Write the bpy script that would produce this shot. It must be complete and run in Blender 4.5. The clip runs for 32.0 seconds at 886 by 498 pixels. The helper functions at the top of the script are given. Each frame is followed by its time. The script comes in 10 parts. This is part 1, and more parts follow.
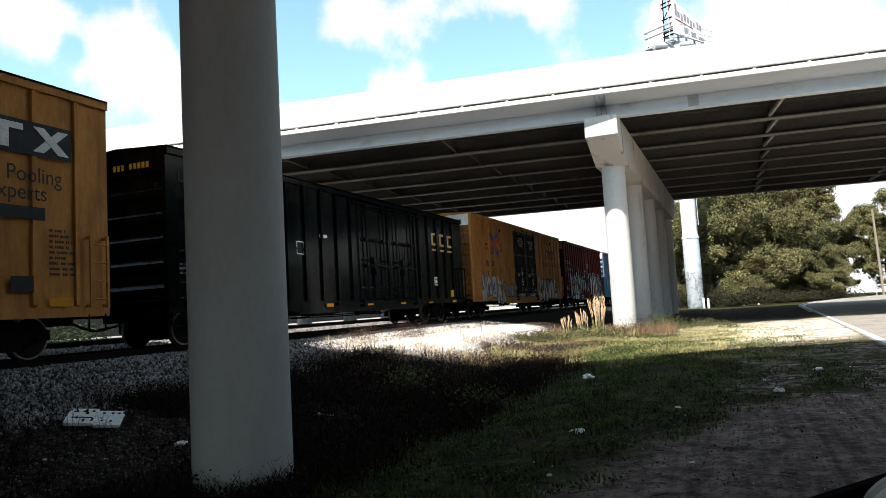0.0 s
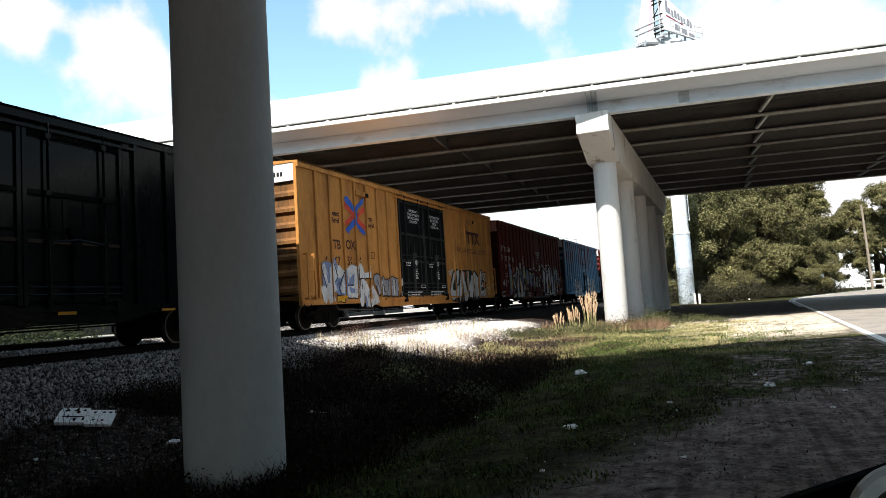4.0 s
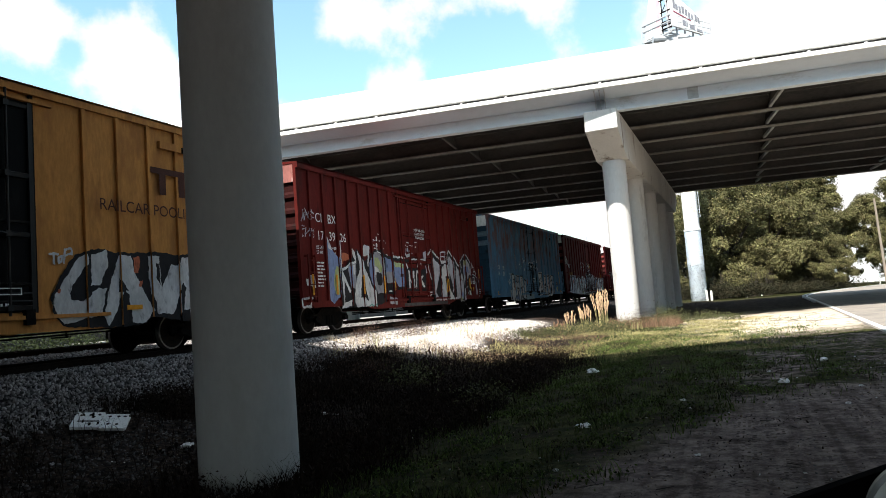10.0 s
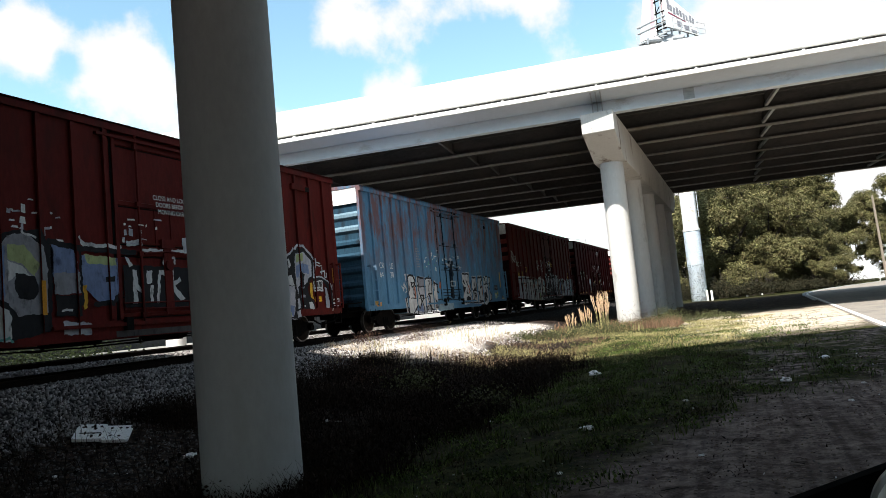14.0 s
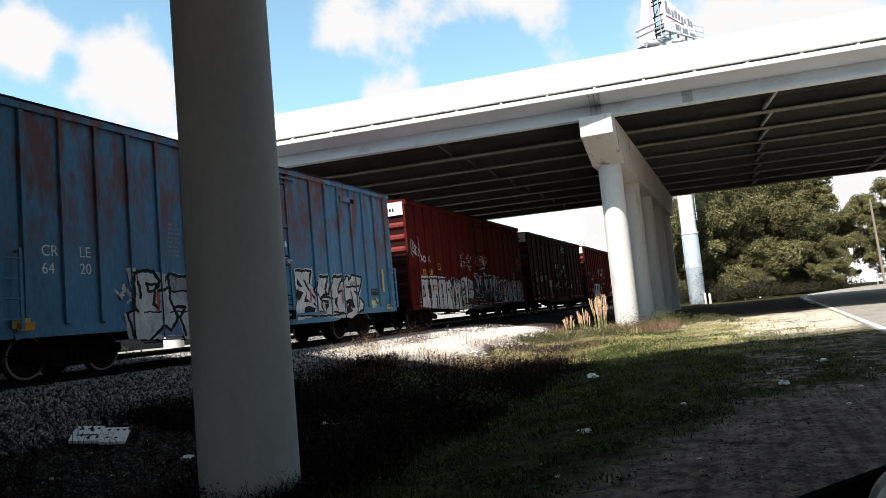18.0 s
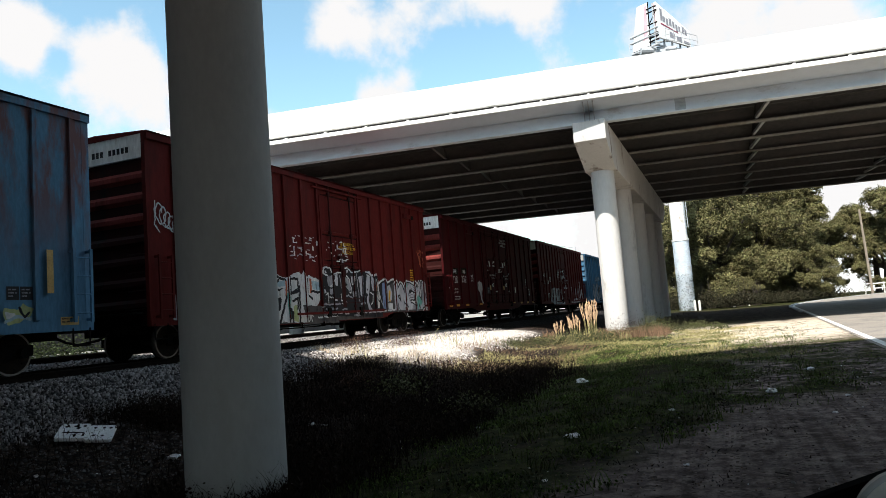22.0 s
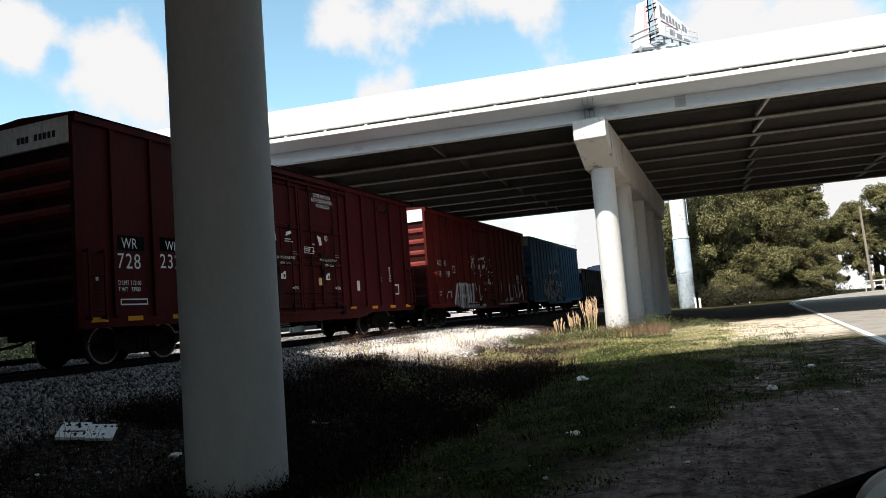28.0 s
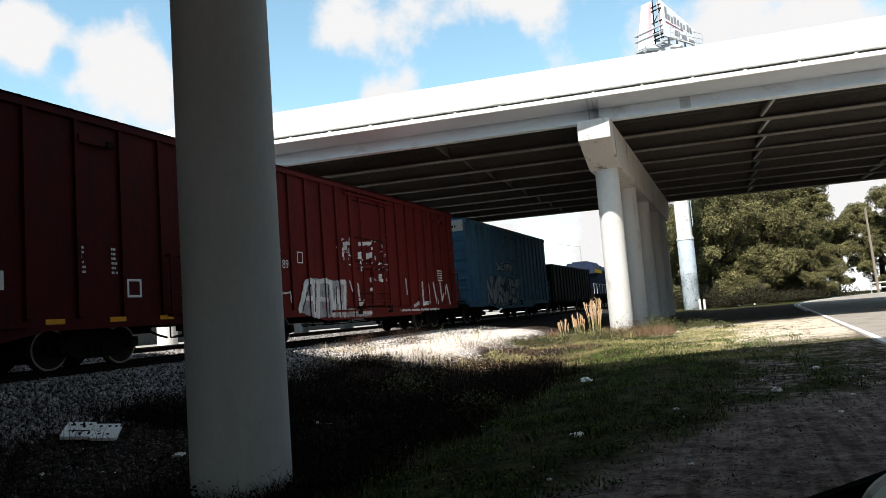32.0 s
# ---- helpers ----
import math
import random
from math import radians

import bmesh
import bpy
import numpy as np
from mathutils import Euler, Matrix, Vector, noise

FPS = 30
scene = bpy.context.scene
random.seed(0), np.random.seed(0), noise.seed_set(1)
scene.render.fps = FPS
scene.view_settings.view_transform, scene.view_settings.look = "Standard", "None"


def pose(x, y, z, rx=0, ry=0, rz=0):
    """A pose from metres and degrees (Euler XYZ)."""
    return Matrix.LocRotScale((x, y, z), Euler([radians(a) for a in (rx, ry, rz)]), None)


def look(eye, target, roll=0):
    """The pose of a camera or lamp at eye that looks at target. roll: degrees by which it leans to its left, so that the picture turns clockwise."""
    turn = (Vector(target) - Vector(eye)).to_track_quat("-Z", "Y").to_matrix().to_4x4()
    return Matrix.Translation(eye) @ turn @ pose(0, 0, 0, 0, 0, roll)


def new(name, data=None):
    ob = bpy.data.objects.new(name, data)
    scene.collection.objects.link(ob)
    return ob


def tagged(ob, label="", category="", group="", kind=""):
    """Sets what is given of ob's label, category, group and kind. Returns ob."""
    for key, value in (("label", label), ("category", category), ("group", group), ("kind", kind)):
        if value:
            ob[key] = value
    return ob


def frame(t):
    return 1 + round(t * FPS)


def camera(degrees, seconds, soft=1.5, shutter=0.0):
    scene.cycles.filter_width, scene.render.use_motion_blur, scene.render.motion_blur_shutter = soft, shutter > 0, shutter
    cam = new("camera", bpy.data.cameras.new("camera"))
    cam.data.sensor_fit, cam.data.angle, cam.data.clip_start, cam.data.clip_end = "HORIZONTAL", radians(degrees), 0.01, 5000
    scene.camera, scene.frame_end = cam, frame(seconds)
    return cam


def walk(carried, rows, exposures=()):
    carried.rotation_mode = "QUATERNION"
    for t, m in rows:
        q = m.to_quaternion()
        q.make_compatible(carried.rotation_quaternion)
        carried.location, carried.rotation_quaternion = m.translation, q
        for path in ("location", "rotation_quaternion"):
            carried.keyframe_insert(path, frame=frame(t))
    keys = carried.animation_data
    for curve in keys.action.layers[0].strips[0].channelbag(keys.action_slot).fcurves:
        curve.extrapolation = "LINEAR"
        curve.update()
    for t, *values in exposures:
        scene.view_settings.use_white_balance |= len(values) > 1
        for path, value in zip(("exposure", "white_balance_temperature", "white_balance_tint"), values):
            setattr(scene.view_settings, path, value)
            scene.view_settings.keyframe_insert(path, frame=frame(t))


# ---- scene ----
EYE = (0.0, 0.0, 1.5)
# The camera is held in one spot and shakes: seconds and the three turns, in degrees.
PATH = [
    (0, 94.85, 3.31, 22.52), (0.5, 95.08, 2.29, 21.62), (1, 94.91, 2.23, 21.69), (1.5, 94.80, 2.17, 21.73),
    (2, 94.84, 2.00, 21.65), (2.5, 94.80, 2.38, 21.74), (3, 94.79, 2.98, 21.75), (3.5, 94.67, 3.41, 21.79),
    (5.5, 94.31, 3.87, 22.07), (6, 94.19, 3.87, 22.23), (6.5, 94.25, 4.02, 22.32), (7, 94.35, 4.15, 22.38),
    (7.5, 94.39, 4.29, 22.45), (8, 94.37, 4.40, 22.57), (8.5, 94.45, 4.57, 22.62), (9, 94.59, 4.50, 22.61),
    (9.5, 94.59, 4.49, 22.71), (10, 94.65, 4.38, 22.77), (10.5, 94.69, 4.08, 22.58), (11, 94.85, 3.59, 22.45),
    (11.5, 94.81, 3.84, 22.73), (12, 94.93, 4.46, 23.00), (12.5, 94.95, 4.89, 22.80), (13, 94.86, 5.06, 22.74),
    (13.5, 95.01, 5.29, 22.79), (14, 95.05, 5.47, 22.82), (14.5, 95.08, 5.46, 22.83), (16.5, 94.95, 5.05, 22.73),
    (17, 95.37, 5.29, 22.91), (17.5, 95.44, 5.46, 22.95), (18, 95.23, 5.33, 22.67), (18.5, 95.33, 4.90, 22.45),
    (19, 95.31, 4.60, 22.33), (19.5, 95.31, 4.43, 22.33), (20, 95.29, 4.53, 22.32), (20.5, 95.36, 4.71, 22.24),
    (21, 95.45, 4.55, 22.16), (21.5, 95.45, 4.39, 21.90), (22, 95.38, 4.40, 21.90), (22.5, 95.52, 4.19, 21.79),
    (23, 95.32, 4.11, 21.45), (23.5, 95.27, 4.06, 21.69), (24, 95.37, 4.16, 21.72), (24.5, 95.42, 4.10, 21.66),
    (25, 95.49, 3.90, 21.48), (25.5, 95.42, 3.93, 21.64), (27.5, 95.35, 4.49, 21.98), (28, 95.22, 4.52, 21.93),
    (28.5, 95.65, 4.83, 21.79), (29, 95.21, 5.31, 22.36), (29.5, 95.34, 5.05, 22.14), (30, 95.21, 5.00, 22.17),
    (30.5, 95.19, 5.16, 22.34), (31, 95.13, 4.99, 22.38), (31.5, 95.29, 4.85, 22.44), (32, 95.31, 4.38, 22.25),
]
cam = camera(64.2, 32.0, soft=0.75)
# the camera opens up a little while the sunlit orange cars pass and closes again towards the end
EXPOSURES = ((0, 1.20), (1.5, 1.05), (3.5, 1.08), (6, 1.25), (8.5, 1.25), (10.5, 1.20), (13, 1.12), (17, 0.97), (22, 0.95), (25, 0.92), (32, 0.90))
walk(cam, [(t, pose(*EYE, rx, ry, rz)) for t, rx, ry, rz in PATH], EXPOSURES)

# ---- world, sun, exposure ----
SUN_ELEVATION, SUN_SIDE = 54.0, -6.0
sun_way = Vector((math.sin(radians(SUN_SIDE)), -math.cos(radians(SUN_SIDE)), math.tan(radians(SUN_ELEVATION)))).normalized()
sun = new("sun", bpy.data.lights.new("sun", "SUN"))
sun.data.energy, sun.data.angle, sun.data.color = 5.0, radians(0.5), (1.0, 0.955, 0.88)
sun.matrix_world = look(sun_way * 100, (0, 0, 0))

world = bpy.data.worlds.new("sky")
scene.world = world
world.use_nodes = True
wn, wl = world.node_tree.nodes, world.node_tree.links
sky = wn.new("ShaderNodeTexSky")
sky.sky_type, sky.sun_disc = "NISHITA", False
sky.sun_elevation, sky.sun_rotation = radians(SUN_ELEVATION), math.atan2(sun_way.x, sun_way.y)
sky.air_density, sky.dust_density, sky.ozone_density = 1.0, 0.6, 1.0
wcoord = wn.new("ShaderNodeTexCoord")


def sky_math(op, a, b=0.0):
    x = wn.new("ShaderNodeMath")
    x.operation = op
    for k, v in enumerate((a, b)):
        if isinstance(v, (int, float)):
            x.inputs[k].default_value = v
        else:
            wl.new(v, x.inputs[k])
    return x.outputs[0]


def sky_noise(scale, detail):
    x = wn.new("ShaderNodeTexNoise")
    x.inputs["Scale"].default_value, x.inputs["Detail"].default_value, x.inputs["Roughness"].default_value = scale, detail, 0.6
    wl.new(wcoord.outputs["Generated"], x.inputs["Vector"])
    return x.outputs["Fac"]


cover = sky_math("ADD", sky_math("MULTIPLY", sky_noise(4.2, 4.0), 0.9), sky_math("MULTIPLY", sky_noise(10.0, 8.0), 1.0))
# the larger clouds and the clear patches between them: direction, width, amount
for way, width, amount in (((-0.741, 0.567, 0.361), 0.036, 0.30), ((-0.719, 0.604, 0.343), 0.020, -0.25), ((-0.672, 0.656, 0.345), 0.060, 0.36), ((-0.756, 0.588, 0.288), 0.054, -0.30), ((-0.585, 0.726, 0.361), 0.070, -0.30),
                           ((-0.527, 0.780, 0.338), 0.045, -0.15), ((-0.436, 0.811, 0.391), 0.057, 0.30), ((-0.359, 0.845, 0.397), 0.038, 0.22), ((-0.401, 0.863, 0.307), 0.043, 0.28), ((-0.473, 0.819, 0.326), 0.035, -0.15),
                           ((-0.281, 0.900, 0.335), 0.073, -0.32), ((-0.208, 0.893, 0.399), 0.038, 0.26), ((-0.116, 0.928, 0.354), 0.045, -0.20), ((0.067, 0.941, 0.332), 0.077, 0.25), ((0.151, 0.941, 0.303), 0.040, 0.18)):
    far_off = wn.new("ShaderNodeVectorMath")
    far_off.operation = "DISTANCE"
    wl.new(wcoord.outputs["Generated"], far_off.inputs[0])
    far_off.inputs[1].default_value = Vector(way).normalized()
    ring = wn.new("ShaderNodeMapRange")
    ring.interpolation_type = "SMOOTHERSTEP"
    ring.inputs["From Min"].default_value, ring.inputs["From Max"].default_value = 0.0, width * 1.8
    ring.inputs["To Min"].default_value, ring.inputs["To Max"].default_value = amount, 0.0
    wl.new(far_off.outputs["Value"], ring.inputs["Value"])
    cover = sky_math("ADD", cover, ring.outputs["Result"])
wsep = wn.new("ShaderNodeSeparateXYZ")
wl.new(wcoord.outputs["Generated"], wsep.inputs["Vector"])
haze = wn.new("ShaderNodeMapRange")
haze.inputs["From Min"].default_value, haze.inputs["From Max"].default_value = 0.22, 0.0
wl.new(wsep.outputs["Z"], haze.inputs["Value"])
cover = sky_math("ADD", cover, sky_math("MULTIPLY", haze.outputs["Result"], 0.35))
soft = wn.new("ShaderNodeMapRange")
soft.interpolation_type = "SMOOTHSTEP"
soft.inputs["From Min"].default_value, soft.inputs["From Max"].default_value = 0.88, 1.15
wl.new(cover, soft.inputs["Value"])
pale = wn.new("ShaderNodeMix")
pale.data_type, pale.blend_type = "RGBA", "MULTIPLY"
pale.inputs["Factor"].default_value = 1.0
pale.inputs["B"].default_value = (2.45, 2.75, 2.3, 1)
wl.new(sky.outputs["Color"], pale.inputs["A"])
cmix = wn.new("ShaderNodeMix")
cmix.data_type = "RGBA"
cmix.inputs["B"].default_value = (8.6, 8.5, 8.5, 1)
wl.new(soft.outputs["Result"], cmix.inputs["Factor"])
wl.new(pale.outputs["Result"], cmix.inputs["A"])
wl.new(cmix.outputs["Result"], wn["Background"].inputs["Color"])
wn["Background"].inputs["Strength"].default_value = 0.058

# ---- materials ----
def material(name, color, rough=0.7, metal=0.0, spread=0.25, scale=1.5, fine=30.0, bump=0.15, second=None, amount=0.35, stretch=(1, 1, 1), spec=0.15, island=0.0, each=0.0, grit=1.0, high=None, dents=0.0):
    """A painted, rusted, mineral or leafy surface: a base colour broken by two scales of noise, stains of a second colour, and fine relief."""
    m = bpy.data.materials.new(name)
    m.use_nodes = True
    n, l = m.node_tree.nodes, m.node_tree.links
    b = n["Principled BSDF"]
    b.inputs["Roughness"].default_value, b.inputs["Metallic"].default_value = rough, metal
    b.inputs["Specular IOR Level"].default_value = spec
    co = n.new("ShaderNodeTexCoord")
    mp = n.new("ShaderNodeMapping")
    mp.inputs["Scale"].default_value = stretch
    l.new(co.outputs["Object"], mp.inputs["Vector"])

    def noise_at(s, detail=5.0, rough_=0.6):
        t = n.new("ShaderNodeTexNoise")
        t.inputs["Scale"].default_value, t.inputs["Detail"].default_value, t.inputs["Roughness"].default_value = s, detail, rough_
        l.new(mp.outputs["Vector"], t.inputs["Vector"])
        return t.outputs["Fac"]

    def ramp(fac, a, c, lo, hi):
        r = n.new("ShaderNodeValToRGB")
        r.color_ramp.elements[0].position, r.color_ramp.elements[1].position = lo, hi
        r.color_ramp.elements[0].color, r.color_ramp.elements[1].color = (*a, 1), (*c, 1)
        l.new(fac, r.inputs["Fac"])
        return r.outputs["Color"]

    def mix(fac, a, c, mode="MIX"):
        x = n.new("ShaderNodeMix")
        x.data_type, x.blend_type = "RGBA", mode
        for key, v in (("Factor", fac), ("A", a), ("B", c)):
            if isinstance(v, (int, float)):
                x.inputs[key].default_value = v
            elif isinstance(v, tuple):
                x.inputs[key].default_value = (*v, 1)
            else:
                l.new(v, x.inputs[key])
        return x.outputs["Result"]

    lo = tuple(c * (1 - spread) for c in color)
    hi = tuple(min(1, c * (1 + spread)) for c in color)
    out = ramp(noise_at(scale), lo, hi, 0.3, 0.7)
    grain = ramp(noise_at(fine, 3.0), (1 - 0.18 * grit,) * 3, (1 + 0.12 * grit,) * 3, 0.3, 0.7)
    out = mix(1.0, out, grain, "MULTIPLY")
    if second:
        mask = ramp(noise_at(scale * 2.3, 8.0, 0.68), (0, 0, 0), (1, 1, 1), 0.62 - amount * 0.4, 0.72 - amount * 0.3)
        if high:
            sep = n.new("ShaderNodeSeparateXYZ")
            l.new(co.outputs["Object"], sep.inputs["Vector"])
            up = n.new("ShaderNodeMapRange")
            up.inputs["From Min"].default_value, up.inputs["From Max"].default_value = high
            l.new(sep.outputs["Z"], up.inputs["Value"])
            mask = mix(1.0, mask, up.outputs["Result"], "MULTIPLY")
        out = mix(mask, out, second)
    if island:
        g = n.new("ShaderNodeNewGeometry")
        v = ramp(g.outputs["Random Per Island"], (1 - island,) * 3, (1 + island,) * 3, 0.0, 1.0)
        out = mix(1.0, out, v, "MULTIPLY")
    if each:
        o = n.new("ShaderNodeObjectInfo")
        v = ramp(o.outputs["Random"], (1 - each,) * 3, (1 + each,) * 3, 0.0, 1.0)
        out = mix(1.0, out, v, "MULTIPLY")
    l.new(out, b.inputs["Base Color"])
    if bump:
        k = n.new("ShaderNodeBump")
        k.inputs["Strength"].default_value, k.inputs["Distance"].default_value = bump, 0.02
        l.new(noise_at(fine * 0.7, 4.0), k.inputs["Height"])
        l.new(k.outputs["Normal"], b.inputs["Normal"])
        if dents:
            w = n.new("ShaderNodeBump")
            w.inputs["Strength"].default_value, w.inputs["Distance"].default_value = dents, 0.12
            l.new(noise_at(1.7, 1.0), w.inputs["Height"])
            l.new(w.outputs["Normal"], k.inputs["Normal"])
    return m


CONCRETE = material("concrete", (0.375, 0.378, 0.366), 0.9, spread=0.12, scale=0.6, fine=14, bump=0.05, second=(0.36, 0.36, 0.34), amount=0.10, stretch=(1, 1, 0.45), grit=0.3)
COLUMN_PALE = material("pale_column_concrete", (0.55, 0.54, 0.525), 0.9, spread=0.08, scale=0.5, fine=12, bump=0.04, second=(0.36, 0.35, 0.33), amount=0.08, stretch=(1, 1, 0.3), grit=0.3)
CONCRETE_WHITE = material("whitewashed_concrete", (0.72, 0.72, 0.70), 0.85, spread=0.06, scale=0.5, fine=12, bump=0.1, second=(0.5, 0.49, 0.47), amount=0.08, stretch=(1, 1, 0.3), grit=0.3)
CAP_CONCRETE = material("stained_cap_concrete", (0.58, 0.565, 0.545), 0.9, spread=0.10, scale=0.5, fine=12, bump=0.04, second=(0.16, 0.12, 0.095), amount=0.14, stretch=(1, 1, 0.35), grit=0.3)
SOFFIT_PAINT = material("grey_painted_soffit", (0.52, 0.57, 0.63), 0.7, spread=0.06, scale=0.4, fine=10, bump=0.03, stretch=(0.4, 0.4, 1), grit=0.2)
# Shade under the deck is put into the soffit and inner girder colours.
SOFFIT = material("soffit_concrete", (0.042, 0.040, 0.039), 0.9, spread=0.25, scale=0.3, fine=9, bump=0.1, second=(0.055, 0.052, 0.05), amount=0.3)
STEEL_GREY = material("grey_painted_steel", (0.40, 0.42, 0.44), 0.5, spread=0.08, scale=0.4, fine=10, bump=0.05, second=(0.28, 0.28, 0.28), amount=0.12, stretch=(0.4, 0.4, 1))
GIRDER_WHITE = material("pale_grey_painted_steel", (0.64, 0.68, 0.73), 0.5, spread=0.06, scale=0.4, fine=10, bump=0.05, second=(0.42, 0.42, 0.42), amount=0.06, stretch=(0.4, 0.4, 1), grit=0.2)
GIRDER_SHADED = material("dirty_girder_steel", (0.085, 0.082, 0.080), 0.7, spread=0.2, scale=0.4, fine=10, bump=0.05, second=(0.10, 0.09, 0.085), amount=0.3, stretch=(0.4, 0.4, 1))
# Light bounced up from the ground is painted into the flange grey.
FLANGE_GREY = material("worn_grey_flange_paint", (0.235, 0.228, 0.218), 0.6, spread=0.14, scale=0.25, fine=8, bump=0.05, second=(0.16, 0.135, 0.115), amount=0.30, stretch=(1, 0.4, 1))
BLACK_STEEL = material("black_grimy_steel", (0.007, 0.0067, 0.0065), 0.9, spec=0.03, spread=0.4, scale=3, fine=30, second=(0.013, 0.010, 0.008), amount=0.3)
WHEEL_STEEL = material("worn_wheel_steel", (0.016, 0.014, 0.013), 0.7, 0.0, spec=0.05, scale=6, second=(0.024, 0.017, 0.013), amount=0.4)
RIM_STEEL = material("bright_wheel_tread", (0.15, 0.145, 0.14), 0.4, 0.8, spread=0.1, scale=6)
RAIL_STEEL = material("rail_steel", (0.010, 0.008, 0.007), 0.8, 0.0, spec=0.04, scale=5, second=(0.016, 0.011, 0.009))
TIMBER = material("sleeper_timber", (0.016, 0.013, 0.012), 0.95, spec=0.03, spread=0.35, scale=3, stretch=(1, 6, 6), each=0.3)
WHITE_PAINT = material("white_lettering_paint", (0.62, 0.62, 0.60), 0.7, spread=0.1, scale=5, bump=0.03)
FADED_YELLOW = material("faded_yellow_lettering_paint", (0.46, 0.31, 0.12), 0.6, spread=0.15, scale=5, bump=0.03)
YELLOW_PAINT = material("yellow_lettering_paint", (0.62, 0.36, 0.02), 0.6, spread=0.1, scale=5, bump=0.03)
BROWN_PAINT = material("brown_lettering_paint", (0.055, 0.018, 0.012), 0.7, spread=0.2, scale=3, bump=0.03)
BLACK_PAINT = material("black_lettering_paint", (0.02, 0.02, 0.022), 0.6, spread=0.2, scale=3, bump=0.03)
REFLECTOR = material("yellow_reflector", (0.52, 0.225, 0.012), 0.4, spread=0.1, scale=9, bump=0.0)


# ---- shapes ----
class Shape:
    """Collects corners and faces for one mesh."""

    def __init__(self):
        self.v, self.f, self.mi, self.m = [], [], [], 0

    def face(self, *pts):
        i = len(self.v)
        self.v += [tuple(p) for p in pts]
        self.f.append(tuple(range(i, i + len(pts))))
        self.mi.append(self.m)

    def hull(self, low, high):
        """Two rings of the same count, closed at both ends."""
        i, n = len(self.v), len(low)
        self.v += [tuple(p) for p in low] + [tuple(p) for p in high]
        faces = [tuple(range(i + n - 1, i - 1, -1)), tuple(range(i + n, i + 2 * n))]
        faces += [(i + k, i + (k + 1) % n, i + n + (k + 1) % n, i + n + k) for k in range(n)]
        self.f += faces
        self.mi += [self.m] * len(faces)

    def box(self, x0, x1, y0, y1, z0, z1, c=0.0):
        """A block; c chamfers its four upright edges."""
        if c:
            r = [(x0 + c, y0), (x1 - c, y0), (x1, y0 + c), (x1, y1 - c), (x1 - c, y1), (x0 + c, y1), (x0, y1 - c), (x0, y0 + c)]
        else:
            r = [(x0, y0), (x1, y0), (x1, y1), (x0, y1)]
        self.hull([(x, y, z0) for x, y in r], [(x, y, z1) for x, y in r])

    def rod(self, a, b, r, n=8, r2=None):
        a, b = Vector(a), Vector(b)
        w = (b - a).normalized()
        u = w.orthogonal().normalized()
        v = w.cross(u)
        ring = [(math.cos(2 * math.pi * k / n), math.sin(2 * math.pi * k / n)) for k in range(n)]
        r2 = r if r2 is None else r2
        self.hull([a + (u * c + v * s) * r for c, s in ring], [b + (u * c + v * s) * r2 for c, s in ring])

    def pipe(self, pts, r, n=6):
        for a, b in zip(pts, pts[1:]):
            self.rod(a, b, r, n)

    def prism_y(self, outline, y0, y1):
        """An outline in x and z, drawn out along y."""
        self.hull([(x, y0, z) for x, z in outline], [(x, y1, z) for x, z in outline])

    def prism_x(self, outline, x0, x1):
        self.hull([(x0, y, z) for y, z in outline], [(x1, y, z) for y, z in outline])

    def mesh(self, name, *mats, bevel=0.0, smooth=False):
        me = bpy.data.meshes.new(name)
        me.from_pydata(self.v, [], self.f)
        for m in mats:
            me.materials.append(m)
        if len(mats) > 1:
            me.polygons.foreach_set("material_index", self.mi)
        bm = bmesh.new()
        bm.from_mesh(me)
        bmesh.ops.recalc_face_normals(bm, faces=bm.faces)
        if bevel:
            sharp = [e for e in bm.edges if len(e.link_faces) == 2 and e.calc_face_angle() > 0.5]
            bmesh.ops.bevel(bm, geom=sharp, offset=bevel, segments=2, affect="EDGES", profile=0.6)
        bm.to_mesh(me)
        bm.free()
        if smooth:
            me.polygons.foreach_set("use_smooth", [True] * len(me.polygons))
            me.set_sharp_from_angle(angle=radians(35))
        return me


def part(name, shape, mats, parent, label="", bevel=0.0, smooth=False):
    mats = mats if isinstance(mats, (list, tuple)) else [mats]
    me = shape if isinstance(shape, bpy.types.Mesh) else shape.mesh(name, *mats, bevel=bevel, smooth=smooth)
    ob = new(name, me)
    ob.parent = parent
    return tagged(ob, label)


def thing(name, m, label, category, group="", kind=""):
    ob = new(name)
    ob.empty_display_size = 0.3
    ob.matrix_world = m
    return tagged(ob, label, category, group, kind)


def whole(name, shape, mats, label, category="", group="", kind="", m=None, bevel=0.0, smooth=False):
    mats = mats if isinstance(mats, (list, tuple)) else [mats]
    ob = new(name, shape if isinstance(shape, bpy.types.Mesh) else shape.mesh(name, *mats, bevel=bevel, smooth=smooth))
    if m is not None:
        ob.matrix_world = m
    return tagged(ob, label, category, group, kind)


WRITING = []


def writing(words, size, place, mat, parent, name="lettering", width=1.0, spacing=1.0, tilt=0.0, middle=False, bold=0.0):
    """Words on a side that faces +x; read along +y. place: the lower left corner of the first line."""
    cu = bpy.data.curves.new(name, "FONT")
    cu.body, cu.size, cu.space_line, cu.space_character = words, size * 1.4, 1.02, spacing
    cu.offset = bold
    cu.align_x = "CENTER" if middle else "LEFT"
    cu.materials.append(mat)
    ob = new(name, cu)
    ob.parent = parent
    ob.matrix_basis = Matrix.Translation(place) @ Matrix(((0, 0, 1, 0), (1, 0, 0, 0), (0, 1, 0, 0), (0, 0, 0, 1))) @ Matrix.Rotation(radians(tilt), 4, "Z") @ Matrix.Diagonal((width, 1, 1, 1))
    WRITING.append(ob)
    return ob


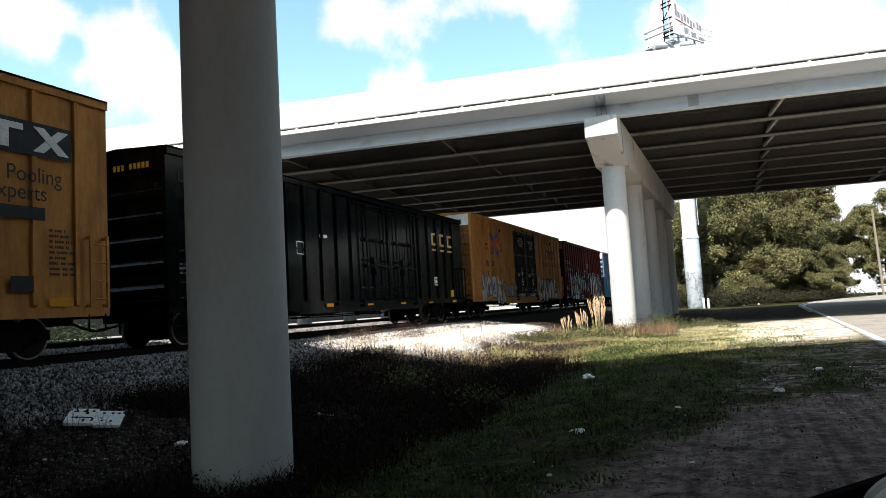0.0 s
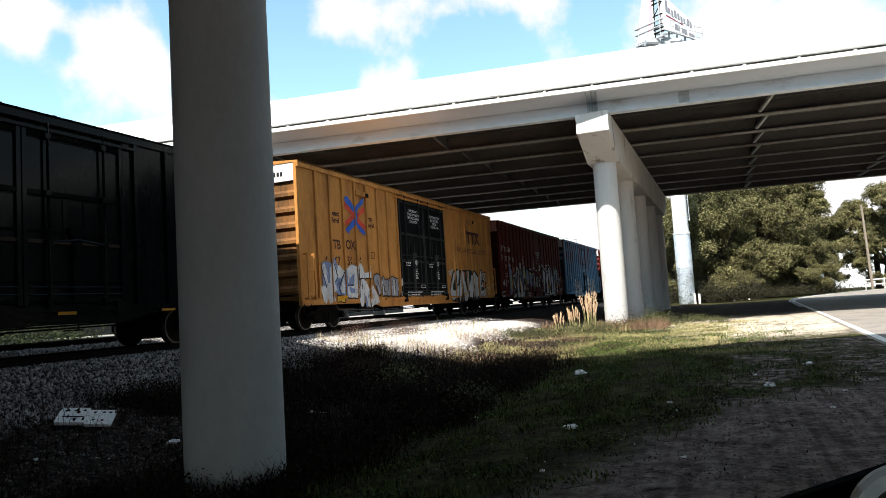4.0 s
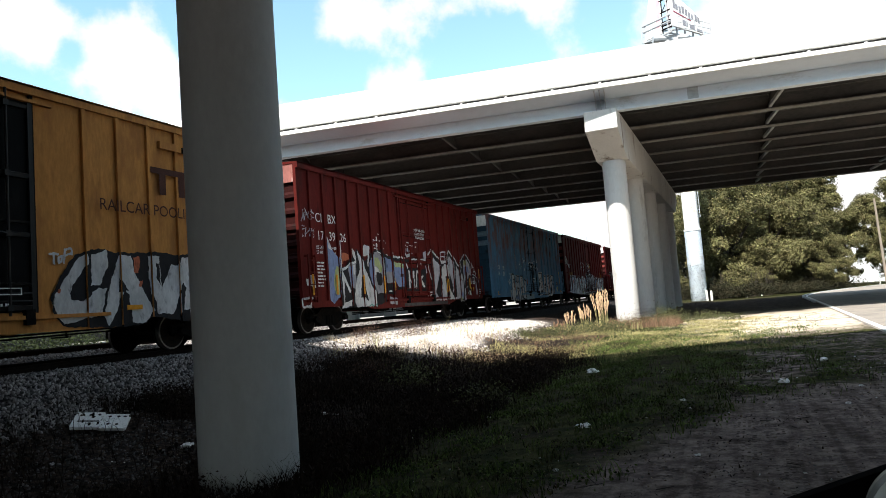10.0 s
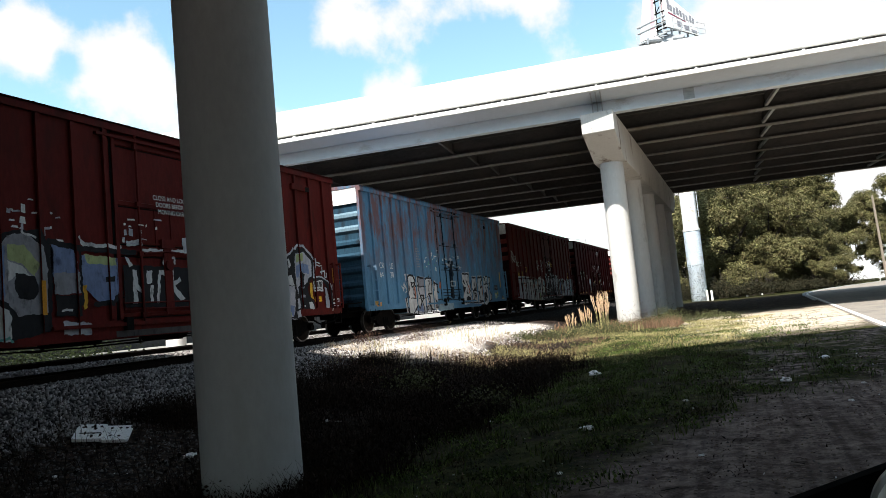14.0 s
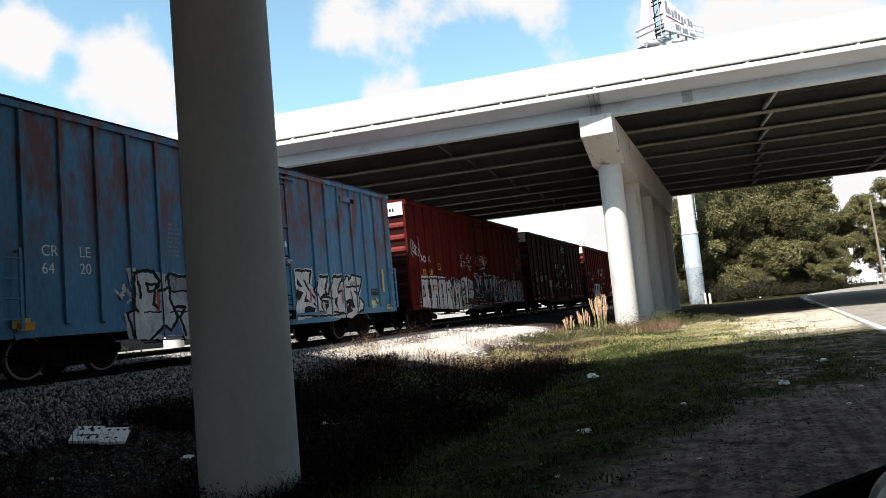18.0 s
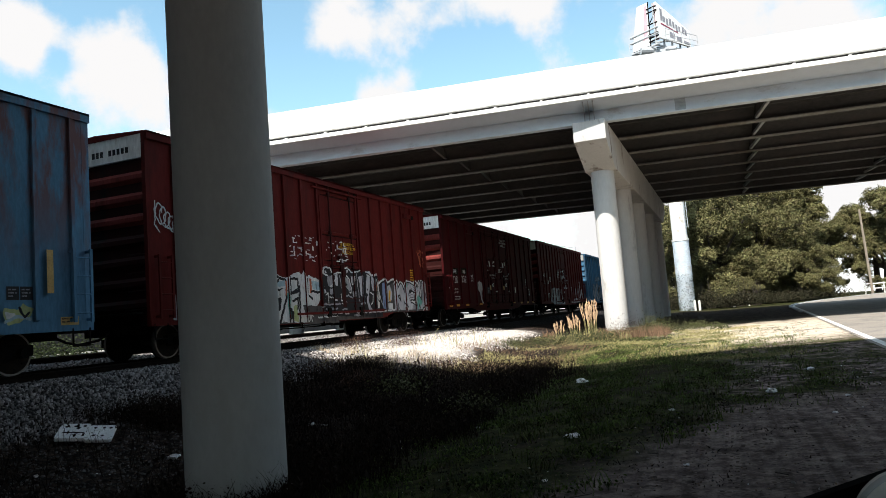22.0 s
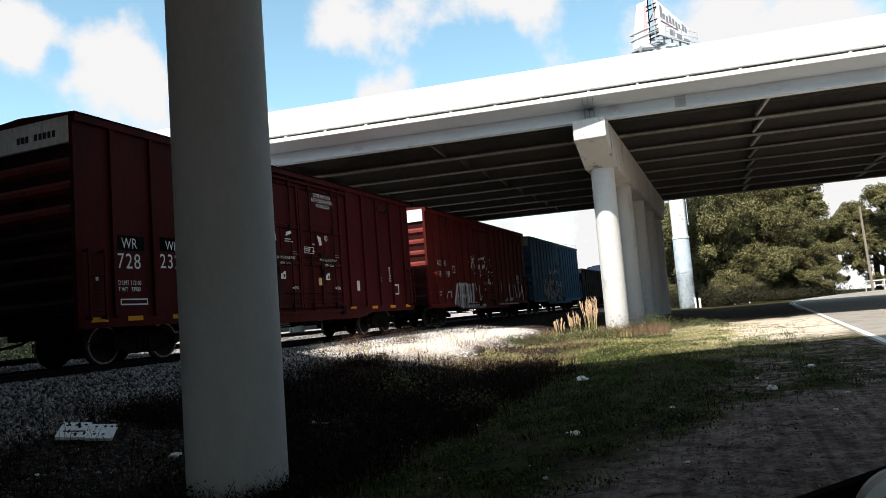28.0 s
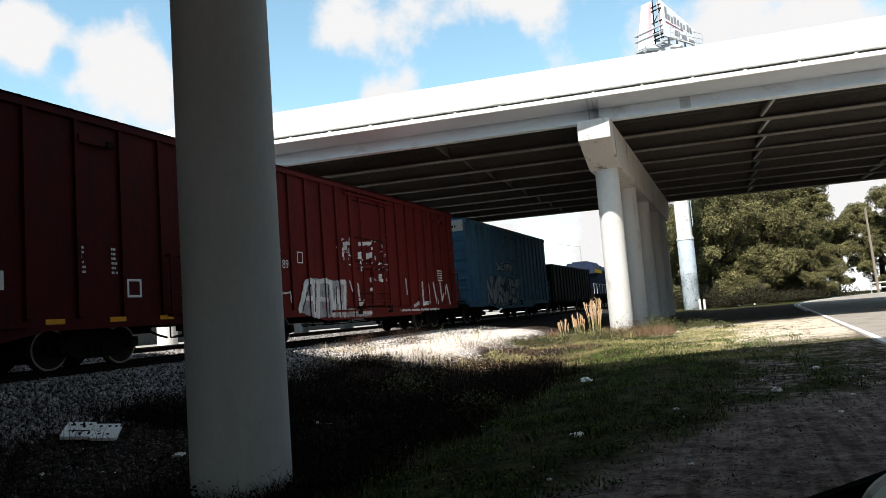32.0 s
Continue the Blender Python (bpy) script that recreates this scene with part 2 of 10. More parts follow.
def set_writing():
    """Turns the words into meshes."""
    bpy.context.view_layer.update()
    deps = bpy.context.evaluated_depsgraph_get()
    made = []
    for ob in WRITING:
        me = bpy.data.meshes.new_from_object(ob.evaluated_get(deps))
        made.append((ob, me))
    for ob, me in made:
        o = new(ob.name + "_", me)
        o.parent, o.matrix_basis = ob.parent, ob.matrix_basis
        if ob.data.size < 0.3:
            tagged(o, kind="stuff")
        name = ob.name.split(".")[0]
        bpy.data.objects.remove(ob)
        o.name = name


def smooth01(a, b, x):
    x = min(1.0, max(0.0, (x - a) / (b - a)))
    return x * x * (3 - 2 * x)



# ---- ground, road, tracks ----
TRACK_X, RAIL_Z, SIDE_X = -13.58, 0.98, 1.60
SECOND_TRACK_X, SECOND_RAIL_Z = TRACK_X - 4.4, 1.17
CAR_Z, WHEEL_Z = 1.04, 0.36  # floors of the cars over the ground; wheel centres over that


def lie(x, y):
    """The height of the ground."""
    z = 0.10 * smooth01(-3.0, 2.0, x)
    z -= 0.30 * math.exp(-(((x + 5.2) / 2.4) ** 2)) * (1 - smooth01(14, 26, y))
    z += 0.16 * smooth01(20, 30, y) * (1 - smooth01(-3.5, -0.5, x))
    z += 0.24 * smooth01(-7.6, -10.2, x) * (1 - 0.75 * smooth01(20, 30, y))
    z += (0.60 - z) * smooth01(-6.6, -9.2, x) * smooth01(14, 22, y) * (1 - 0.6 * smooth01(45, 60, y))
    bank = smooth01(-10.1, -12.2, x) * (1 - smooth01(-19.8, -22.5, x))
    z += (RAIL_Z - 0.17 + (SECOND_RAIL_Z - RAIL_Z) * smooth01(-14.5, -16.4, x) - z) * bank
    if x < -19.8:
        z = max(z, 0.45)
    flat = smooth01(60, 90, abs(x)) if abs(x) > 60 else 0.0
    shoulder = smooth01(road_left(y) - 1.6, road_left(y) - 0.3, x) if -80 < y < 58 and x < 16 else 0.0
    z += (1 - flat) * (1 - bank) * 0.045 * noise.noise((x * 0.55, y * 0.55, 3.0)) + (1 - bank) * 0.02 * noise.noise((x * 2.1, y * 2.1, 7.0))
    return z + (0.150 - z) * shoulder


def road_left(y):
    """The road's left edge: straight past the bridges, then bending away."""
    return 2.97 + 0.0364 * (y - 18) + 0.9 * max(0.0, (y - 58) / 10) ** 1.9


def grid_mesh(name, xs, ys, height, mat):
    v = [(x, y, height(x, y)) for y in ys for x in xs]
    n = len(xs)
    f = [(j * n + i, j * n + i + 1, (j + 1) * n + i + 1, (j + 1) * n + i) for j in range(len(ys) - 1) for i in range(n - 1)]
    me = bpy.data.meshes.new(name)
    me.from_pydata(v, [], f)
    me.materials.append(mat)
    me.polygons.foreach_set("use_smooth", [True] * len(f))
    return me


def ground_material():
    m = bpy.data.materials.new("ground_dirt_grass_gravel")
    m.use_nodes = True
    n, l = m.node_tree.nodes, m.node_tree.links
    b = n["Principled BSDF"]
    b.inputs["Roughness"].default_value = 0.95
    b.inputs["Specular IOR Level"].default_value = 0.03
    geo = n.new("ShaderNodeNewGeometry")
    sep = n.new("ShaderNodeSeparateXYZ")
    l.new(geo.outputs["Position"], sep.inputs["Vector"])

    def noise_at(s, d=5.0, r=0.6):
        t = n.new("ShaderNodeTexNoise")
        t.inputs["Scale"].default_value, t.inputs["Detail"].default_value, t.inputs["Roughness"].default_value = s, d, r
        l.new(geo.outputs["Position"], t.inputs["Vector"])
        return t.outputs["Fac"]

    def math_node(op, a, c):
        x = n.new("ShaderNodeMath")
        x.operation = op
        for k, v in enumerate((a, c)):
            if isinstance(v, (int, float)):
                x.inputs[k].default_value = v
            else:
                l.new(v, x.inputs[k])
        return x.outputs[0]

    def step(value, lo, hi):
        x = n.new("ShaderNodeMapRange")
        x.interpolation_type = "SMOOTHSTEP"
        x.inputs["From Min"].default_value, x.inputs["From Max"].default_value = lo, hi
        l.new(value, x.inputs["Value"])
        return x.outputs["Result"]

    def mix(fac, a, c):
        x = n.new("ShaderNodeMix")
        x.data_type = "RGBA"
        for key, v in (("Factor", fac), ("A", a), ("B", c)):
            if isinstance(v, tuple):
                x.inputs[key].default_value = (*v, 1)
            else:
                l.new(v, x.inputs[key])
        return x.outputs["Result"]

    wob = math_node("MULTIPLY", math_node("SUBTRACT", noise_at(0.45), 0.5), 5.0)
    wob2 = math_node("MULTIPLY", math_node("SUBTRACT", noise_at(1.3, 6.0), 0.5), 3.0)
    xw = math_node("ADD", math_node("ADD", sep.outputs["X"], wob), wob2)
    yw = math_node("ADD", sep.outputs["Y"], math_node("MULTIPLY", wob2, 1.5))
    dirt = mix(step(noise_at(4.0, 10.0, 0.8), 0.38, 0.62), (0.120, 0.092, 0.083), (0.30, 0.240, 0.215))
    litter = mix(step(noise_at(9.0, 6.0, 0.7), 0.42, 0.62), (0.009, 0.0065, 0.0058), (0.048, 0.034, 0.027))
    grass = mix(step(noise_at(5.0, 6.0, 0.7), 0.4, 0.62), (0.015, 0.018, 0.007), (0.055, 0.055, 0.021))
    stones = n.new("ShaderNodeTexVoronoi")
    stones.inputs["Scale"].default_value = 16.0
    l.new(geo.outputs["Position"], stones.inputs["Vector"])
    # Shade in the gaps between stones is painted near black.
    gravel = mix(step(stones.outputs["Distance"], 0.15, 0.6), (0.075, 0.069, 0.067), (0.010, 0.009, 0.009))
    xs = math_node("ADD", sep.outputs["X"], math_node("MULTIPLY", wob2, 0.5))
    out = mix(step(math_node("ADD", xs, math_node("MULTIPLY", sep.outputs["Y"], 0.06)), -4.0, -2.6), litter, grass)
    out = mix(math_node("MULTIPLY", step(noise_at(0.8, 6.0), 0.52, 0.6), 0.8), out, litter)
    # bare dirt beside the road, with the ruts and treads of tyres
    rut = n.new("ShaderNodeMapping")
    rut.inputs["Rotation"].default_value = (0, 0, radians(7))
    rut.inputs["Scale"].default_value = (9.0, 0.35, 1)
    l.new(geo.outputs["Position"], rut.inputs["Vector"])
    lane = n.new("ShaderNodeTexNoise")
    lane.inputs["Scale"].default_value, lane.inputs["Detail"].default_value = 1.0, 3.0
    l.new(rut.outputs["Vector"], lane.inputs["Vector"])
    ruts = math_node("ADD", math_node("MULTIPLY", lane.outputs["Fac"], 0.35), math_node("MULTIPLY", noise_at(6.0, 9.0, 0.78), 0.65))
    rutted = mix(step(ruts, 0.38, 0.56), (0.070, 0.053, 0.047), dirt)
    rutted = mix(math_node("MULTIPLY", step(noise_at(2.2, 8.0, 0.75), 0.54, 0.64), 0.75), rutted, litter)
    bare = math_node("MULTIPLY", step(math_node("SUBTRACT", xs, math_node("MULTIPLY", sep.outputs["Y"], 0.4)), -4.3, -3.3), step(math_node("SUBTRACT", sep.outputs["Y"], math_node("MULTIPLY", xs, 0.5)), 10.6, 9.0))
    worn = mix(step(noise_at(1.1, 7.0, 0.65), 0.42, 0.60), grass, mix(step(noise_at(6.0, 5.0), 0.4, 0.6), litter, dirt))
    out = mix(step(xs, -1.2, 0.6), out, worn)
    out = mix(bare, out, rutted)
    # Far overpass shade is painted: sand ends and darker ground takes over.
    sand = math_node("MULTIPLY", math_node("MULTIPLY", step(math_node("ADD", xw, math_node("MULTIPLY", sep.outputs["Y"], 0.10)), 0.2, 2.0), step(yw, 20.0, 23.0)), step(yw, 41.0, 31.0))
    deck_shade = math_node("MULTIPLY", step(yw, 33.0, 42.0), step(sep.outputs["X"], -8.0, -5.0))
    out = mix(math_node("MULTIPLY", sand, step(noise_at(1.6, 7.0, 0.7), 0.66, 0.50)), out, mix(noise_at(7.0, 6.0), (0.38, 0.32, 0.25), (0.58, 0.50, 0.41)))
    out = mix(deck_shade, out, mix(step(noise_at(3.0, 7.0, 0.7), 0.42, 0.66), litter, (0.075, 0.058, 0.044)))
    far = step(sep.outputs["Y"], 60.0, 75.0)
    out = mix(far, out, grass)
    out = mix(step(sep.outputs["X"], -20.0, -23.0), out, mix(step(yw, 20.0, 26.0), grass, (0.26, 0.245, 0.225)))
    # Gravel in the sunlit strip is painted paler, up to the shadow edge.
    sunlit_gravel = math_node("MULTIPLY", step(xs, -7.5, -8.4), math_node("MULTIPLY", step(yw, 17.2, 19.2), step(yw, 33.0, 28.0)))
    out = mix(sunlit_gravel, out, mix(step(noise_at(22.0, 4.0), 0.38, 0.6), (0.30, 0.27, 0.25), (0.56, 0.515, 0.48)))
    xg = math_node("SUBTRACT", xw, math_node("MULTIPLY", math_node("MULTIPLY", step(yw, 15.0, 18.5), step(yw, 32.0, 27.0)), -1.5))
    bed = math_node("MULTIPLY", step(xg, -8.9, -10.6), step(sep.outputs["X"], -23.5, -21.5))
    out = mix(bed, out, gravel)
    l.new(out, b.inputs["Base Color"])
    k = n.new("ShaderNodeBump")
    k.inputs["Strength"].default_value, k.inputs["Distance"].default_value = 0.55, 0.05
    l.new(math_node("ADD", noise_at(14.0, 8.0, 0.7), math_node("MULTIPLY", math_node("MULTIPLY", ruts, bare), 0.8)), k.inputs["Height"])
    l.new(k.outputs["Normal"], b.inputs["Normal"])
    return m


def spaced(stops):
    out = []
    for a, b, s in stops:
        out += [a + s * i for i in range(int(round((b - a) / s)))]
    return out + [stops[-1][1]]


GROUND = ground_material()
tagged(new("ground", grid_mesh("ground", spaced([(-1500, -300, 200), (-300, -60, 30), (-60, -24, 3), (-24, 8, 0.25), (8, 40, 2), (40, 300, 26), (300, 1500, 200)]),
                               spaced([(-600, -60, 90), (-60, 0, 4), (0, 36, 0.25), (36, 80, 2), (80, 320, 20), (320, 2520, 220)]), lie, GROUND)),
       "dry grass, dirt and gravel verge between road and railway", kind="structure")

ASPHALT = material("worn_asphalt", (0.245, 0.220, 0.194), 0.95, spec=0.03, spread=0.12, scale=0.4, fine=22, bump=0.2, second=(0.17, 0.160, 0.148), amount=0.25)
LINE_PAINT = material("worn_white_road_paint", (0.66, 0.65, 0.62), 0.8, spread=0.1, scale=3, fine=18, second=(0.3, 0.29, 0.27), amount=0.15)


def ribbon(inner, outer, z, ys):
    s = Shape()
    for a, b in zip(ys, ys[1:]):
        s.face((inner(a), a, z(a)), (outer(a), a, z(a)), (outer(b), b, z(b)), (inner(b), b, z(b)))
    return s


road_ys = spaced([(-80, 16, 4), (16, 56, 2), (56, 150, 2)])
road_z = lambda y: 0.165
whole("road", ribbon(lambda y: road_left(y) - 0.09, lambda y: road_left(y) + 8.2, road_z, road_ys), ASPHALT, "grey worn asphalt road bending away under the trees", kind="structure")
whole("road_edge_line", ribbon(road_left, lambda y: road_left(y) + 0.16, lambda y: 0.169, road_ys), LINE_PAINT, "worn white edge line on the asphalt", kind="structure")
kerb = Shape()
for a, b in zip(road_ys, road_ys[1:]):
    if a >= 44:
        xa, xb = road_left(a) - 0.09, road_left(b) - 0.09
        kerb.hull([(xa - 0.15, a, 0.0), (xa, a, 0.0), (xa, a, 0.215), (xa - 0.15, a, 0.215)], [(xb - 0.15, b, 0.0), (xb, b, 0.0), (xb, b, 0.215), (xb - 0.15, b, 0.215)])
whole("kerb", kerb, CONCRETE, "pale concrete kerb round the bend of the road", kind="structure")


def track(cx, top, name, label):
    t = thing(name, Matrix.Translation((cx, 0, top - 1.04)), label, "railway track", kind="structure")
    for side in (-1, 1):
        x = side * 0.755
        s = Shape()
        for y0, y1 in ((-60, 240),):
            s.prism_y([(x - 0.07, 0.87), (x + 0.07, 0.87), (x + 0.07, 0.885), (x + 0.012, 0.90), (x + 0.012, 0.995), (x + 0.036, 1.005), (x + 0.036, 1.03), (x + 0.028, 1.04), (x - 0.028, 1.04), (x - 0.036, 1.03), (x - 0.036, 1.005), (x - 0.012, 0.995), (x - 0.012, 0.90), (x - 0.07, 0.885)], y0, y1)
        part("rail", s, RAIL_STEEL, t)
    return t


track(TRACK_X, RAIL_Z, "railway_track", "rusty steel rails of the track under the train")
track(SECOND_TRACK_X, SECOND_RAIL_Z, "railway_track", "rusty steel rails of the empty track beyond the train")


# ---- the overpasses ----
def overpass(name, label, px, face, deck_edge, cap_end, far, z_girder, z_slab, z_top, first_column, piers, way=1, fine=True):
    """A road bridge over the railway. px, face: where the first pier line meets the face of the outer girder. way: +1 where the bridge lies beyond its face, -1 before it.
    deck_edge, cap_end, far, first_column: distances along way from the face."""
    angle = 7.5
    b = thing(name, pose(px, face, 0, 0, 0, angle), label, "bridge")
    X0, X1 = -140.0, 160.0

    def yy(v):
        return way * v

    def slab(x0, x1, v0, v1, z0, z1, s=None):
        s = s or Shape()
        a, c = sorted((yy(v0), yy(v1)))
        s.box(x0, x1, a, c, z0, z1)
        return s

    part("deck", slab(X0, X1, deck_edge + 0.24, far - deck_edge - 0.24, z_slab, z_slab + 0.325), SOFFIT, b, "concrete deck slab, shade put into its dark grey")
    for v, o in ((deck_edge, 1), (far - deck_edge, -1)):
        s = Shape()
        prof = [(v, z_slab + 0.33), (v, z_top), (v + o * 0.24, z_top), (v + o * 0.34, z_slab + 0.6), (v + o * 0.50, z_slab + 0.33)]
        s.prism_x([(yy(a), z) for a, z in prof], X0, X1)
        part("parapet", s, CONCRETE_WHITE, b, "sunlit white concrete parapet")
        part("edge_ledge", slab(X0, X1, v - o * 0.13, v + o * 0.20, z_slab - 0.02, z_slab + 0.15), CONCRETE_WHITE, b, "white concrete drip ledge")
        if fine and o == 1:
            s = Shape()
            for i in range(-18, 28):
                x = i * 1.9 + 0.07
                slab(x - 0.045, x + 0.045, v - 0.12, v + 0.10, z_slab + 0.152, z_slab + 0.205, s)
            tagged(part("ledge_clip", s, CONCRETE_WHITE, b), kind="stuff")
    s = Shape()
    s.prism_x([(yy(a), z) for a, z in ((deck_edge - 0.02, z_slab - 0.004), (0.183, z_slab - 0.004), (0.183, z_slab - 0.16), (0.02, z_slab - 0.16), (deck_edge - 0.02, z_slab - 0.02))], X0, X1)
    part("deck_overhang", s, SOFFIT_PAINT, b, "sloping painted soffit under the deck edge")
    n = 9
    step = (far) / (n - 1)
    for i in range(n):
        v = i * step
        s = Shape()
        g, t = z_girder, z_slab - 0.002
        prof = [(v, g), (v + 0.40, g), (v + 0.40, g + 0.04), (v + 0.215, g + 0.05), (v + 0.215, t - 0.045), (v + 0.40, t - 0.035), (v + 0.40, t), (v, t), (v, t - 0.035), (v + 0.185, t - 0.045), (v + 0.185, g + 0.05), (v, g + 0.04)]
        if i == 0:
            prof = [p for p in prof if p not in (prof[7], prof[8])]
            prof[7] = (v + 0.185, t)
        s.prism_x([(yy(a), z) for a, z in prof], X0, X1)
        # outer girder in a lit pale copy, inner ones darkened for shade
        girder = part("girder", s, GIRDER_WHITE if i == 0 else GIRDER_SHADED, b, "pale grey painted outer girder" if i == 0 else "inner steel plate girder, shade put into its dark colour")
        if i and fine:
            flange = part("bottom_flange", slab(X0, X1, v - 0.012, v + 0.412, g - 0.018, g + 0.036), FLANGE_GREY, girder, "bottom flange, ground bounce put into its pale grey")
    if fine:
        # bearing stiffeners on the outer girder, and the bracing between the girders
        for p in piers:
            for k in (-0.20, 0.0, 0.19):
                x = (p - px) + k
                s = Shape()
                s.prism_x([(yy(a), z) for a, z in ((0.18, z_girder + 0.05), (0.18, z_slab - 0.162), (0.02, z_slab - 0.164), (deck_edge + 0.1, z_slab - 0.045), (deck_edge + 0.1, z_slab - 0.10), (-0.03, z_slab - 0.28), (-0.03, z_girder + 0.05))], x - 0.022, x + 0.022)
                part("stiffener", s, STEEL_GREY, b, "grey steel bracket plate")
        part("splice_plate", slab(3.42, 3.84, 0.165, 0.185, z_girder + 0.06, z_slab - 0.05), STEEL_GREY, b, "weathered grey splice plate on the girder")
        # cross frames between the girders: a low strut, a dark web plate behind it and its two gussets
        for x in (-22.8, -15.0, -7.15, 7.05, 14.9, 22.7):
            for i in range(n - 1):
                v0, v1 = i * step + 0.22, (i + 1) * step + 0.185
                xs = x + 0.1305 * v0 * way
                s = Shape()
                s.box(xs - 0.06, xs + 0.06, *sorted((yy(v0), yy(v1))), z_girder + 0.10, z_girder + 0.14)
                s.box(xs - 0.06, xs - 0.045, *sorted((yy(v0), yy(v1))), z_girder + 0.14, z_girder + 0.24)
                # left of the pier the struts take the darker, shaded colour
                brace = part("cross_brace", s, STEEL_GREY if x > 0 else GIRDER_SHADED, b, "grey bracing strut")
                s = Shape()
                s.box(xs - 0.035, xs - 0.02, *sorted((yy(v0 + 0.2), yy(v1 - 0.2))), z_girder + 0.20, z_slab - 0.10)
                part("web_plate", s, GIRDER_SHADED, brace, "dark web plate, underside shade put into its colour")
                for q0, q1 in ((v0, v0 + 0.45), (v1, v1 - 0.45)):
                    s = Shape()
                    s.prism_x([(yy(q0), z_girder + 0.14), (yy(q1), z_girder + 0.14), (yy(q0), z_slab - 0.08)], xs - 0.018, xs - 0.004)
                    part("gusset", s, GIRDER_SHADED, brace)
    turn = Matrix.Rotation(radians(-angle), 4, "Z")
    for p in piers:
        at = turn @ Matrix.Translation((p - px, (p - px) * 0.0, 0)) if p == px else Matrix.Translation((p - px, 0, 0)) @ turn
        v0, v1 = cap_end, far - cap_end
        prof = [(v0, z_girder - 0.02), (v0, z_girder - 0.84), (first_column - 0.45, z_girder - 1.75), (v1 - (first_column - v0) + 0.45, z_girder - 1.75), (v1, z_girder - 0.84), (v1, z_girder - 0.02)]
        s = Shape()
        s.prism_x([(yy(a), z) for a, z in prof], -0.66, 0.66)
        cap = part("pier_cap", s, CAP_CONCRETE, b, "pale concrete hammerhead pier cap", bevel=0.03)
        cap.matrix_basis = at
        count = 5
        for k in range(count):
            v = first_column + k * (far - 2 * first_column) / (count - 1)
            s = Shape()
            s.rod((0, yy(v), -1.0), (0, yy(v), z_girder - 1.75), 0.5 if way == 1 else 0.53, 48)
            c = part("column", s, COLUMN_PALE if way == 1 else CONCRETE, b, "round concrete column", smooth=True)
            c.matrix_basis = at
        for i in range(n):
            part("bearing_pad", slab(-0.3, 0.3, i * step - 0.02, i * step + 0.42, z_girder - 0.03, z_girder + 0.02), BLACK_STEEL, b).matrix_basis = at
    return b


overpass("overpass", "white concrete and steel highway overpass crossing the railway", -4.5, 29.2, -1.1, -0.52, 28.2, 8.98, 9.69, 11.14, 2.0, (-4.5, 21.0, -27.0))
overpass("overpass", "concrete overpass whose shade covers the verge", -5.07, 8.35, -2.3, -0.05, 30.0, 8.98, 9.69, 11.14, 2.0, (-5.07, 20.5, -27.5), way=-1)
# Added walls that cut the low light from east and west.
wall_e = Shape()
wall_e.box(60.0, 60.4, -61.9, 320, -1.0, 13.0)
whole("wall_east", wall_e, SOFFIT, "unseen plain wall added to block light from the east", kind="structure")
wall_w = Shape()
wall_w.box(-75.4, -75.0, -61.9, 160, -1.0, 13.0)
whole("wall_west", wall_w, SOFFIT, "plain wall added far beyond the tracks to block light", kind="structure")

# ---- the train ----
def run(t):
    """Metres the train has gone after t seconds."""
    return 2.2275e-4 * t ** 3 - 1.66703e-2 * t ** 2 + 3.76212 * t


def car_paint(name, color, second=None, amount=0.2, rough=0.65, spread=0.16, scale=0.8, high=None, spec=0.06, dents=0.0):
    return material(name, color, rough, spec=spec, high=high, dents=dents, spread=spread, scale=scale, fine=18, bump=0.08, second=second, amount=amount, stretch=(1, 1, 0.28))


ORANGE = car_paint("orange_car_paint", (0.42, 0.188, 0.052), (0.29, 0.125, 0.038), 0.3)
GREEN_BLACK = car_paint("dark_green_car_paint", (0.0022, 0.0033, 0.0036), (0.006, 0.0072, 0.0072), 0.25, rough=0.14, spec=0.07, dents=0.10)
MAROON = car_paint("brown_red_car_paint", (0.085, 0.0105, 0.0085), (0.052, 0.009, 0.007), 0.25)
BRIGHT_RED = car_paint("red_car_paint", (0.078, 0.0090, 0.0078), (0.050, 0.0075, 0.0065), 0.25)
DARK_MAROON = car_paint("dark_oxide_car_paint", (0.045, 0.0045, 0.0055), (0.026, 0.0045, 0.0045), 0.25)
PALE_BLUE = car_paint("faded_blue_car_paint", (0.083, 0.192, 0.300), (0.140, 0.083, 0.086), 0.46, scale=0.9, high=(1.7, 3.6))
BLUE = car_paint("blue_car_paint", (0.042, 0.110, 0.185), (0.04, 0.07, 0.10), 0.3)
BLACK_CAR = car_paint("black_car_paint", (0.018, 0.018, 0.019), (0.04, 0.03, 0.025), 0.25)
# Frame copy of the door black, lightened for its lit edges.
DOOR_EDGE = car_paint("worn_black_door_frame", (0.012, 0.0125, 0.0135), (0.028, 0.025, 0.022), 0.25, spec=0.12, rough=0.5)
DOOR_BLACK = car_paint("black_door_paint", (0.0055, 0.0058, 0.0062), (0.014, 0.0135, 0.013), 0.2, spec=0.03)
GALVANISED = car_paint("weathered_galvanised_roof", (0.34, 0.35, 0.34), (0.22, 0.16, 0.12), 0.3)

# End walls carry their shade, CAP_PINK its sun, in the paint colour.
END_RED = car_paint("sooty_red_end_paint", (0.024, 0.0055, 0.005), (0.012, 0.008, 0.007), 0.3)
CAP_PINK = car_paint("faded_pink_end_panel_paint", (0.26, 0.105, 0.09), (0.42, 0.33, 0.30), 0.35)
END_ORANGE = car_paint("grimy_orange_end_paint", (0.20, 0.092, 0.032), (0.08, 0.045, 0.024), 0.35)
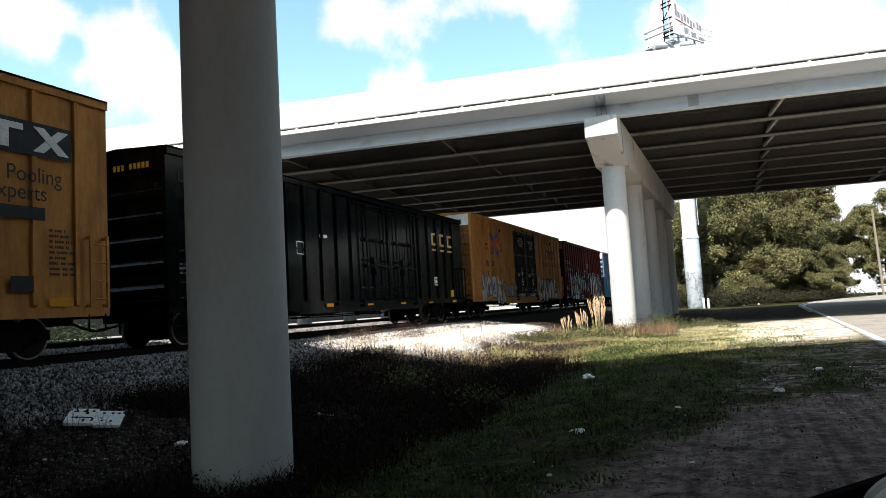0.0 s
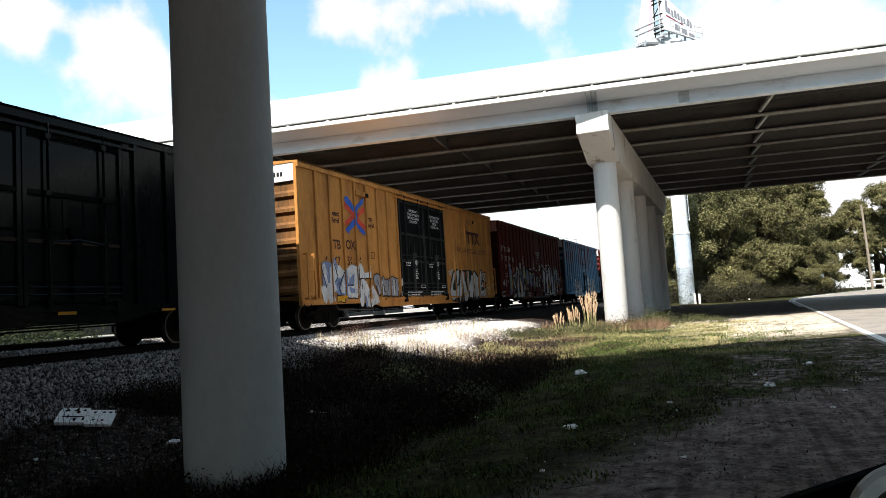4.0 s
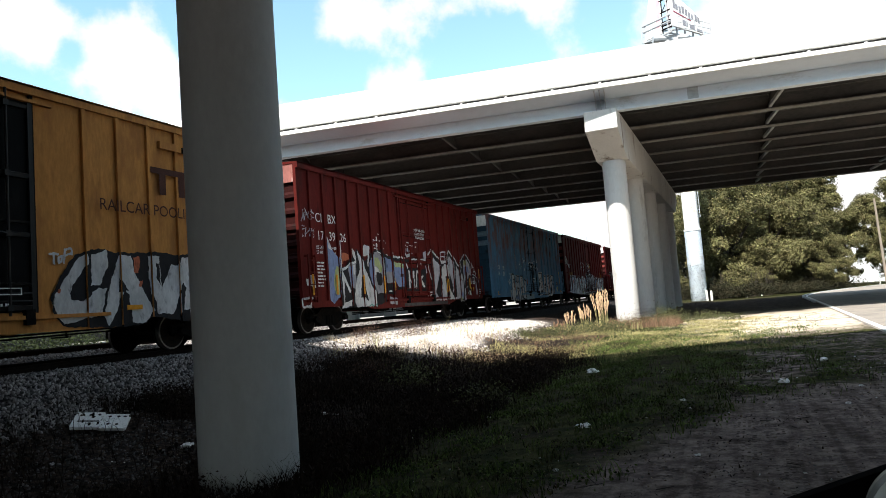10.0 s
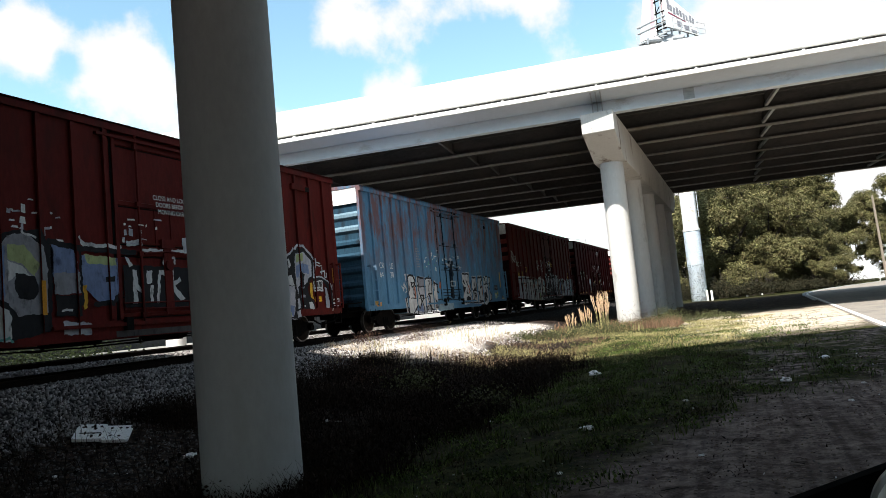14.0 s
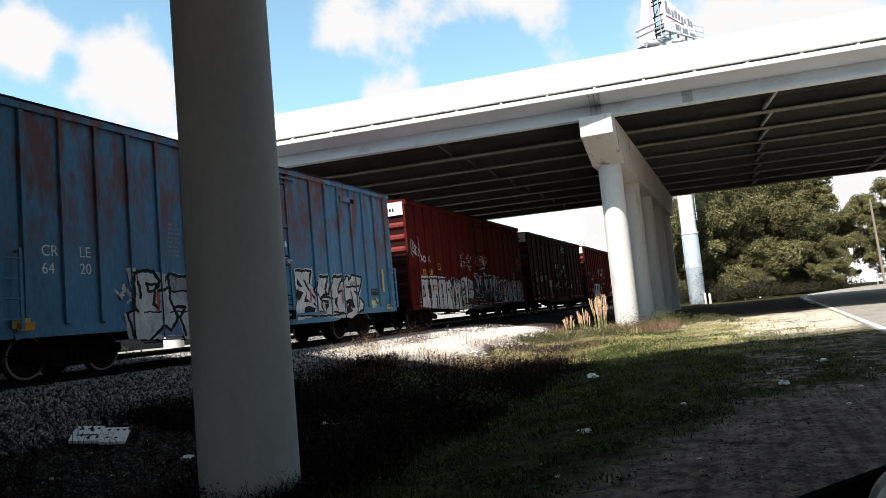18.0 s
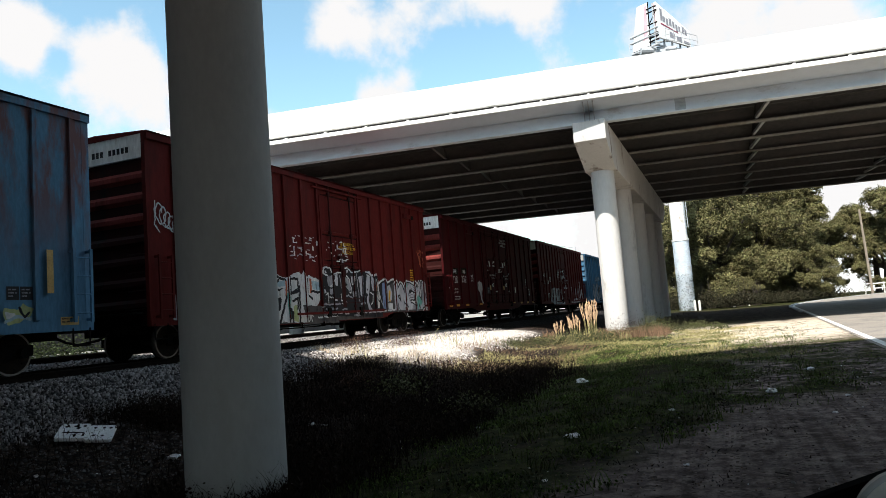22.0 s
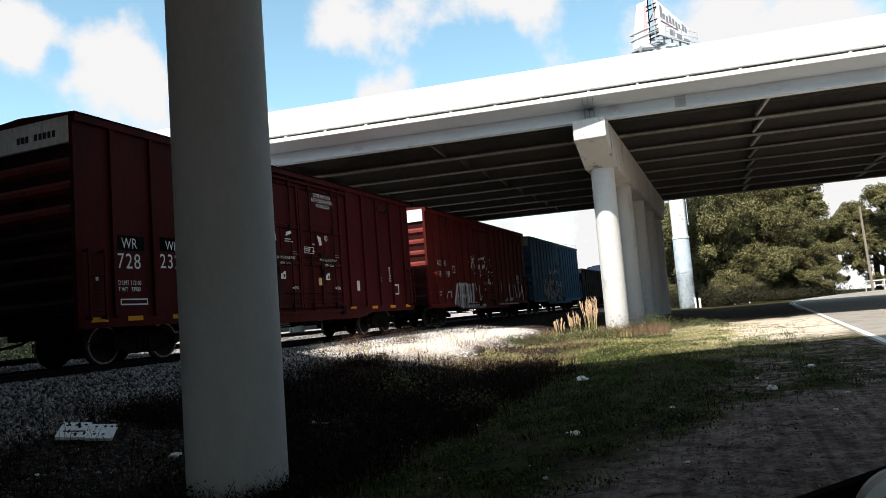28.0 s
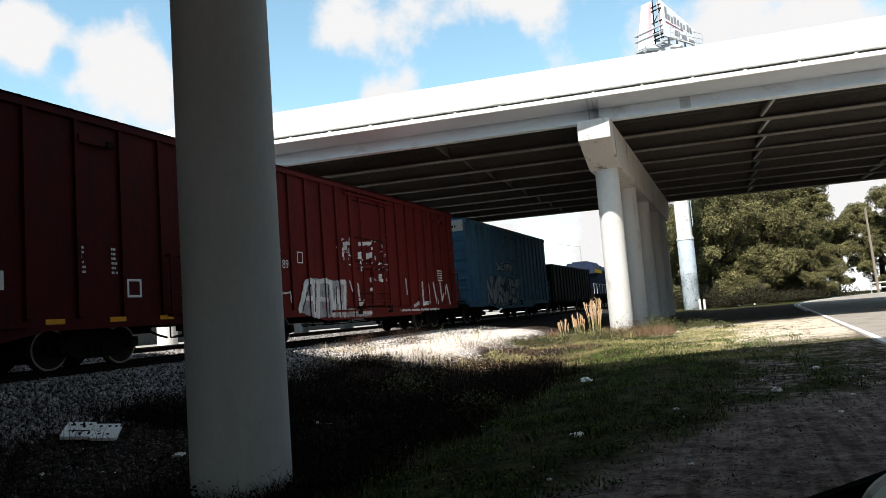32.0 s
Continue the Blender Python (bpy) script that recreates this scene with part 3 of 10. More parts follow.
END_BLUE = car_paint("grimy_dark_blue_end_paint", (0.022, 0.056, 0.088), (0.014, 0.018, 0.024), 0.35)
CAP_WHITE = car_paint("white_end_panel_paint", (0.72, 0.72, 0.70), (0.50, 0.45, 0.40), 0.12)

AXLE_MESH = {}


def wheelset_mesh():
    if "m" not in AXLE_MESH:
        s = Shape()
        s.rod((-0.95, 0, 0), (0.95, 0, 0), 0.08, 12)
        for side in (-1, 1):
            x = side * 0.755
            s.m = 2
            s.rod((x - 0.065, 0, 0), (x + 0.065, 0, 0), 0.42, 32)
            s.m = 0
            s.rod((x - side * 0.075, 0, 0), (x - side * 0.05, 0, 0), 0.455, 32)
            s.m = 1
            s.rod((x + side * 0.06, 0, 0), (x + side * 0.085, 0, 0), 0.395, 32, 0.33)
            s.m = 0
            s.rod((x + side * 0.05, 0, 0), (x + side * 0.10, 0, 0), 0.13, 12)
            for k in range(3):
                a = 2 * math.pi * k / 3
                s.rod((x + side * 0.06, 0.13 * math.cos(a), 0.13 * math.sin(a)), (x + side * 0.075, 0.30 * math.cos(a), 0.30 * math.sin(a)), 0.02, 4)
        AXLE_MESH["m"] = s.mesh("wheelset", BLACK_STEEL, WHEEL_STEEL, RIM_STEEL, smooth=True)
        s = Shape()
        for x in (-1.0, 1.0):
            s.prism_x([(-1.15, 0.36), (-1.15, 0.56), (-0.7, 0.60), (-0.35, 0.80), (0.35, 0.80), (0.7, 0.60), (1.15, 0.56), (1.15, 0.36), (0.75, 0.34), (0.4, 0.18), (-0.4, 0.18), (-0.75, 0.34)], x - 0.07, x + 0.07)
            for y in (-0.89, 0.89):
                s.rod((x + 0.07 * x, y, 0.42), (x + 0.20 * x, y, 0.42), 0.10, 12)
            for y in (-0.16, 0.0, 0.16):
                s.rod((x + 0.05 * x, y, 0.24), (x + 0.05 * x, y, 0.52), 0.06, 8)
        s.box(-1.0, 1.0, -0.2, 0.2, 0.45, 0.75)
        s.rod((0, 0, 0.7), (0, 0, 0.84), 0.2, 12)
        AXLE_MESH["t"] = s.mesh("truck_frame", BLACK_STEEL)
    return AXLE_MESH["m"], AXLE_MESH["t"]


ROLLING = []


def running_gear(car, L, inset=2.15):
    wheels, frame_mesh = wheelset_mesh()
    for end in (-1, 1):
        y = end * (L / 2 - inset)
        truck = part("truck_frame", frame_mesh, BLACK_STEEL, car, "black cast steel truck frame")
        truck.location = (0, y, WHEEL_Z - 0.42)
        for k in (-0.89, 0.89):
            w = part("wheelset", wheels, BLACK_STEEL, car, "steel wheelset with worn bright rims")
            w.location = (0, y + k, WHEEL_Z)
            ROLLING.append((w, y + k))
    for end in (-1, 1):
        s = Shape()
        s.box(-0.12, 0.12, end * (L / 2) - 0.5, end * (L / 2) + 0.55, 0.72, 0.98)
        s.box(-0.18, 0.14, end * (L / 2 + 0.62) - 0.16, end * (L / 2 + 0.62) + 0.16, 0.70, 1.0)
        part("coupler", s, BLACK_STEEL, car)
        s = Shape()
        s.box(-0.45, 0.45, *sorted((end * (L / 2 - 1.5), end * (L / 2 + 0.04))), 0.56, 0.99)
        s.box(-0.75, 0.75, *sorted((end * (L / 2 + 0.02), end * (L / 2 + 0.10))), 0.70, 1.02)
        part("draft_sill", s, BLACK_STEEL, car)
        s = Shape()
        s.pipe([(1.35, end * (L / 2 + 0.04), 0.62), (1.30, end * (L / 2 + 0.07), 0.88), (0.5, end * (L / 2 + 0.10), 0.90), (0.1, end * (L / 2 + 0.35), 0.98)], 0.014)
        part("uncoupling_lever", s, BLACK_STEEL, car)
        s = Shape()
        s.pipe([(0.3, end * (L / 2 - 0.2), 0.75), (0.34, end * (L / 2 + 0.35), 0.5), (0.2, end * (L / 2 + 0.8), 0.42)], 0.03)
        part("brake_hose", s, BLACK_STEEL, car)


def ladder(car, x, y0, y1, z0, z1, rungs, mat, out=0.12):
    s = Shape()
    for y in (y0, y1):
        s.box(x + out - 0.02, x + out + 0.02, y - 0.03, y + 0.03, z0, z1)
        for z in (z0 + 0.05, z1 - 0.05):
            s.box(x - 0.02, x + out, y - 0.02, y + 0.02, z - 0.03, z + 0.03)
    for k in range(rungs):
        z = z0 + (k + 0.5) * (z1 - z0) / rungs
        s.rod((x + out, y0, z), (x + out, y1, z), 0.018, 6)
    return part("ladder", s, mat, car)


def door_panel(car, x, y0, y1, z0, z1, mat, label="", frame_mat=None):
    """A plug door: a stiffened leaf with bands, two locking rods, a lock box with a handwheel and cranks."""
    frame_mat = frame_mat or mat
    edge = DOOR_EDGE if mat is DOOR_BLACK else mat
    tall, wide, mid = z1 - z0, y1 - y0, (y0 + y1) / 2
    s = Shape()
    s.box(x, x + 0.05, y0 + 0.02, y1 - 0.02, z0, z1)
    d = part("door", s, mat, car, label)
    for y in (y0 + 0.06, y1 - 0.06):
        s = Shape()
        s.box(x + 0.045, x + 0.10, y - 0.045, y + 0.045, z0, z1)
        part("door_stile", s, edge, d)
    for k, h in ((0.02, 0.05), (0.13, 0.025), (0.36, 0.05), (0.42, 0.025), (0.64, 0.06), (0.975, 0.05)):
        z = z0 + k * tall
        s = Shape()
        s.prism_y([(x + 0.045, z - h), (x + 0.085, z - h * 0.7), (x + 0.095, z + h * 0.7), (x + 0.045, z + h)], y0 + 0.105, y1 - 0.105)
        # black strip below the band stands in for its shadow
        s.m = 1
        s.box(x + 0.046, x + 0.056, y0 + 0.105, y1 - 0.105, z - h - 0.03, z - h - 0.004)
        part("door_band", s, [edge, BLACK_STEEL], d)
    for y in (mid - 0.28, mid + 0.20):
        s = Shape()
        s.box(x + 0.045, x + 0.07, y - 0.02, y + 0.02, z0 + 0.36 * tall, z0 + 0.62 * tall)
        part("door_stile", s, edge, d)
    for k in (0.22, 0.77):
        y = y0 + k * wide
        s = Shape()
        s.rod((x + 0.13, y, z0 - 0.14), (x + 0.13, y, z1 + 0.16), 0.026, 8)
        for f in (0.02, 0.36, 0.64, 0.97):
            z = z0 + f * tall
            s.box(x + 0.08, x + 0.16, y - 0.06, y + 0.06, z - 0.05, z + 0.05)
        part("locking_rod", s, frame_mat, d)
    s = Shape()
    s.box(x + 0.05, x + 0.12, mid - 0.13, mid + 0.11, z0 + 0.06, z0 + 0.44 * tall)
    s.box(x + 0.05, x + 0.15, mid - 0.20, mid + 0.20, z0 + 0.40 * tall, z0 + 0.45 * tall)
    part("lock_box", s, frame_mat, d)
    s = Shape()
    s.rod((x + 0.12, mid, z0 + 0.30 * tall), (x + 0.17, mid, z0 + 0.30 * tall), 0.12, 16)
    for side in (-1, 1):
        s.pipe([(x + 0.15, mid, z0 + 0.38 * tall), (x + 0.15, mid + side * wide * 0.25, z0 + 0.36 * tall)], 0.022)
    part("handle", s, frame_mat, d)
    for z in (z0 + 0.20, z0 + 0.34):
        s = Shape()
        s.rod((x + 0.11, y0 + 0.12, z), (x + 0.11, y1 - 0.12, z), 0.016, 6)
        part("grab_rod", s, frame_mat, d)
    return d


def boxcar(name, label, y_near, L, H, paint, posts, doors=(), door_paint=None, end_paint=None, roof_paint=None, end_ribs=7, sill=0.82, belly=0.55, belly_span=(0.28, 0.72), post_depth=0.07, ladders=True, cap_paint=None, zpost=0.09, hardware=None, pale_ribs=0, rib_paint=None):
    """A closed freight car. y_near: where its nearer end stands at the start. posts: places of the side posts from that end. doors: (start, end) pairs of door leaves."""
    car = thing(name, Matrix.Translation((TRACK_X, y_near + L / 2, CAR_Z)), label, "freight car", group="freight cars of the train")
    h, X, a = L / 2, SIDE_X - post_depth, sill
    end_paint, door_paint, roof_paint = end_paint or paint, door_paint or paint, roof_paint or paint
    gaps = [(u - h, v - h) for u, v in doors]
    for side in (-1, 1):
        s = Shape()
        edges = [-h] + [e for g in gaps for e in g] + [h]
        runs = list(zip(edges[::2], edges[1::2])) if gaps else [(-h, h)]
        for y0, y1 in runs:
            if y1 - y0 > 0.01:
                s = Shape()
                s.box(*sorted((side * (X - 0.05), side * X)), y0, y1, a, H - 0.12)
                part("side_wall", s, paint, car)
        if gaps:
            s = Shape()
            s.box(*sorted((side * (X - 0.12), side * (X - 0.06))), gaps[0][0], gaps[-1][1], a, H - 0.12)
            part("door_recess", s, paint, car)
        s = Shape()
        s.box(*sorted((side * (X - 0.04), side * SIDE_X)), -h + 0.004, h - 0.004, H - 0.20, H - 0.02)
        part("top_rail", s, paint, car)
        s = Shape()
        x0, x1 = sorted((side * (X - 0.03), side * (X + 0.025)))
        b0, b1 = -h + L * belly_span[0], -h + L * belly_span[1]
        s.prism_x([(-h, a - 0.10), (-h, a + 0.10), (h, a + 0.10), (h, a - 0.10), (b1 + 0.9, a - 0.10), (b1, belly), (b0, belly), (b0 - 0.9, a - 0.10)], x0, x1)
        part("side_sill", s, paint, car)
    s = Shape()
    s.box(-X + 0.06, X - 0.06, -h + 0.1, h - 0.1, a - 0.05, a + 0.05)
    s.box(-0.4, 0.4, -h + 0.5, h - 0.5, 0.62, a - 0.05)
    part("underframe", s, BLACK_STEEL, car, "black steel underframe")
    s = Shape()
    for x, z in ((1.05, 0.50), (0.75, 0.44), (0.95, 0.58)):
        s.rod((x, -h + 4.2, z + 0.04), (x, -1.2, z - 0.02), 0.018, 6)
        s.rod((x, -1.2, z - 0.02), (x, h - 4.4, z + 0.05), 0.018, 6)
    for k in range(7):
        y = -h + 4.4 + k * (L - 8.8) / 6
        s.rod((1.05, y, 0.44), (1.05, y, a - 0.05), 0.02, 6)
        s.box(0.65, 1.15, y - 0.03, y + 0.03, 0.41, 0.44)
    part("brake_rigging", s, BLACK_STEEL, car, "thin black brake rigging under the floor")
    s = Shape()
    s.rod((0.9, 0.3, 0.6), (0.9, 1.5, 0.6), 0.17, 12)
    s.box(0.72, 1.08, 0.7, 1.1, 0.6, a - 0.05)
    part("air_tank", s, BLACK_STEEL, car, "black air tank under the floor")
    for p in posts:
        y = p - h
        if any(g0 - 0.05 < y < g1 + 0.05 for g0, g1 in gaps):
            continue
        for side in (-1, 1):
            s = Shape()
            s.prism_y([(side * (X - 0.01), a + 0.09), (side * SIDE_X, a + 0.14), (side * SIDE_X, H - 0.21), (side * (X - 0.01), H - 0.2)], y - zpost / 2, y + zpost / 2)
            part("side_post", s, paint, car)
    for g0, g1 in gaps:
        for side in (1,):
            door_panel(car, X - 0.058, g0, g1, a + 0.12, H - 0.35, door_paint, frame_mat=DOOR_EDGE if door_paint is DOOR_BLACK else hardware or door_paint)
    if gaps:
        g0, g1 = gaps[0][0], gaps[-1][1]
        s = Shape()
        s.box(X, SIDE_X + 0.03, g0 - 1.6, g1 + 1.6, a - 0.02, a + 0.05)
        part("door_track", s, paint, car)
        # solid black strips in place of the shaded gaps at the door edges
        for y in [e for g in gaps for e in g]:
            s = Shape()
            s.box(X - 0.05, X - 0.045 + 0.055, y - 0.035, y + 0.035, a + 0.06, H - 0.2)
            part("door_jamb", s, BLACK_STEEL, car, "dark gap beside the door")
        for y in (g0 + 0.2, g1 - 0.2):
            s = Shape()
            s.box(X, SIDE_X + 0.05, y - 0.09, y + 0.09, a - 0.12, a + 0.16)
            part("door_roller", s, BLACK_STEEL, car)
        s = Shape()
        s.box(X - 0.02, SIDE_X + 0.02, g0 - 0.4, g1 + 0.4, H - 0.36, H - 0.30)
        part("door_track", s, paint, car)
    for end in (-1, 1):
        s = Shape()
        s.box(-X + 0.05, X - 0.05, *sorted((end * (h - 0.16), end * (h - 0.10))), a, H - 0.1)
        for side in (-1, 1):
            q = Shape()
            q.box(*sorted((side * (X - 0.10), side * (X + 0.005))), *sorted((end * (h - 0.17), end * (h + 0.004))), a - 0.1, H - 0.03)
            part("corner_post", q, paint, car)
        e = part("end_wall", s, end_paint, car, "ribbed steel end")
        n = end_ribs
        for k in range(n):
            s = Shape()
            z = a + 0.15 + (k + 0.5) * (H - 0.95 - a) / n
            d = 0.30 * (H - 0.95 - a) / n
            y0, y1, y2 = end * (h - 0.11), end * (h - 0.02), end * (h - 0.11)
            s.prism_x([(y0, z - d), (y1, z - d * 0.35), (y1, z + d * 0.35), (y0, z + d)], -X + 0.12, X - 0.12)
            # the top ribs take the sunlit colour, the lower ones the shaded
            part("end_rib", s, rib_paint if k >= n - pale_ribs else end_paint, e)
        s = Shape()
        s.prism_y([(-X + 0.1, H - 0.62), (X - 0.1, H - 0.62), (X - 0.1, H - 0.06), (0, H + 0.05), (-X + 0.1, H - 0.06)], *sorted((end * (h - 0.12), end * (h - 0.02))))
        part("end_top_panel", s, cap_paint or end_paint, car)
        for k in range(4):
            s = Shape()
            z = a + 0.30 + 0.42 * k
            s.pipe([(X - 0.58, end * (h - 0.06), z), (X - 0.58, end * (h + 0.05), z), (X - 0.12, end * (h + 0.05), z), (X - 0.12, end * (h - 0.06), z)], 0.012)
            part("grab_iron", s, end_paint, car)
        s = Shape()
        s.box(-1.3, 1.3, *sorted((end * (h - 0.02), end * (h + 0.30))), 1.02, 1.06)
        part("crossover_platform", s, BLACK_STEEL, car)
    s = Shape()
    s.prism_y([(-SIDE_X, H - 0.06), (SIDE_X, H - 0.06), (SIDE_X, H - 0.01), (0, H + 0.10), (-SIDE_X, H - 0.01)], -h, h)
    k = -h + 0.7
    while k < h - 0.3:
        s.prism_y([(-SIDE_X + 0.1, H - 0.01), (SIDE_X - 0.1, H - 0.01), (SIDE_X - 0.1, H + 0.035), (0, H + 0.145), (-SIDE_X + 0.1, H + 0.035)], k - 0.04, k + 0.04)
        k += 1.15
    part("roof", s, roof_paint, car, "low ribbed steel roof")
    if ladders:
        ladder(car, SIDE_X - 0.02, -h + 0.16, -h + 0.56, a + 0.06, 2.35, 4, paint)
        ladder(car, SIDE_X - 0.02, h - 0.56, h - 0.16, a + 0.06, 2.35, 4, paint)
    for y in (-h + 0.3, h - 0.3):
        s = Shape()
        s.pipe([(SIDE_X - 0.05, y - 0.2, a - 0.05), (SIDE_X - 0.05, y - 0.2, 0.42), (SIDE_X - 0.05, y + 0.2, 0.42), (SIDE_X - 0.05, y + 0.2, a - 0.05)], 0.018)
        part("stirrup_step", s, BLACK_STEEL, car)
    s = Shape()
    s.rod((0.5, -h * 0.25, 0.62), (0.5, -h * 0.08, 0.62), 0.16, 12)
    s.rod((0.9, h * 0.05, 0.66), (0.9, h * 0.15, 0.66), 0.12, 12)
    s.pipe([(0.6, -h + 2.5, 0.6), (0.6, h - 2.5, 0.6)], 0.03)
    part("brake_rigging", s, BLACK_STEEL, car)
    running_gear(car, L)
    return car


def reflectors(car, L, spots, z=0.95, x=SIDE_X + 0.004, w=0.42, hgt=0.10):
    for p in spots:
        s = Shape()
        s.box(x, x + 0.006, p - L / 2 - w / 2, p - L / 2 + w / 2, z, z + hgt)
        part("reflector_strip", s, REFLECTOR, car, "yellow reflective strip")


def steps(first, gap, last):
    out, p = [], first
    while p <= last + 0.01:
        out.append(round(p, 3))
        p += gap
    return out


POSTS_3 = steps(1.0, 0.862, 7.1) + steps(13.27, 0.855, 18.8)
POSTS_5 = steps(0.76, 0.838, 6.6) + steps(10.5, 0.832, 15.6)
CARS = []
FACE = SIDE_X - 0.07 + 0.005


def every(car, L, y_near):
    CARS.append(car)
    return car


c1 = boxcar("boxcar", "orange high boxcar with black lettering panel", 10.95 - 19.2, 19.2, 5.26, ORANGE, steps(0.75, 0.93, 18.6), doors=((7.2, 9.6), (9.6, 12.0)), door_paint=DOOR_BLACK)
c2 = boxcar("boxcar", "dark green boxcar with grimy ribbed sides", 12.62, 19.15, 4.67, GREEN_BLACK, steps(0.98, 0.94, 18.6), doors=((9.0, 11.4), (11.4, 13.8)), end_ribs=5)
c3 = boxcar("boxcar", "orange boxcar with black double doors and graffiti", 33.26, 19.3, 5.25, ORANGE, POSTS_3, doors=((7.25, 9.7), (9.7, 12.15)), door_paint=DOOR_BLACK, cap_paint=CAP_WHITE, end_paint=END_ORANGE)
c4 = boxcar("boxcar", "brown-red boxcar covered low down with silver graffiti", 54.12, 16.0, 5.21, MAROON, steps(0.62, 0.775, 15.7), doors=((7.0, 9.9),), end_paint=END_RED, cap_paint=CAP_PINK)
HARD_BLUE = car_paint("grimy_blue_hardware", (0.007, 0.014, 0.023), (0.012, 0.011, 0.011), 0.3)
HARD_RED = car_paint("grimy_red_hardware", (0.028, 0.0055, 0.005), (0.012, 0.007, 0.006), 0.3)
# Sunlight on the upper ribs is put into these paler paints.
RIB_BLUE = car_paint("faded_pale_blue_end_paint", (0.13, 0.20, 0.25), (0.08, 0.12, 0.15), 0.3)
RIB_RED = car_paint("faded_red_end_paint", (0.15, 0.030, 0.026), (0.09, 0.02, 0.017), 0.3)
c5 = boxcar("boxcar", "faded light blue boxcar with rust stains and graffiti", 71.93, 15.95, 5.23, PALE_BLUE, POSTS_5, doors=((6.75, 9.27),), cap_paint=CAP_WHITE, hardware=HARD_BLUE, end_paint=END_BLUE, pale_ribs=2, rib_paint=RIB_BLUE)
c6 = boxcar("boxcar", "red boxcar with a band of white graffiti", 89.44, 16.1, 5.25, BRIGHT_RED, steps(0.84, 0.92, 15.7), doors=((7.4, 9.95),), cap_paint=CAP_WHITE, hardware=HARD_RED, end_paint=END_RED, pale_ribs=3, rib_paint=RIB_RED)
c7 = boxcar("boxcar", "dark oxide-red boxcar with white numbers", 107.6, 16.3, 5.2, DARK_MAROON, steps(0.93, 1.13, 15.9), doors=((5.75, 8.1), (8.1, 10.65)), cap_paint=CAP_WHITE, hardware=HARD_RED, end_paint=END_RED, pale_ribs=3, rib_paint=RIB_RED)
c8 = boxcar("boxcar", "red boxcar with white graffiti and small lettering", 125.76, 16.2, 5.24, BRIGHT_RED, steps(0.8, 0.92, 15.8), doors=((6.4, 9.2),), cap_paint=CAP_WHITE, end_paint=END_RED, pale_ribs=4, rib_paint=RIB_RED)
c9 = boxcar("boxcar", "blue boxcar with dark graffiti", 143.83, 16.25, 5.23, BLUE, steps(0.8, 0.92, 15.8), doors=((6.4, 9.2),), cap_paint=GALVANISED)
for c in (c1, c2, c3, c4, c5, c6, c7, c8, c9):
    CARS.append(c)

# a gondola and the locomotive at the train's end
def gondola(y_near, L=15.2, H=3.55):
    car = thing("gondola", Matrix.Translation((TRACK_X, y_near + L / 2, CAR_Z)), "black open gondola car with side posts", "freight car", group="freight cars of the train")
    h, X = L / 2, SIDE_X - 0.09
    for side in (-1, 1):
        s = Shape()
        s.box(*sorted((side * (X - 0.05), side * X)), -h, h, 0.8, H)
        part("side_wall", s, BLACK_CAR, car)
        s = Shape()
        s.box(*sorted((side * (X - 0.06), side * (SIDE_X - 0.01))), -h, h, H - 0.12, H)
        part("top_rail", s, BLACK_CAR, car)
        for p in steps(0.5, 1.1, L - 0.4):
            s = Shape()
            s.box(*sorted((side * (X - 0.01), side * SIDE_X)), p - h - 0.06, p - h + 0.06, 0.75, H - 0.13)
            part("side_post", s, BLACK_CAR, car)
    for end in (-1, 1):
        s = Shape()
        s.box(-X, X, *sorted((end * (h - 0.06), end * (h + 0.004))), 0.8, H)
        for k in range(4):
            s.box(-X + 0.1, X - 0.1, *sorted((end * (h), end * (h + 0.07))), 1.1 + k * 0.62, 1.3 + k * 0.62)
        part("end_wall", s, BLACK_CAR, car)
    s = Shape()
    s.box(-X, X, -h, h, 0.72, 0.86)
    s.box(-0.4, 0.4, -h + 0.4, h - 0.4, 0.5, 0.72)
    part("floor_pan", s, BLACK_STEEL, car)
    running_gear(car, L)
    return car


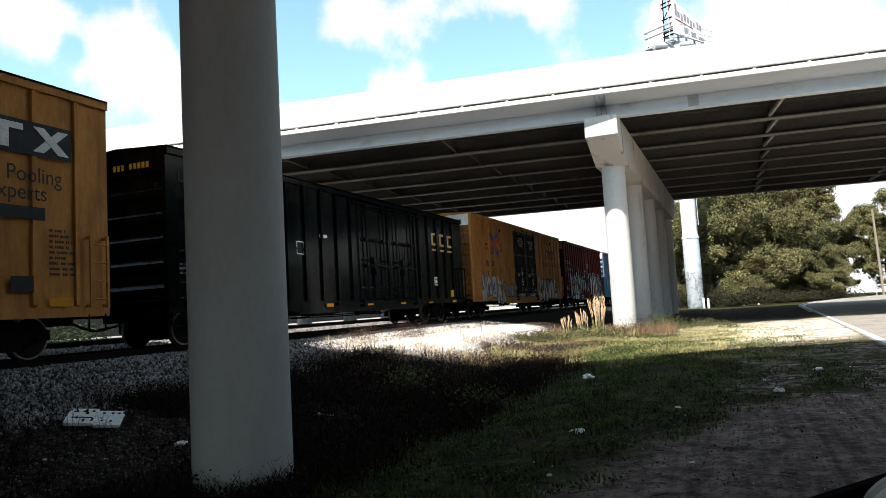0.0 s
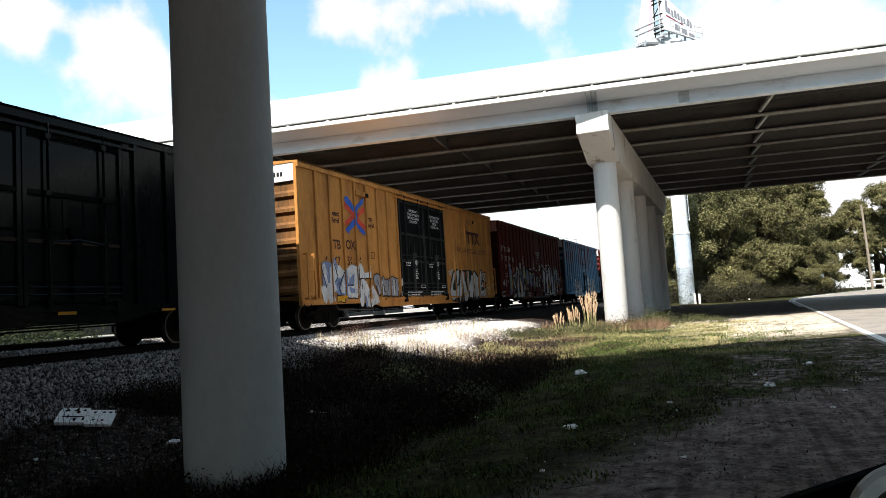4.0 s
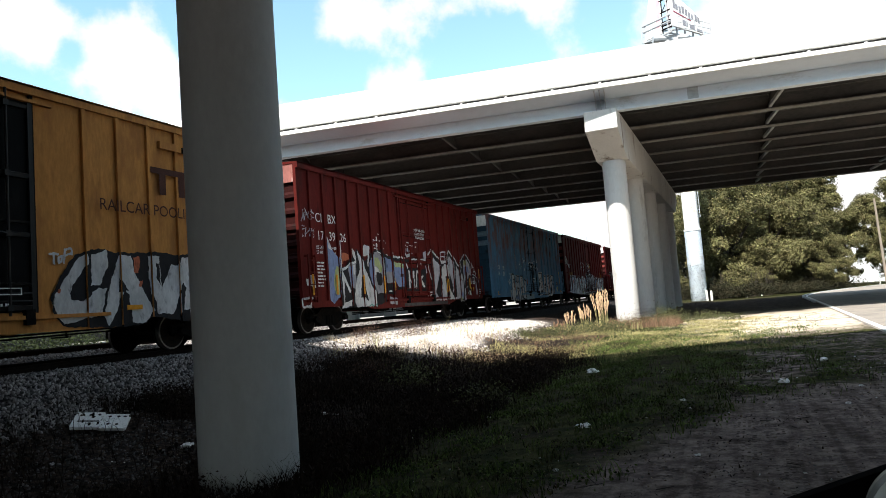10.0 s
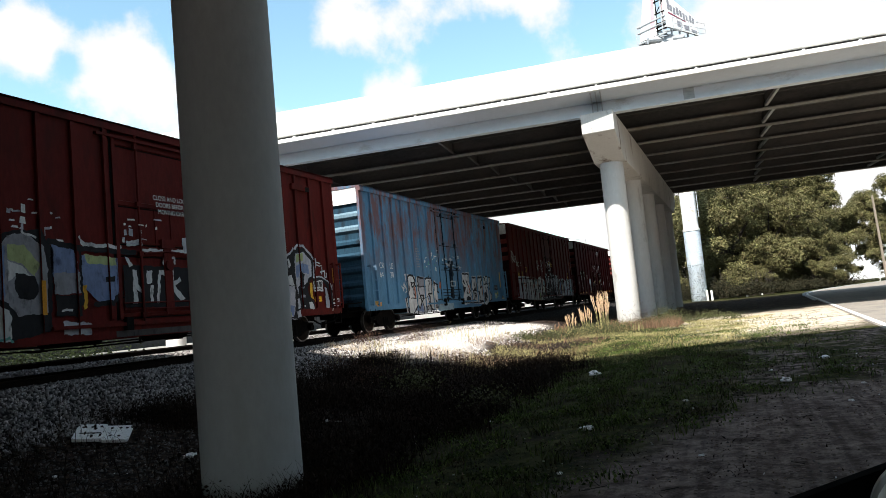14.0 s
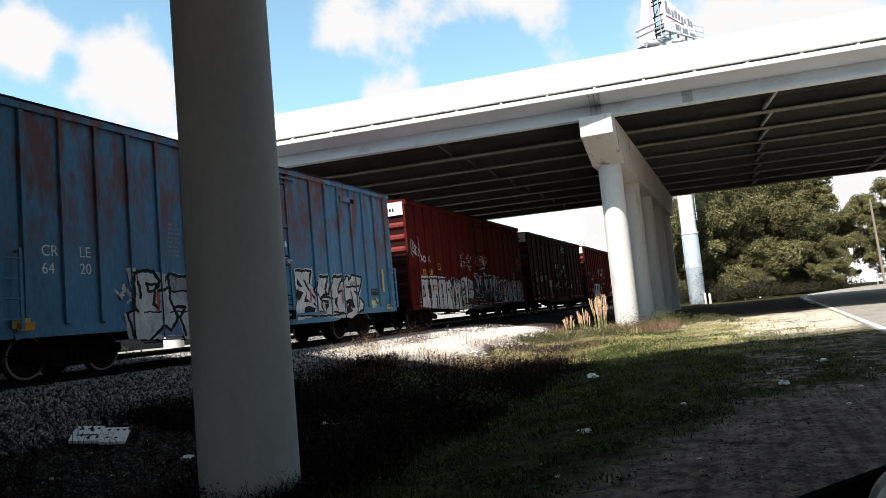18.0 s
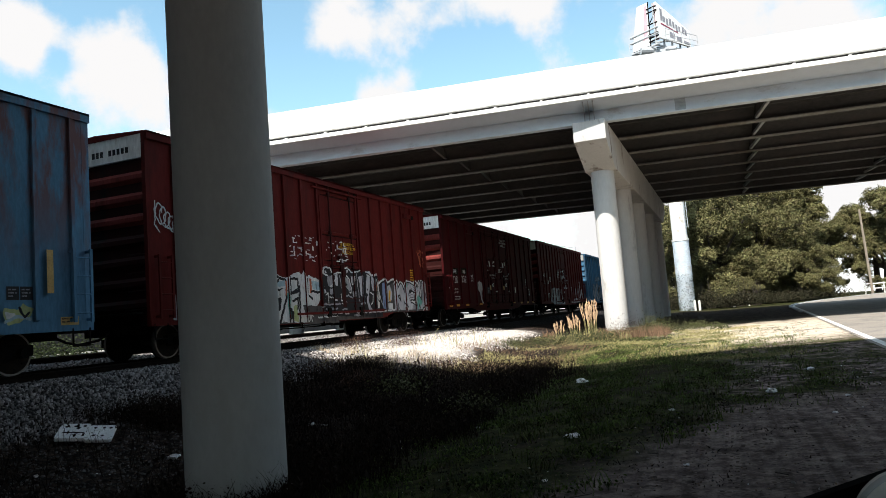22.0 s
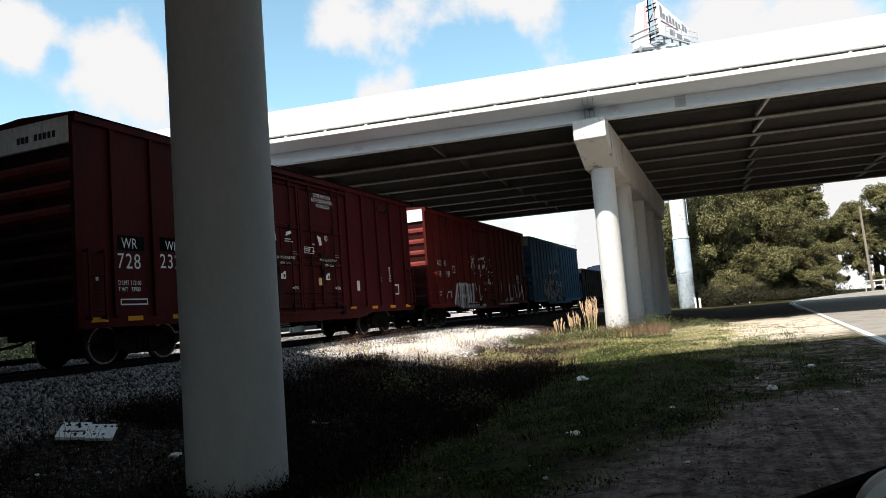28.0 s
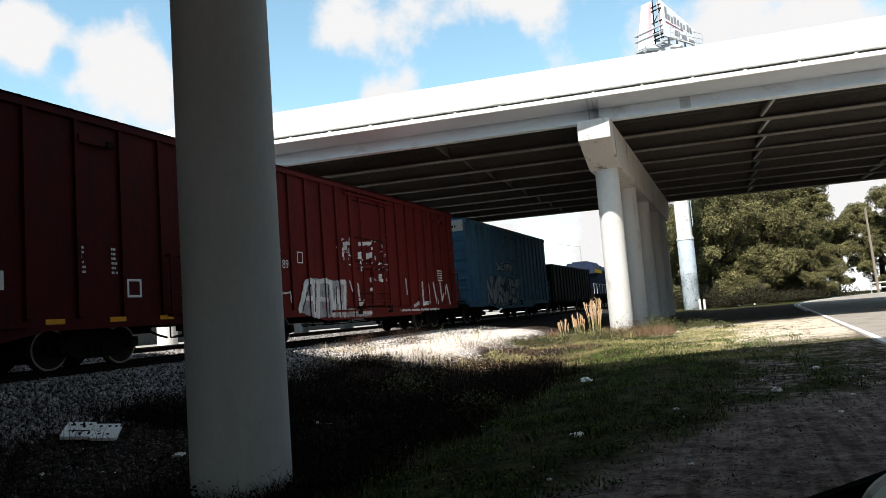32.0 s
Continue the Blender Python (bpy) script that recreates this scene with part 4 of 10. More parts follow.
def locomotive(y_near, L=20.5):
    car = thing("locomotive", Matrix.Translation((TRACK_X, y_near + L / 2, CAR_Z)), "dark blue diesel locomotive with a yellow cab", "locomotive")
    h = L / 2
    loco_blue = car_paint("dark_blue_loco_paint", (0.02, 0.03, 0.06), (0.03, 0.03, 0.035), 0.2)
    s = Shape()
    s.box(-1.5, 1.5, -h, h, 1.05, 1.35)
    s.prism_y([(-1.3, 0.4), (1.3, 0.4), (1.45, 1.05), (-1.45, 1.05)], -3.2, 3.2)
    part("underframe", s, BLACK_STEEL, car)
    s = Shape()
    s.prism_y([(-0.95, 1.35), (0.95, 1.35), (0.95, 3.9), (0.75, 4.15), (-0.75, 4.15), (-0.95, 3.9)], -h + 0.8, h - 5.0)
    part("long_hood", s, loco_blue, car)
    s = Shape()
    s.prism_y([(-1.5, 3.35), (1.5, 3.35), (1.5, 3.8), (1.1, 4.5), (-1.1, 4.5), (-1.5, 3.8)], -h + 1.2, -h + 5.6)
    part("radiator_housing", s, loco_blue, car, "dark flared radiator housing")
    s = Shape()
    s.box(1.49, 1.512, -h + 1.4, -h + 5.4, 3.4, 3.78)
    part("name_panel", s, YELLOW_PAINT, car, "yellow painted panel")
    s = Shape()
    for y in (-h + 2.2, -h + 4.2):
        s.rod((0, y, 4.49), (0, y, 4.62), 0.8, 20)
    part("radiator_fan", s, loco_blue, car)
    s = Shape()
    s.prism_y([(-1.5, 1.35), (1.5, 1.35), (1.5, 4.0), (1.1, 4.55), (-1.1, 4.55), (-1.5, 4.0)], h - 5.0, h - 2.4)
    cab = part("cab", s, loco_blue, car, "dark blue cab")
    glass = material("dark_window_glass", (0.02, 0.025, 0.03), 0.08, spread=0.05, bump=0)
    for y in (h - 4.6, h - 3.6):
        s = Shape()
        s.box(1.495, 1.515, y, y + 0.75, 2.95, 3.65)
        part("cab_window", s, glass, cab)
    s = Shape()
    s.prism_y([(-1.0, 1.35), (1.0, 1.35), (1.0, 2.7), (0.8, 2.9), (-0.8, 2.9), (-1.0, 2.7)], h - 2.4, h - 0.7)
    part("short_hood", s, YELLOW_PAINT, car, "yellow nose")
    s = Shape()
    for side in (-1, 1):
        for p in steps(0.4, 1.6, L - 0.4):
            s.rod((side * 1.45, p - h, 1.35), (side * 1.45, p - h, 2.3), 0.02, 5)
        s.rod((side * 1.45, -h + 0.4, 2.3), (side * 1.45, h - 5.2, 2.3), 0.02, 5)
    part("handrail", s, WHITE_PAINT, car, "white handrail")
    s = Shape()
    s.box(-0.5, 0.5, 0.5, 1.3, 4.15, 4.5)
    part("exhaust_stack", s, BLACK_STEEL, car)
    running_gear(car, L, 3.2)
    return car


CARS.append(gondola(161.6))
CARS.append(locomotive(178.6))

# ---- lettering and graffiti on the cars ----
LETTERS = {}
LETTERS["A"] = [[(0, 0), (0.5, 1), (1, 0)], [(0.22, 0.35), (0.78, 0.35)]]
LETTERS["B"] = [[(0, 0), (0, 1), (0.7, 1), (0.9, 0.75), (0.6, 0.52), (0, 0.52)], [(0.6, 0.52), (1, 0.26), (0.7, 0), (0, 0)]]
LETTERS["C"] = [[(1, 0.85), (0.6, 1), (0.1, 0.75), (0, 0.4), (0.2, 0.05), (0.7, 0), (1, 0.2)]]
LETTERS["D"] = [[(0, 0), (0, 1), (0.6, 0.95), (1, 0.5), (0.6, 0.03), (0, 0)]]
LETTERS["E"] = [[(1, 1), (0, 1), (0, 0), (1, 0)], [(0, 0.5), (0.75, 0.55)]]
LETTERS["F"] = [[(1, 1), (0, 1), (0, 0)], [(0, 0.5), (0.75, 0.5)]]
LETTERS["I"] = [[(0.5, 0), (0.5, 1)], [(0.1, 1), (0.9, 1)], [(0.1, 0), (0.9, 0)]]
LETTERS["K"] = [[(0, 0), (0, 1)], [(1, 1), (0.05, 0.45), (1, 0)]]
LETTERS["M"] = [[(0, 0), (0.1, 1), (0.5, 0.35), (0.9, 1), (1, 0)]]
LETTERS["N"] = [[(0, 0), (0, 1), (1, 0), (1, 1)]]
LETTERS["O"] = [[(0.5, 1), (0, 0.6), (0.15, 0.1), (0.6, 0), (1, 0.4), (0.85, 0.9), (0.5, 1)]]
LETTERS["P"] = [[(0, 0), (0, 1), (0.8, 1), (1, 0.72), (0.75, 0.48), (0, 0.48)]]
LETTERS["R"] = [[(0, 0), (0, 1), (0.8, 1), (1, 0.72), (0.7, 0.48), (0, 0.48)], [(0.5, 0.48), (1, 0)]]
LETTERS["S"] = [[(1, 0.85), (0.6, 1), (0.1, 0.85), (0.2, 0.58), (0.8, 0.45), (0.95, 0.18), (0.5, 0), (0, 0.15)]]
LETTERS["T"] = [[(0, 1), (1, 1)], [(0.5, 1), (0.5, 0)]]
LETTERS["U"] = [[(0, 1), (0.05, 0.2), (0.5, 0), (0.95, 0.2), (1, 1)]]
LETTERS["V"] = [[(0, 1), (0.5, 0), (1, 1)]]
LETTERS["W"] = [[(0, 1), (0.25, 0), (0.5, 0.7), (0.75, 0), (1, 1)]]
LETTERS["X"] = [[(0, 0), (1, 1)], [(0, 1), (1, 0)]]
LETTERS["Z"] = [[(0, 1), (1, 1), (0, 0), (1, 0)]]


def gap_to(py, pz, a, b):
    """Distance of points to the segment a-b."""
    ay, az, by, bz = *a, *b
    dy, dz = by - ay, bz - az
    k = np.clip(((py - ay) * dy + (pz - az) * dz) / (dy * dy + dz * dz + 1e-9), 0, 1)
    return np.hypot(py - ay - k * dy, pz - az - k * dz)


def spray_paints(name, colors):
    return [material(name, c, 0.75, spread=0.22, scale=2.2, fine=14, bump=0, grit=0.8, second=tuple(v * 0.45 for v in c), amount=0.20, stretch=(1, 1, 0.5)) for c in colors]


SILVER, INK, SKYBLUE, LIME, RUSTRED, SMOKE, TEAL, AMBER, DEEP_BLUE, SIGNAL_RED, LILAC_GREY, ICE_BLUE, SOOT = spray_paints("spray_paint", ((0.46, 0.46, 0.46), (0.012, 0.012, 0.014), (0.15, 0.195, 0.32), (0.30, 0.34, 0.16), (0.35, 0.10, 0.05), (0.22, 0.22, 0.24), (0.10, 0.28, 0.24), (0.55, 0.30, 0.03), (0.035, 0.10, 0.40), (0.50, 0.06, 0.035), (0.36, 0.36, 0.39), (0.24, 0.33, 0.38), (0.055, 0.05, 0.05)))
SPRAY = [SILVER, INK, SKYBLUE, LIME, RUSTRED, SMOKE, TEAL, AMBER, DEEP_BLUE, SIGNAL_RED, LILAC_GREY, ICE_BLUE, SOOT]


def graffiti(car, L, H, posts, doors, y0, y1, z0, z1, word, seed, fill=0, edge=1, halo=None, fat=0.15, line=0.055, mottle=None, jag=0.10, backing=None, cell=0.028, tilt=0.0, label="silver and black spray-painted graffiti"):
    """Bubble letters sprayed over posts and panels of a side, in small flat patches that follow the relief."""
    rnd = np.random.default_rng(seed)
    ny, nz = int((y1 - y0) / cell), int((z1 - z0) / cell)
    gy, gz = np.meshgrid(y0 + (np.arange(ny) + 0.5) * cell, z0 + (np.arange(nz) + 0.5) * cell, indexing="ij")
    w = (y1 - y0) / len(word)
    tall = z1 - z0
    # distances to the strokes at the corners of the patches
    cy, cz = np.meshgrid(y0 + np.arange(ny + 1) * cell, z0 + np.arange(nz + 1) * cell, indexing="ij")
    best = np.full(cy.shape, 9.0)
    wy = cy + 0.05 * np.sin(cz * 6.1 + seed) + 0.03 * np.sin(cy * 9 + cz * 4)
    wz = cz + 0.05 * np.sin(cy * 5.3 + seed) + 0.025 * np.sin(cz * 11 + cy * 7)
    which = np.zeros(cy.shape, int)
    for i, ch in enumerate(word):
        lean, grow = rnd.uniform(-0.12, 0.12) + tilt, rnd.uniform(0.86, 1.0)
        base = rnd.uniform(0.0, 0.08) * tall
        for stroke in LETTERS[ch]:
            pts = [(y0 + w * (i + 0.5) + (u - 0.5) * w * 0.78 + lean * (v - 0.5) + rnd.normal(0, jag) * 0.25, z0 + base + fat + 0.04 + v * (tall * grow - base - 2 * fat - 0.10) + rnd.normal(0, jag) * 0.2) for u, v in stroke]
            for a, b in zip(pts, pts[1:]):
                d = gap_to(wy, wz, a, b)
                closer = d < best
                best = np.where(closer, d, best)
                which = np.where(closer, i, which)
    # corners near an outline are moved onto it, so that the edges run smooth
    slope_y, slope_z = np.gradient(best, cell)
    size = slope_y ** 2 + slope_z ** 2 + 1e-6
    for level in (fat, fat + line, fat + line * 1.9):
        off = best - level
        near = (np.abs(off) < cell * 0.62) & (size > 0.4)
        cy = np.where(near, cy - off * slope_y / size, cy)
        cz = np.where(near, cz - off * slope_z / size, cz)
    best = (best[:-1, :-1] + best[1:, :-1] + best[:-1, 1:] + best[1:, 1:]) / 4
    which = which[:-1, :-1]
    col = np.full(gy.shape, -1)
    if backing is not None:
        col[:] = backing
    if halo is not None:
        col[best < fat + line * 1.9] = halo
    col[best < fat + line] = edge
    col[best < fat] = fill
    if mottle:
        n = np.sin(gy * 3.1 + seed * 1.7 + 2 * np.sin(gz * 2.3)) + np.sin(gz * 4.7 - gy * 1.9 + seed)
        for k, m in enumerate(mottle):
            col[(best < fat - 0.01) & (n > 0.75 - 0.0 * k) & ((which + k) % len(mottle) == 0)] = m
        inner = np.abs(best - fat * 0.45) < 0.012
        col[inner & (n < -0.6)] = edge
    return sprayed(car, L, posts, doors, gy[:, 0], cy, cz, col, label)


def sprayed(car, L, posts, doors, ys, cy, cz, col, label, lift=0.0, runs=False):
    """The patches of paint as one mesh that follows posts, panels and doors. runs: patches of one colour above one another are joined."""
    near_post = np.zeros(len(ys), bool)
    in_door = np.zeros(len(ys), bool)
    for p in posts:
        near_post |= np.abs(ys - p) < 0.047
    for a, b in doors:
        in_door |= (ys > a) & (ys < b)
    X = SIDE_X - 0.07
    deep = np.where(in_door, X + 0.036, np.where(near_post, SIDE_X + 0.004, X + 0.028))
    if runs:
        edge = np.ones((col.shape[0], col.shape[1] + 1), bool)
        edge[:, 1:-1] = col[:, 1:] != col[:, :-1]
        i, k = np.nonzero(edge)
        same = i[1:] == i[:-1]
        i, k, top = i[:-1][same], k[:-1][same], k[1:][same]
        kept = col[i, k] >= 0
        i, k, top = i[kept], k[kept], top[kept]
    else:
        i, k = np.nonzero(col >= 0)
        top = k + 1
    n = len(i)
    x = deep[i] + lift
    v = np.stack([np.stack([x, cy[i + p, q] - L / 2, cz[i + p, q]], 1) for p, q in ((0, k), (1, k), (1, top), (0, top))], 1).reshape(-1, 3)
    me = bpy.data.meshes.new("graffiti")
    me.vertices.add(4 * n)
    me.vertices.foreach_set("co", v.ravel())
    me.loops.add(4 * n)
    me.loops.foreach_set("vertex_index", np.arange(4 * n))
    me.polygons.add(n)
    me.polygons.foreach_set("loop_start", np.arange(n) * 4)
    for m in SPRAY:
        me.materials.append(m)
    me.polygons.foreach_set("material_index", col[i, k].astype(np.int32))
    me.update(calc_edges=True)
    return tagged(part("graffiti", me, None, car, label), kind="stuff")


def mural(car, L, posts, doors, shapes, label, cell=0.008, lift=0.004):
    """Sprayed shapes and lines laid over one another."""
    pts = np.array([p for _, _, corners in shapes for p in corners])
    (y0, z0), (y1, z1) = pts.min(0) - 0.06, pts.max(0) + 0.06
    ny, nz = int((y1 - y0) / cell) + 1, int((z1 - z0) / cell) + 1
    cy, cz = np.meshgrid(y0 + np.arange(ny + 1) * cell, z0 + np.arange(nz + 1) * cell, indexing="ij")
    gy, gz = np.meshgrid(y0 + (np.arange(ny) + 0.5) * cell, z0 + (np.arange(nz) + 0.5) * cell, indexing="ij")
    wy = gy + 0.010 * np.sin(gz * 17 + gy * 5) + 0.006 * np.sin(gz * 41)
    wz = gz + 0.010 * np.sin(gy * 15 - gz * 6) + 0.006 * np.sin(gy * 37)
    col = np.full(gy.shape, -1)
    for paint, width, corners in shapes:
        if width:
            near = np.full(gy.shape, 9.0)
            for a, b in zip(corners, corners[1:]):
                near = np.minimum(near, gap_to(wy, wz, a, b))
            col[near < width / 2 + 0.008] = paint
        else:
            inside = np.zeros(gy.shape, bool)
            for (ay, az), (by, bz) in zip(corners, corners[1:] + corners[:1]):
                if az != bz:
                    inside ^= ((az > wz) != (bz > wz)) & (wy < (by - ay) * (wz - az) / (bz - az) + ay)
            col[inside] = paint
    return sprayed(car, L, posts, doors, gy[:, 0], cy, cz, col, label, lift, True)


# sprayed shapes: paint, width of a line (0 for a filled shape), corners along and up the side
ART_4 = []
ART_4 += [(2, 0, [(1.47, 2.98), (1.72, 2.6), (2.18, 2.29), (2.12, 1.03), (1.72, 0.82), (1.5, 0.92), (1.47, 2.16)])]
ART_4 += [(0, 0, [(1.47, 2.98), (1.54, 2.96), (1.79, 2.53), (1.59, 2.59)])]
ART_4 += [(3, 0, [(1.89, 1.9), (2.03, 2.04), (2.14, 2.0), (2.1, 1.08), (1.83, 1.14), (1.77, 1.52)])]
ART_4 += [(1, 0, [(2.18, 2.0), (2.5, 2.01), (3.38, 2.66), (3.89, 2.26), (4.17, 2.38), (4.47, 2.62), (5.24, 2.73), (5.52, 2.32), (5.4, 0.79), (4.63, 0.66), (2.16, 0.65), (2.13, 1.51)])]
ART_4 += [(0, 0, [(2.26, 2.88), (2.34, 2.89), (2.33, 1.95), (2.98, 2.2), (3.3, 2.24), (3.29, 2.16), (2.35, 1.88), (2.49, 1.71), (2.84, 1.21), (2.75, 1.14), (2.43, 1.56), (2.4, 0.83), (2.85, 0.91), (2.84, 0.71), (2.13, 0.63), (2.13, 0.7), (2.33, 0.78), (2.3, 1.81)])]
ART_4 += [(5, 0, [(2.71, 2.05), (2.98, 2.15), (3.26, 2.13), (3.21, 1.3), (2.87, 1.31)])]
ART_4 += [(2, 0, [(2.81, 2.01), (2.96, 2.07), (2.94, 1.36), (2.84, 1.51)])]
ART_4 += [(0, 0, [(3.05, 2.1), (3.22, 2.1), (3.17, 1.77), (3.05, 1.76)])]
ART_4 += [(0, 0, [(3.04, 2.69), (3.25, 2.55), (3.31, 2.32), (3.23, 2.23), (3.09, 2.44)])]
ART_4 += [(0, 0, [(3.92, 2.84), (4.31, 2.81), (4.26, 2.44), (4.15, 2.05), (4.08, 2.1), (4.15, 2.49), (3.83, 2.41), (3.8, 2.64)])]
ART_4 += [(4, 0, [(2.36, 2.5), (2.79, 2.47), (2.81, 2.29), (2.43, 2.2), (2.39, 2.1), (2.35, 2.1)])]
ART_4 += [(0, 0, [(3.38, 2.61), (3.63, 2.41), (3.75, 2.2), (4.03, 1.83), (4.32, 1.39), (4.62, 1.11), (4.59, 0.66), (3.17, 0.66), (3.0, 0.92), (3.26, 1.61), (3.54, 1.98), (3.49, 2.24)])]
ART_4 += [(1, 0, [(3.65, 1.74), (3.83, 1.4), (4.03, 0.83), (3.77, 0.97), (3.48, 0.98), (3.57, 1.4)])]
ART_4 += [(5, 0, [(4.31, 2.28), (4.54, 2.56), (4.92, 2.65), (5.26, 2.43), (5.38, 1.96), (5.32, 1.14), (4.74, 1.1), (4.67, 1.22), (4.34, 1.5), (4.21, 1.94)])]
ART_4 += [(3, 0, [(4.55, 2.4), (4.91, 2.42), (5.22, 2.05), (5.1, 1.84), (4.84, 2.07), (4.55, 2.15)])]
ART_4 += [(0, 0, [(4.56, 2.12), (4.84, 2.04), (5.09, 1.78), (4.71, 1.84), (4.56, 1.72)])]
ART_4 += [(2, 0, [(4.27, 2.28), (4.5, 2.4), (4.47, 1.39), (4.33, 1.56), (4.21, 1.94)])]
ART_4 += [(1, 0, [(4.72, 1.89), (5.1, 1.84), (5.19, 1.55), (5.06, 1.38), (4.76, 1.44), (4.7, 1.61)])]
ART_4 += [(1, 0.05, [(4.31, 2.33), (4.56, 2.6), (4.94, 2.68), (5.3, 2.43), (5.44, 1.97), (5.38, 1.14)])]
ART_4 += [(1, 0, [(4.66, 1.08), (5.37, 1.08), (5.38, 0.82), (4.64, 0.74)])]
ART_4 += [(6, 0.03, [(4.06, 0.67), (4.24, 0.74), (4.34, 0.65), (4.52, 0.73), (4.63, 0.66)])]
ART_4 += [(0, 0.03, [(4.9, 2.79), (4.89, 2.65), (5.15, 2.57)])]
ART_4_LOW = []
ART_4_LOW += [(0, 0, [(0.18, 1.6), (0.45, 1.63), (0.47, 1.38), (0.22, 1.42)])]
ART_4_LOW += [(0, 0, [(0.39, 1.71), (0.56, 1.74), (0.65, 1.34), (0.51, 1.33)])]
ART_4_LOW += [(0, 0.05, [(0.0, 1.01), (0.49, 1.02)])]
ART_4_LOW += [(0, 0.05, [(-0.09, 0.98), (-0.05, 0.76), (0.37, 0.76), (0.38, 0.91)])]
ART_5 = []
ART_5 += [(0, 0, [(3.08, 2.07), (3.81, 2.04), (4.09, 1.95), (4.48, 1.99), (5.0, 1.93), (4.88, 0.42), (3.07, 0.54), (2.98, 1.1), (3.24, 1.18), (3.21, 1.63)])]
ART_5 += [(4, 0, [(3.33, 1.95), (3.43, 1.95), (3.41, 1.69), (3.34, 1.69)])]
ART_5 += [(5, 0, [(3.69, 0.53), (4.0, 0.78), (4.3, 0.7), (4.67, 0.87), (4.67, 0.45)])]
ART_5 += [(1, 0.045, [(3.24, 1.96), (3.76, 2.01), (3.95, 1.69), (3.84, 1.46)])]
ART_5 += [(1, 0.045, [(3.06, 1.1), (3.27, 1.15), (3.39, 1.1)])]
ART_5 += [(1, 0.045, [(3.08, 1.07), (3.2, 0.64), (3.23, 0.53)])]
ART_5 += [(1, 0.04, [(3.93, 1.69), (3.7, 1.69), (3.56, 1.57), (3.7, 1.51), (3.87, 1.6)])]
ART_5 += [(1, 0.045, [(3.79, 1.41), (3.75, 1.24), (3.84, 1.18)])]
ART_5 += [(1, 0.05, [(4.33, 1.92), (4.15, 1.75), (4.29, 1.23), (4.58, 1.1), (4.3, 0.72), (4.0, 0.78), (3.68, 0.5)])]
ART_5 += [(1, 0.05, [(4.72, 1.16), (4.45, 0.88), (4.69, 0.45)])]
ART_5 += [(1, 0.05, [(3.26, 1.96), (3.24, 1.18)])]

ART_3 = []
ART_3 += [(2, 0, [(1.22, 2.08), (1.44, 2.14), (1.8, 2.09), (1.99, 2.29), (2.22, 2.01), (2.61, 1.83), (3.36, 2.08), (3.58, 2.01), (3.55, 1.27), (2.63, 0.83), (2.08, 1.09), (1.22, 1.33)])]
ART_3 += [(0, 0, [(1.18, 1.92), (1.36, 2.09), (1.43, 1.93), (1.67, 1.47), (1.74, 1.28), (1.86, 1.0), (1.91, 0.81), (1.6, 0.75), (1.23, 1.79)])]
ART_3 += [(2, 0, [(1.43, 1.75), (1.55, 1.68), (1.71, 1.41), (1.56, 1.43)])]
ART_3 += [(0, 0, [(1.08, 1.33), (1.39, 1.31), (1.58, 1.01), (1.4, 0.74), (1.23, 0.84), (1.12, 1.11)])]
ART_3 += [(0, 0, [(1.69, 1.94), (1.9, 2.09), (2.01, 2.15), (2.08, 1.96), (2.2, 1.62), (1.91, 1.45), (2.06, 1.33), (2.1, 1.18), (1.71, 1.1), (1.67, 1.56)])]
ART_3 += [(0, 0, [(2.23, 2.06), (2.66, 1.83), (2.63, 1.08), (2.38, 1.08), (2.37, 1.33), (2.49, 1.5), (2.64, 1.68), (2.21, 1.57), (2.13, 1.76)])]
ART_3 += [(0, 0, [(2.73, 1.88), (3.11, 2.07), (3.58, 2.01), (3.56, 1.06), (3.5, 0.9), (2.75, 0.9), (2.74, 1.33), (3.26, 1.37), (3.35, 1.79), (2.96, 1.58), (2.93, 1.43), (2.78, 1.48)])]
ART_3 += [(2, 0, [(2.95, 1.32), (3.35, 1.21), (3.3, 1.06), (3.03, 1.09), (2.92, 1.21)])]
ART_3 += [(0, 0, [(3.6, 1.91), (3.76, 2.18), (3.96, 2.03), (4.09, 1.81), (4.44, 1.82), (4.52, 2.16), (4.62, 1.71), (4.52, 1.6), (3.79, 1.59), (3.64, 1.69)])]
ART_3 += [(0, 0, [(3.8, 1.59), (4.0, 1.59), (4.21, 1.48), (4.41, 1.15), (4.39, 0.87), (4.69, 0.86), (4.52, 1.2), (4.68, 1.37), (5.08, 0.91), (5.18, 0.73), (4.38, 0.55), (4.2, 0.61), (4.04, 0.99), (3.89, 0.59), (3.72, 0.6), (3.62, 0.9), (3.72, 1.27)])]
ART_3 += [(2, 0, [(4.03, 0.98), (4.13, 0.99), (4.25, 0.58), (4.09, 0.57)])]
ART_3 += [(1, 0.03, [(1.95, 2.14), (2.2, 1.62), (1.93, 1.43)])]
ART_3 += [(1, 0.035, [(2.64, 1.78), (2.31, 1.42), (2.25, 1.21), (2.37, 1.06)])]
ART_3 += [(1, 0.03, [(2.72, 0.91), (3.56, 0.89)])]
ART_3 += [(1, 0.03, [(3.76, 1.59), (4.52, 1.6)])]
ART_3 += [(1, 0.03, [(3.62, 2.01), (3.58, 0.9)])]
ART_3 += [(1, 0.03, [(3.85, 1.54), (3.85, 1.24)])]
ART_3 += [(1, 0.03, [(1.19, 1.92), (1.23, 1.79), (1.44, 1.29)])]
ART_3 += [(1, 0.03, [(2.74, 1.33), (3.26, 1.37)])]
ART_3 += [(1, 0.03, [(4.43, 1.6), (4.39, 0.87)])]
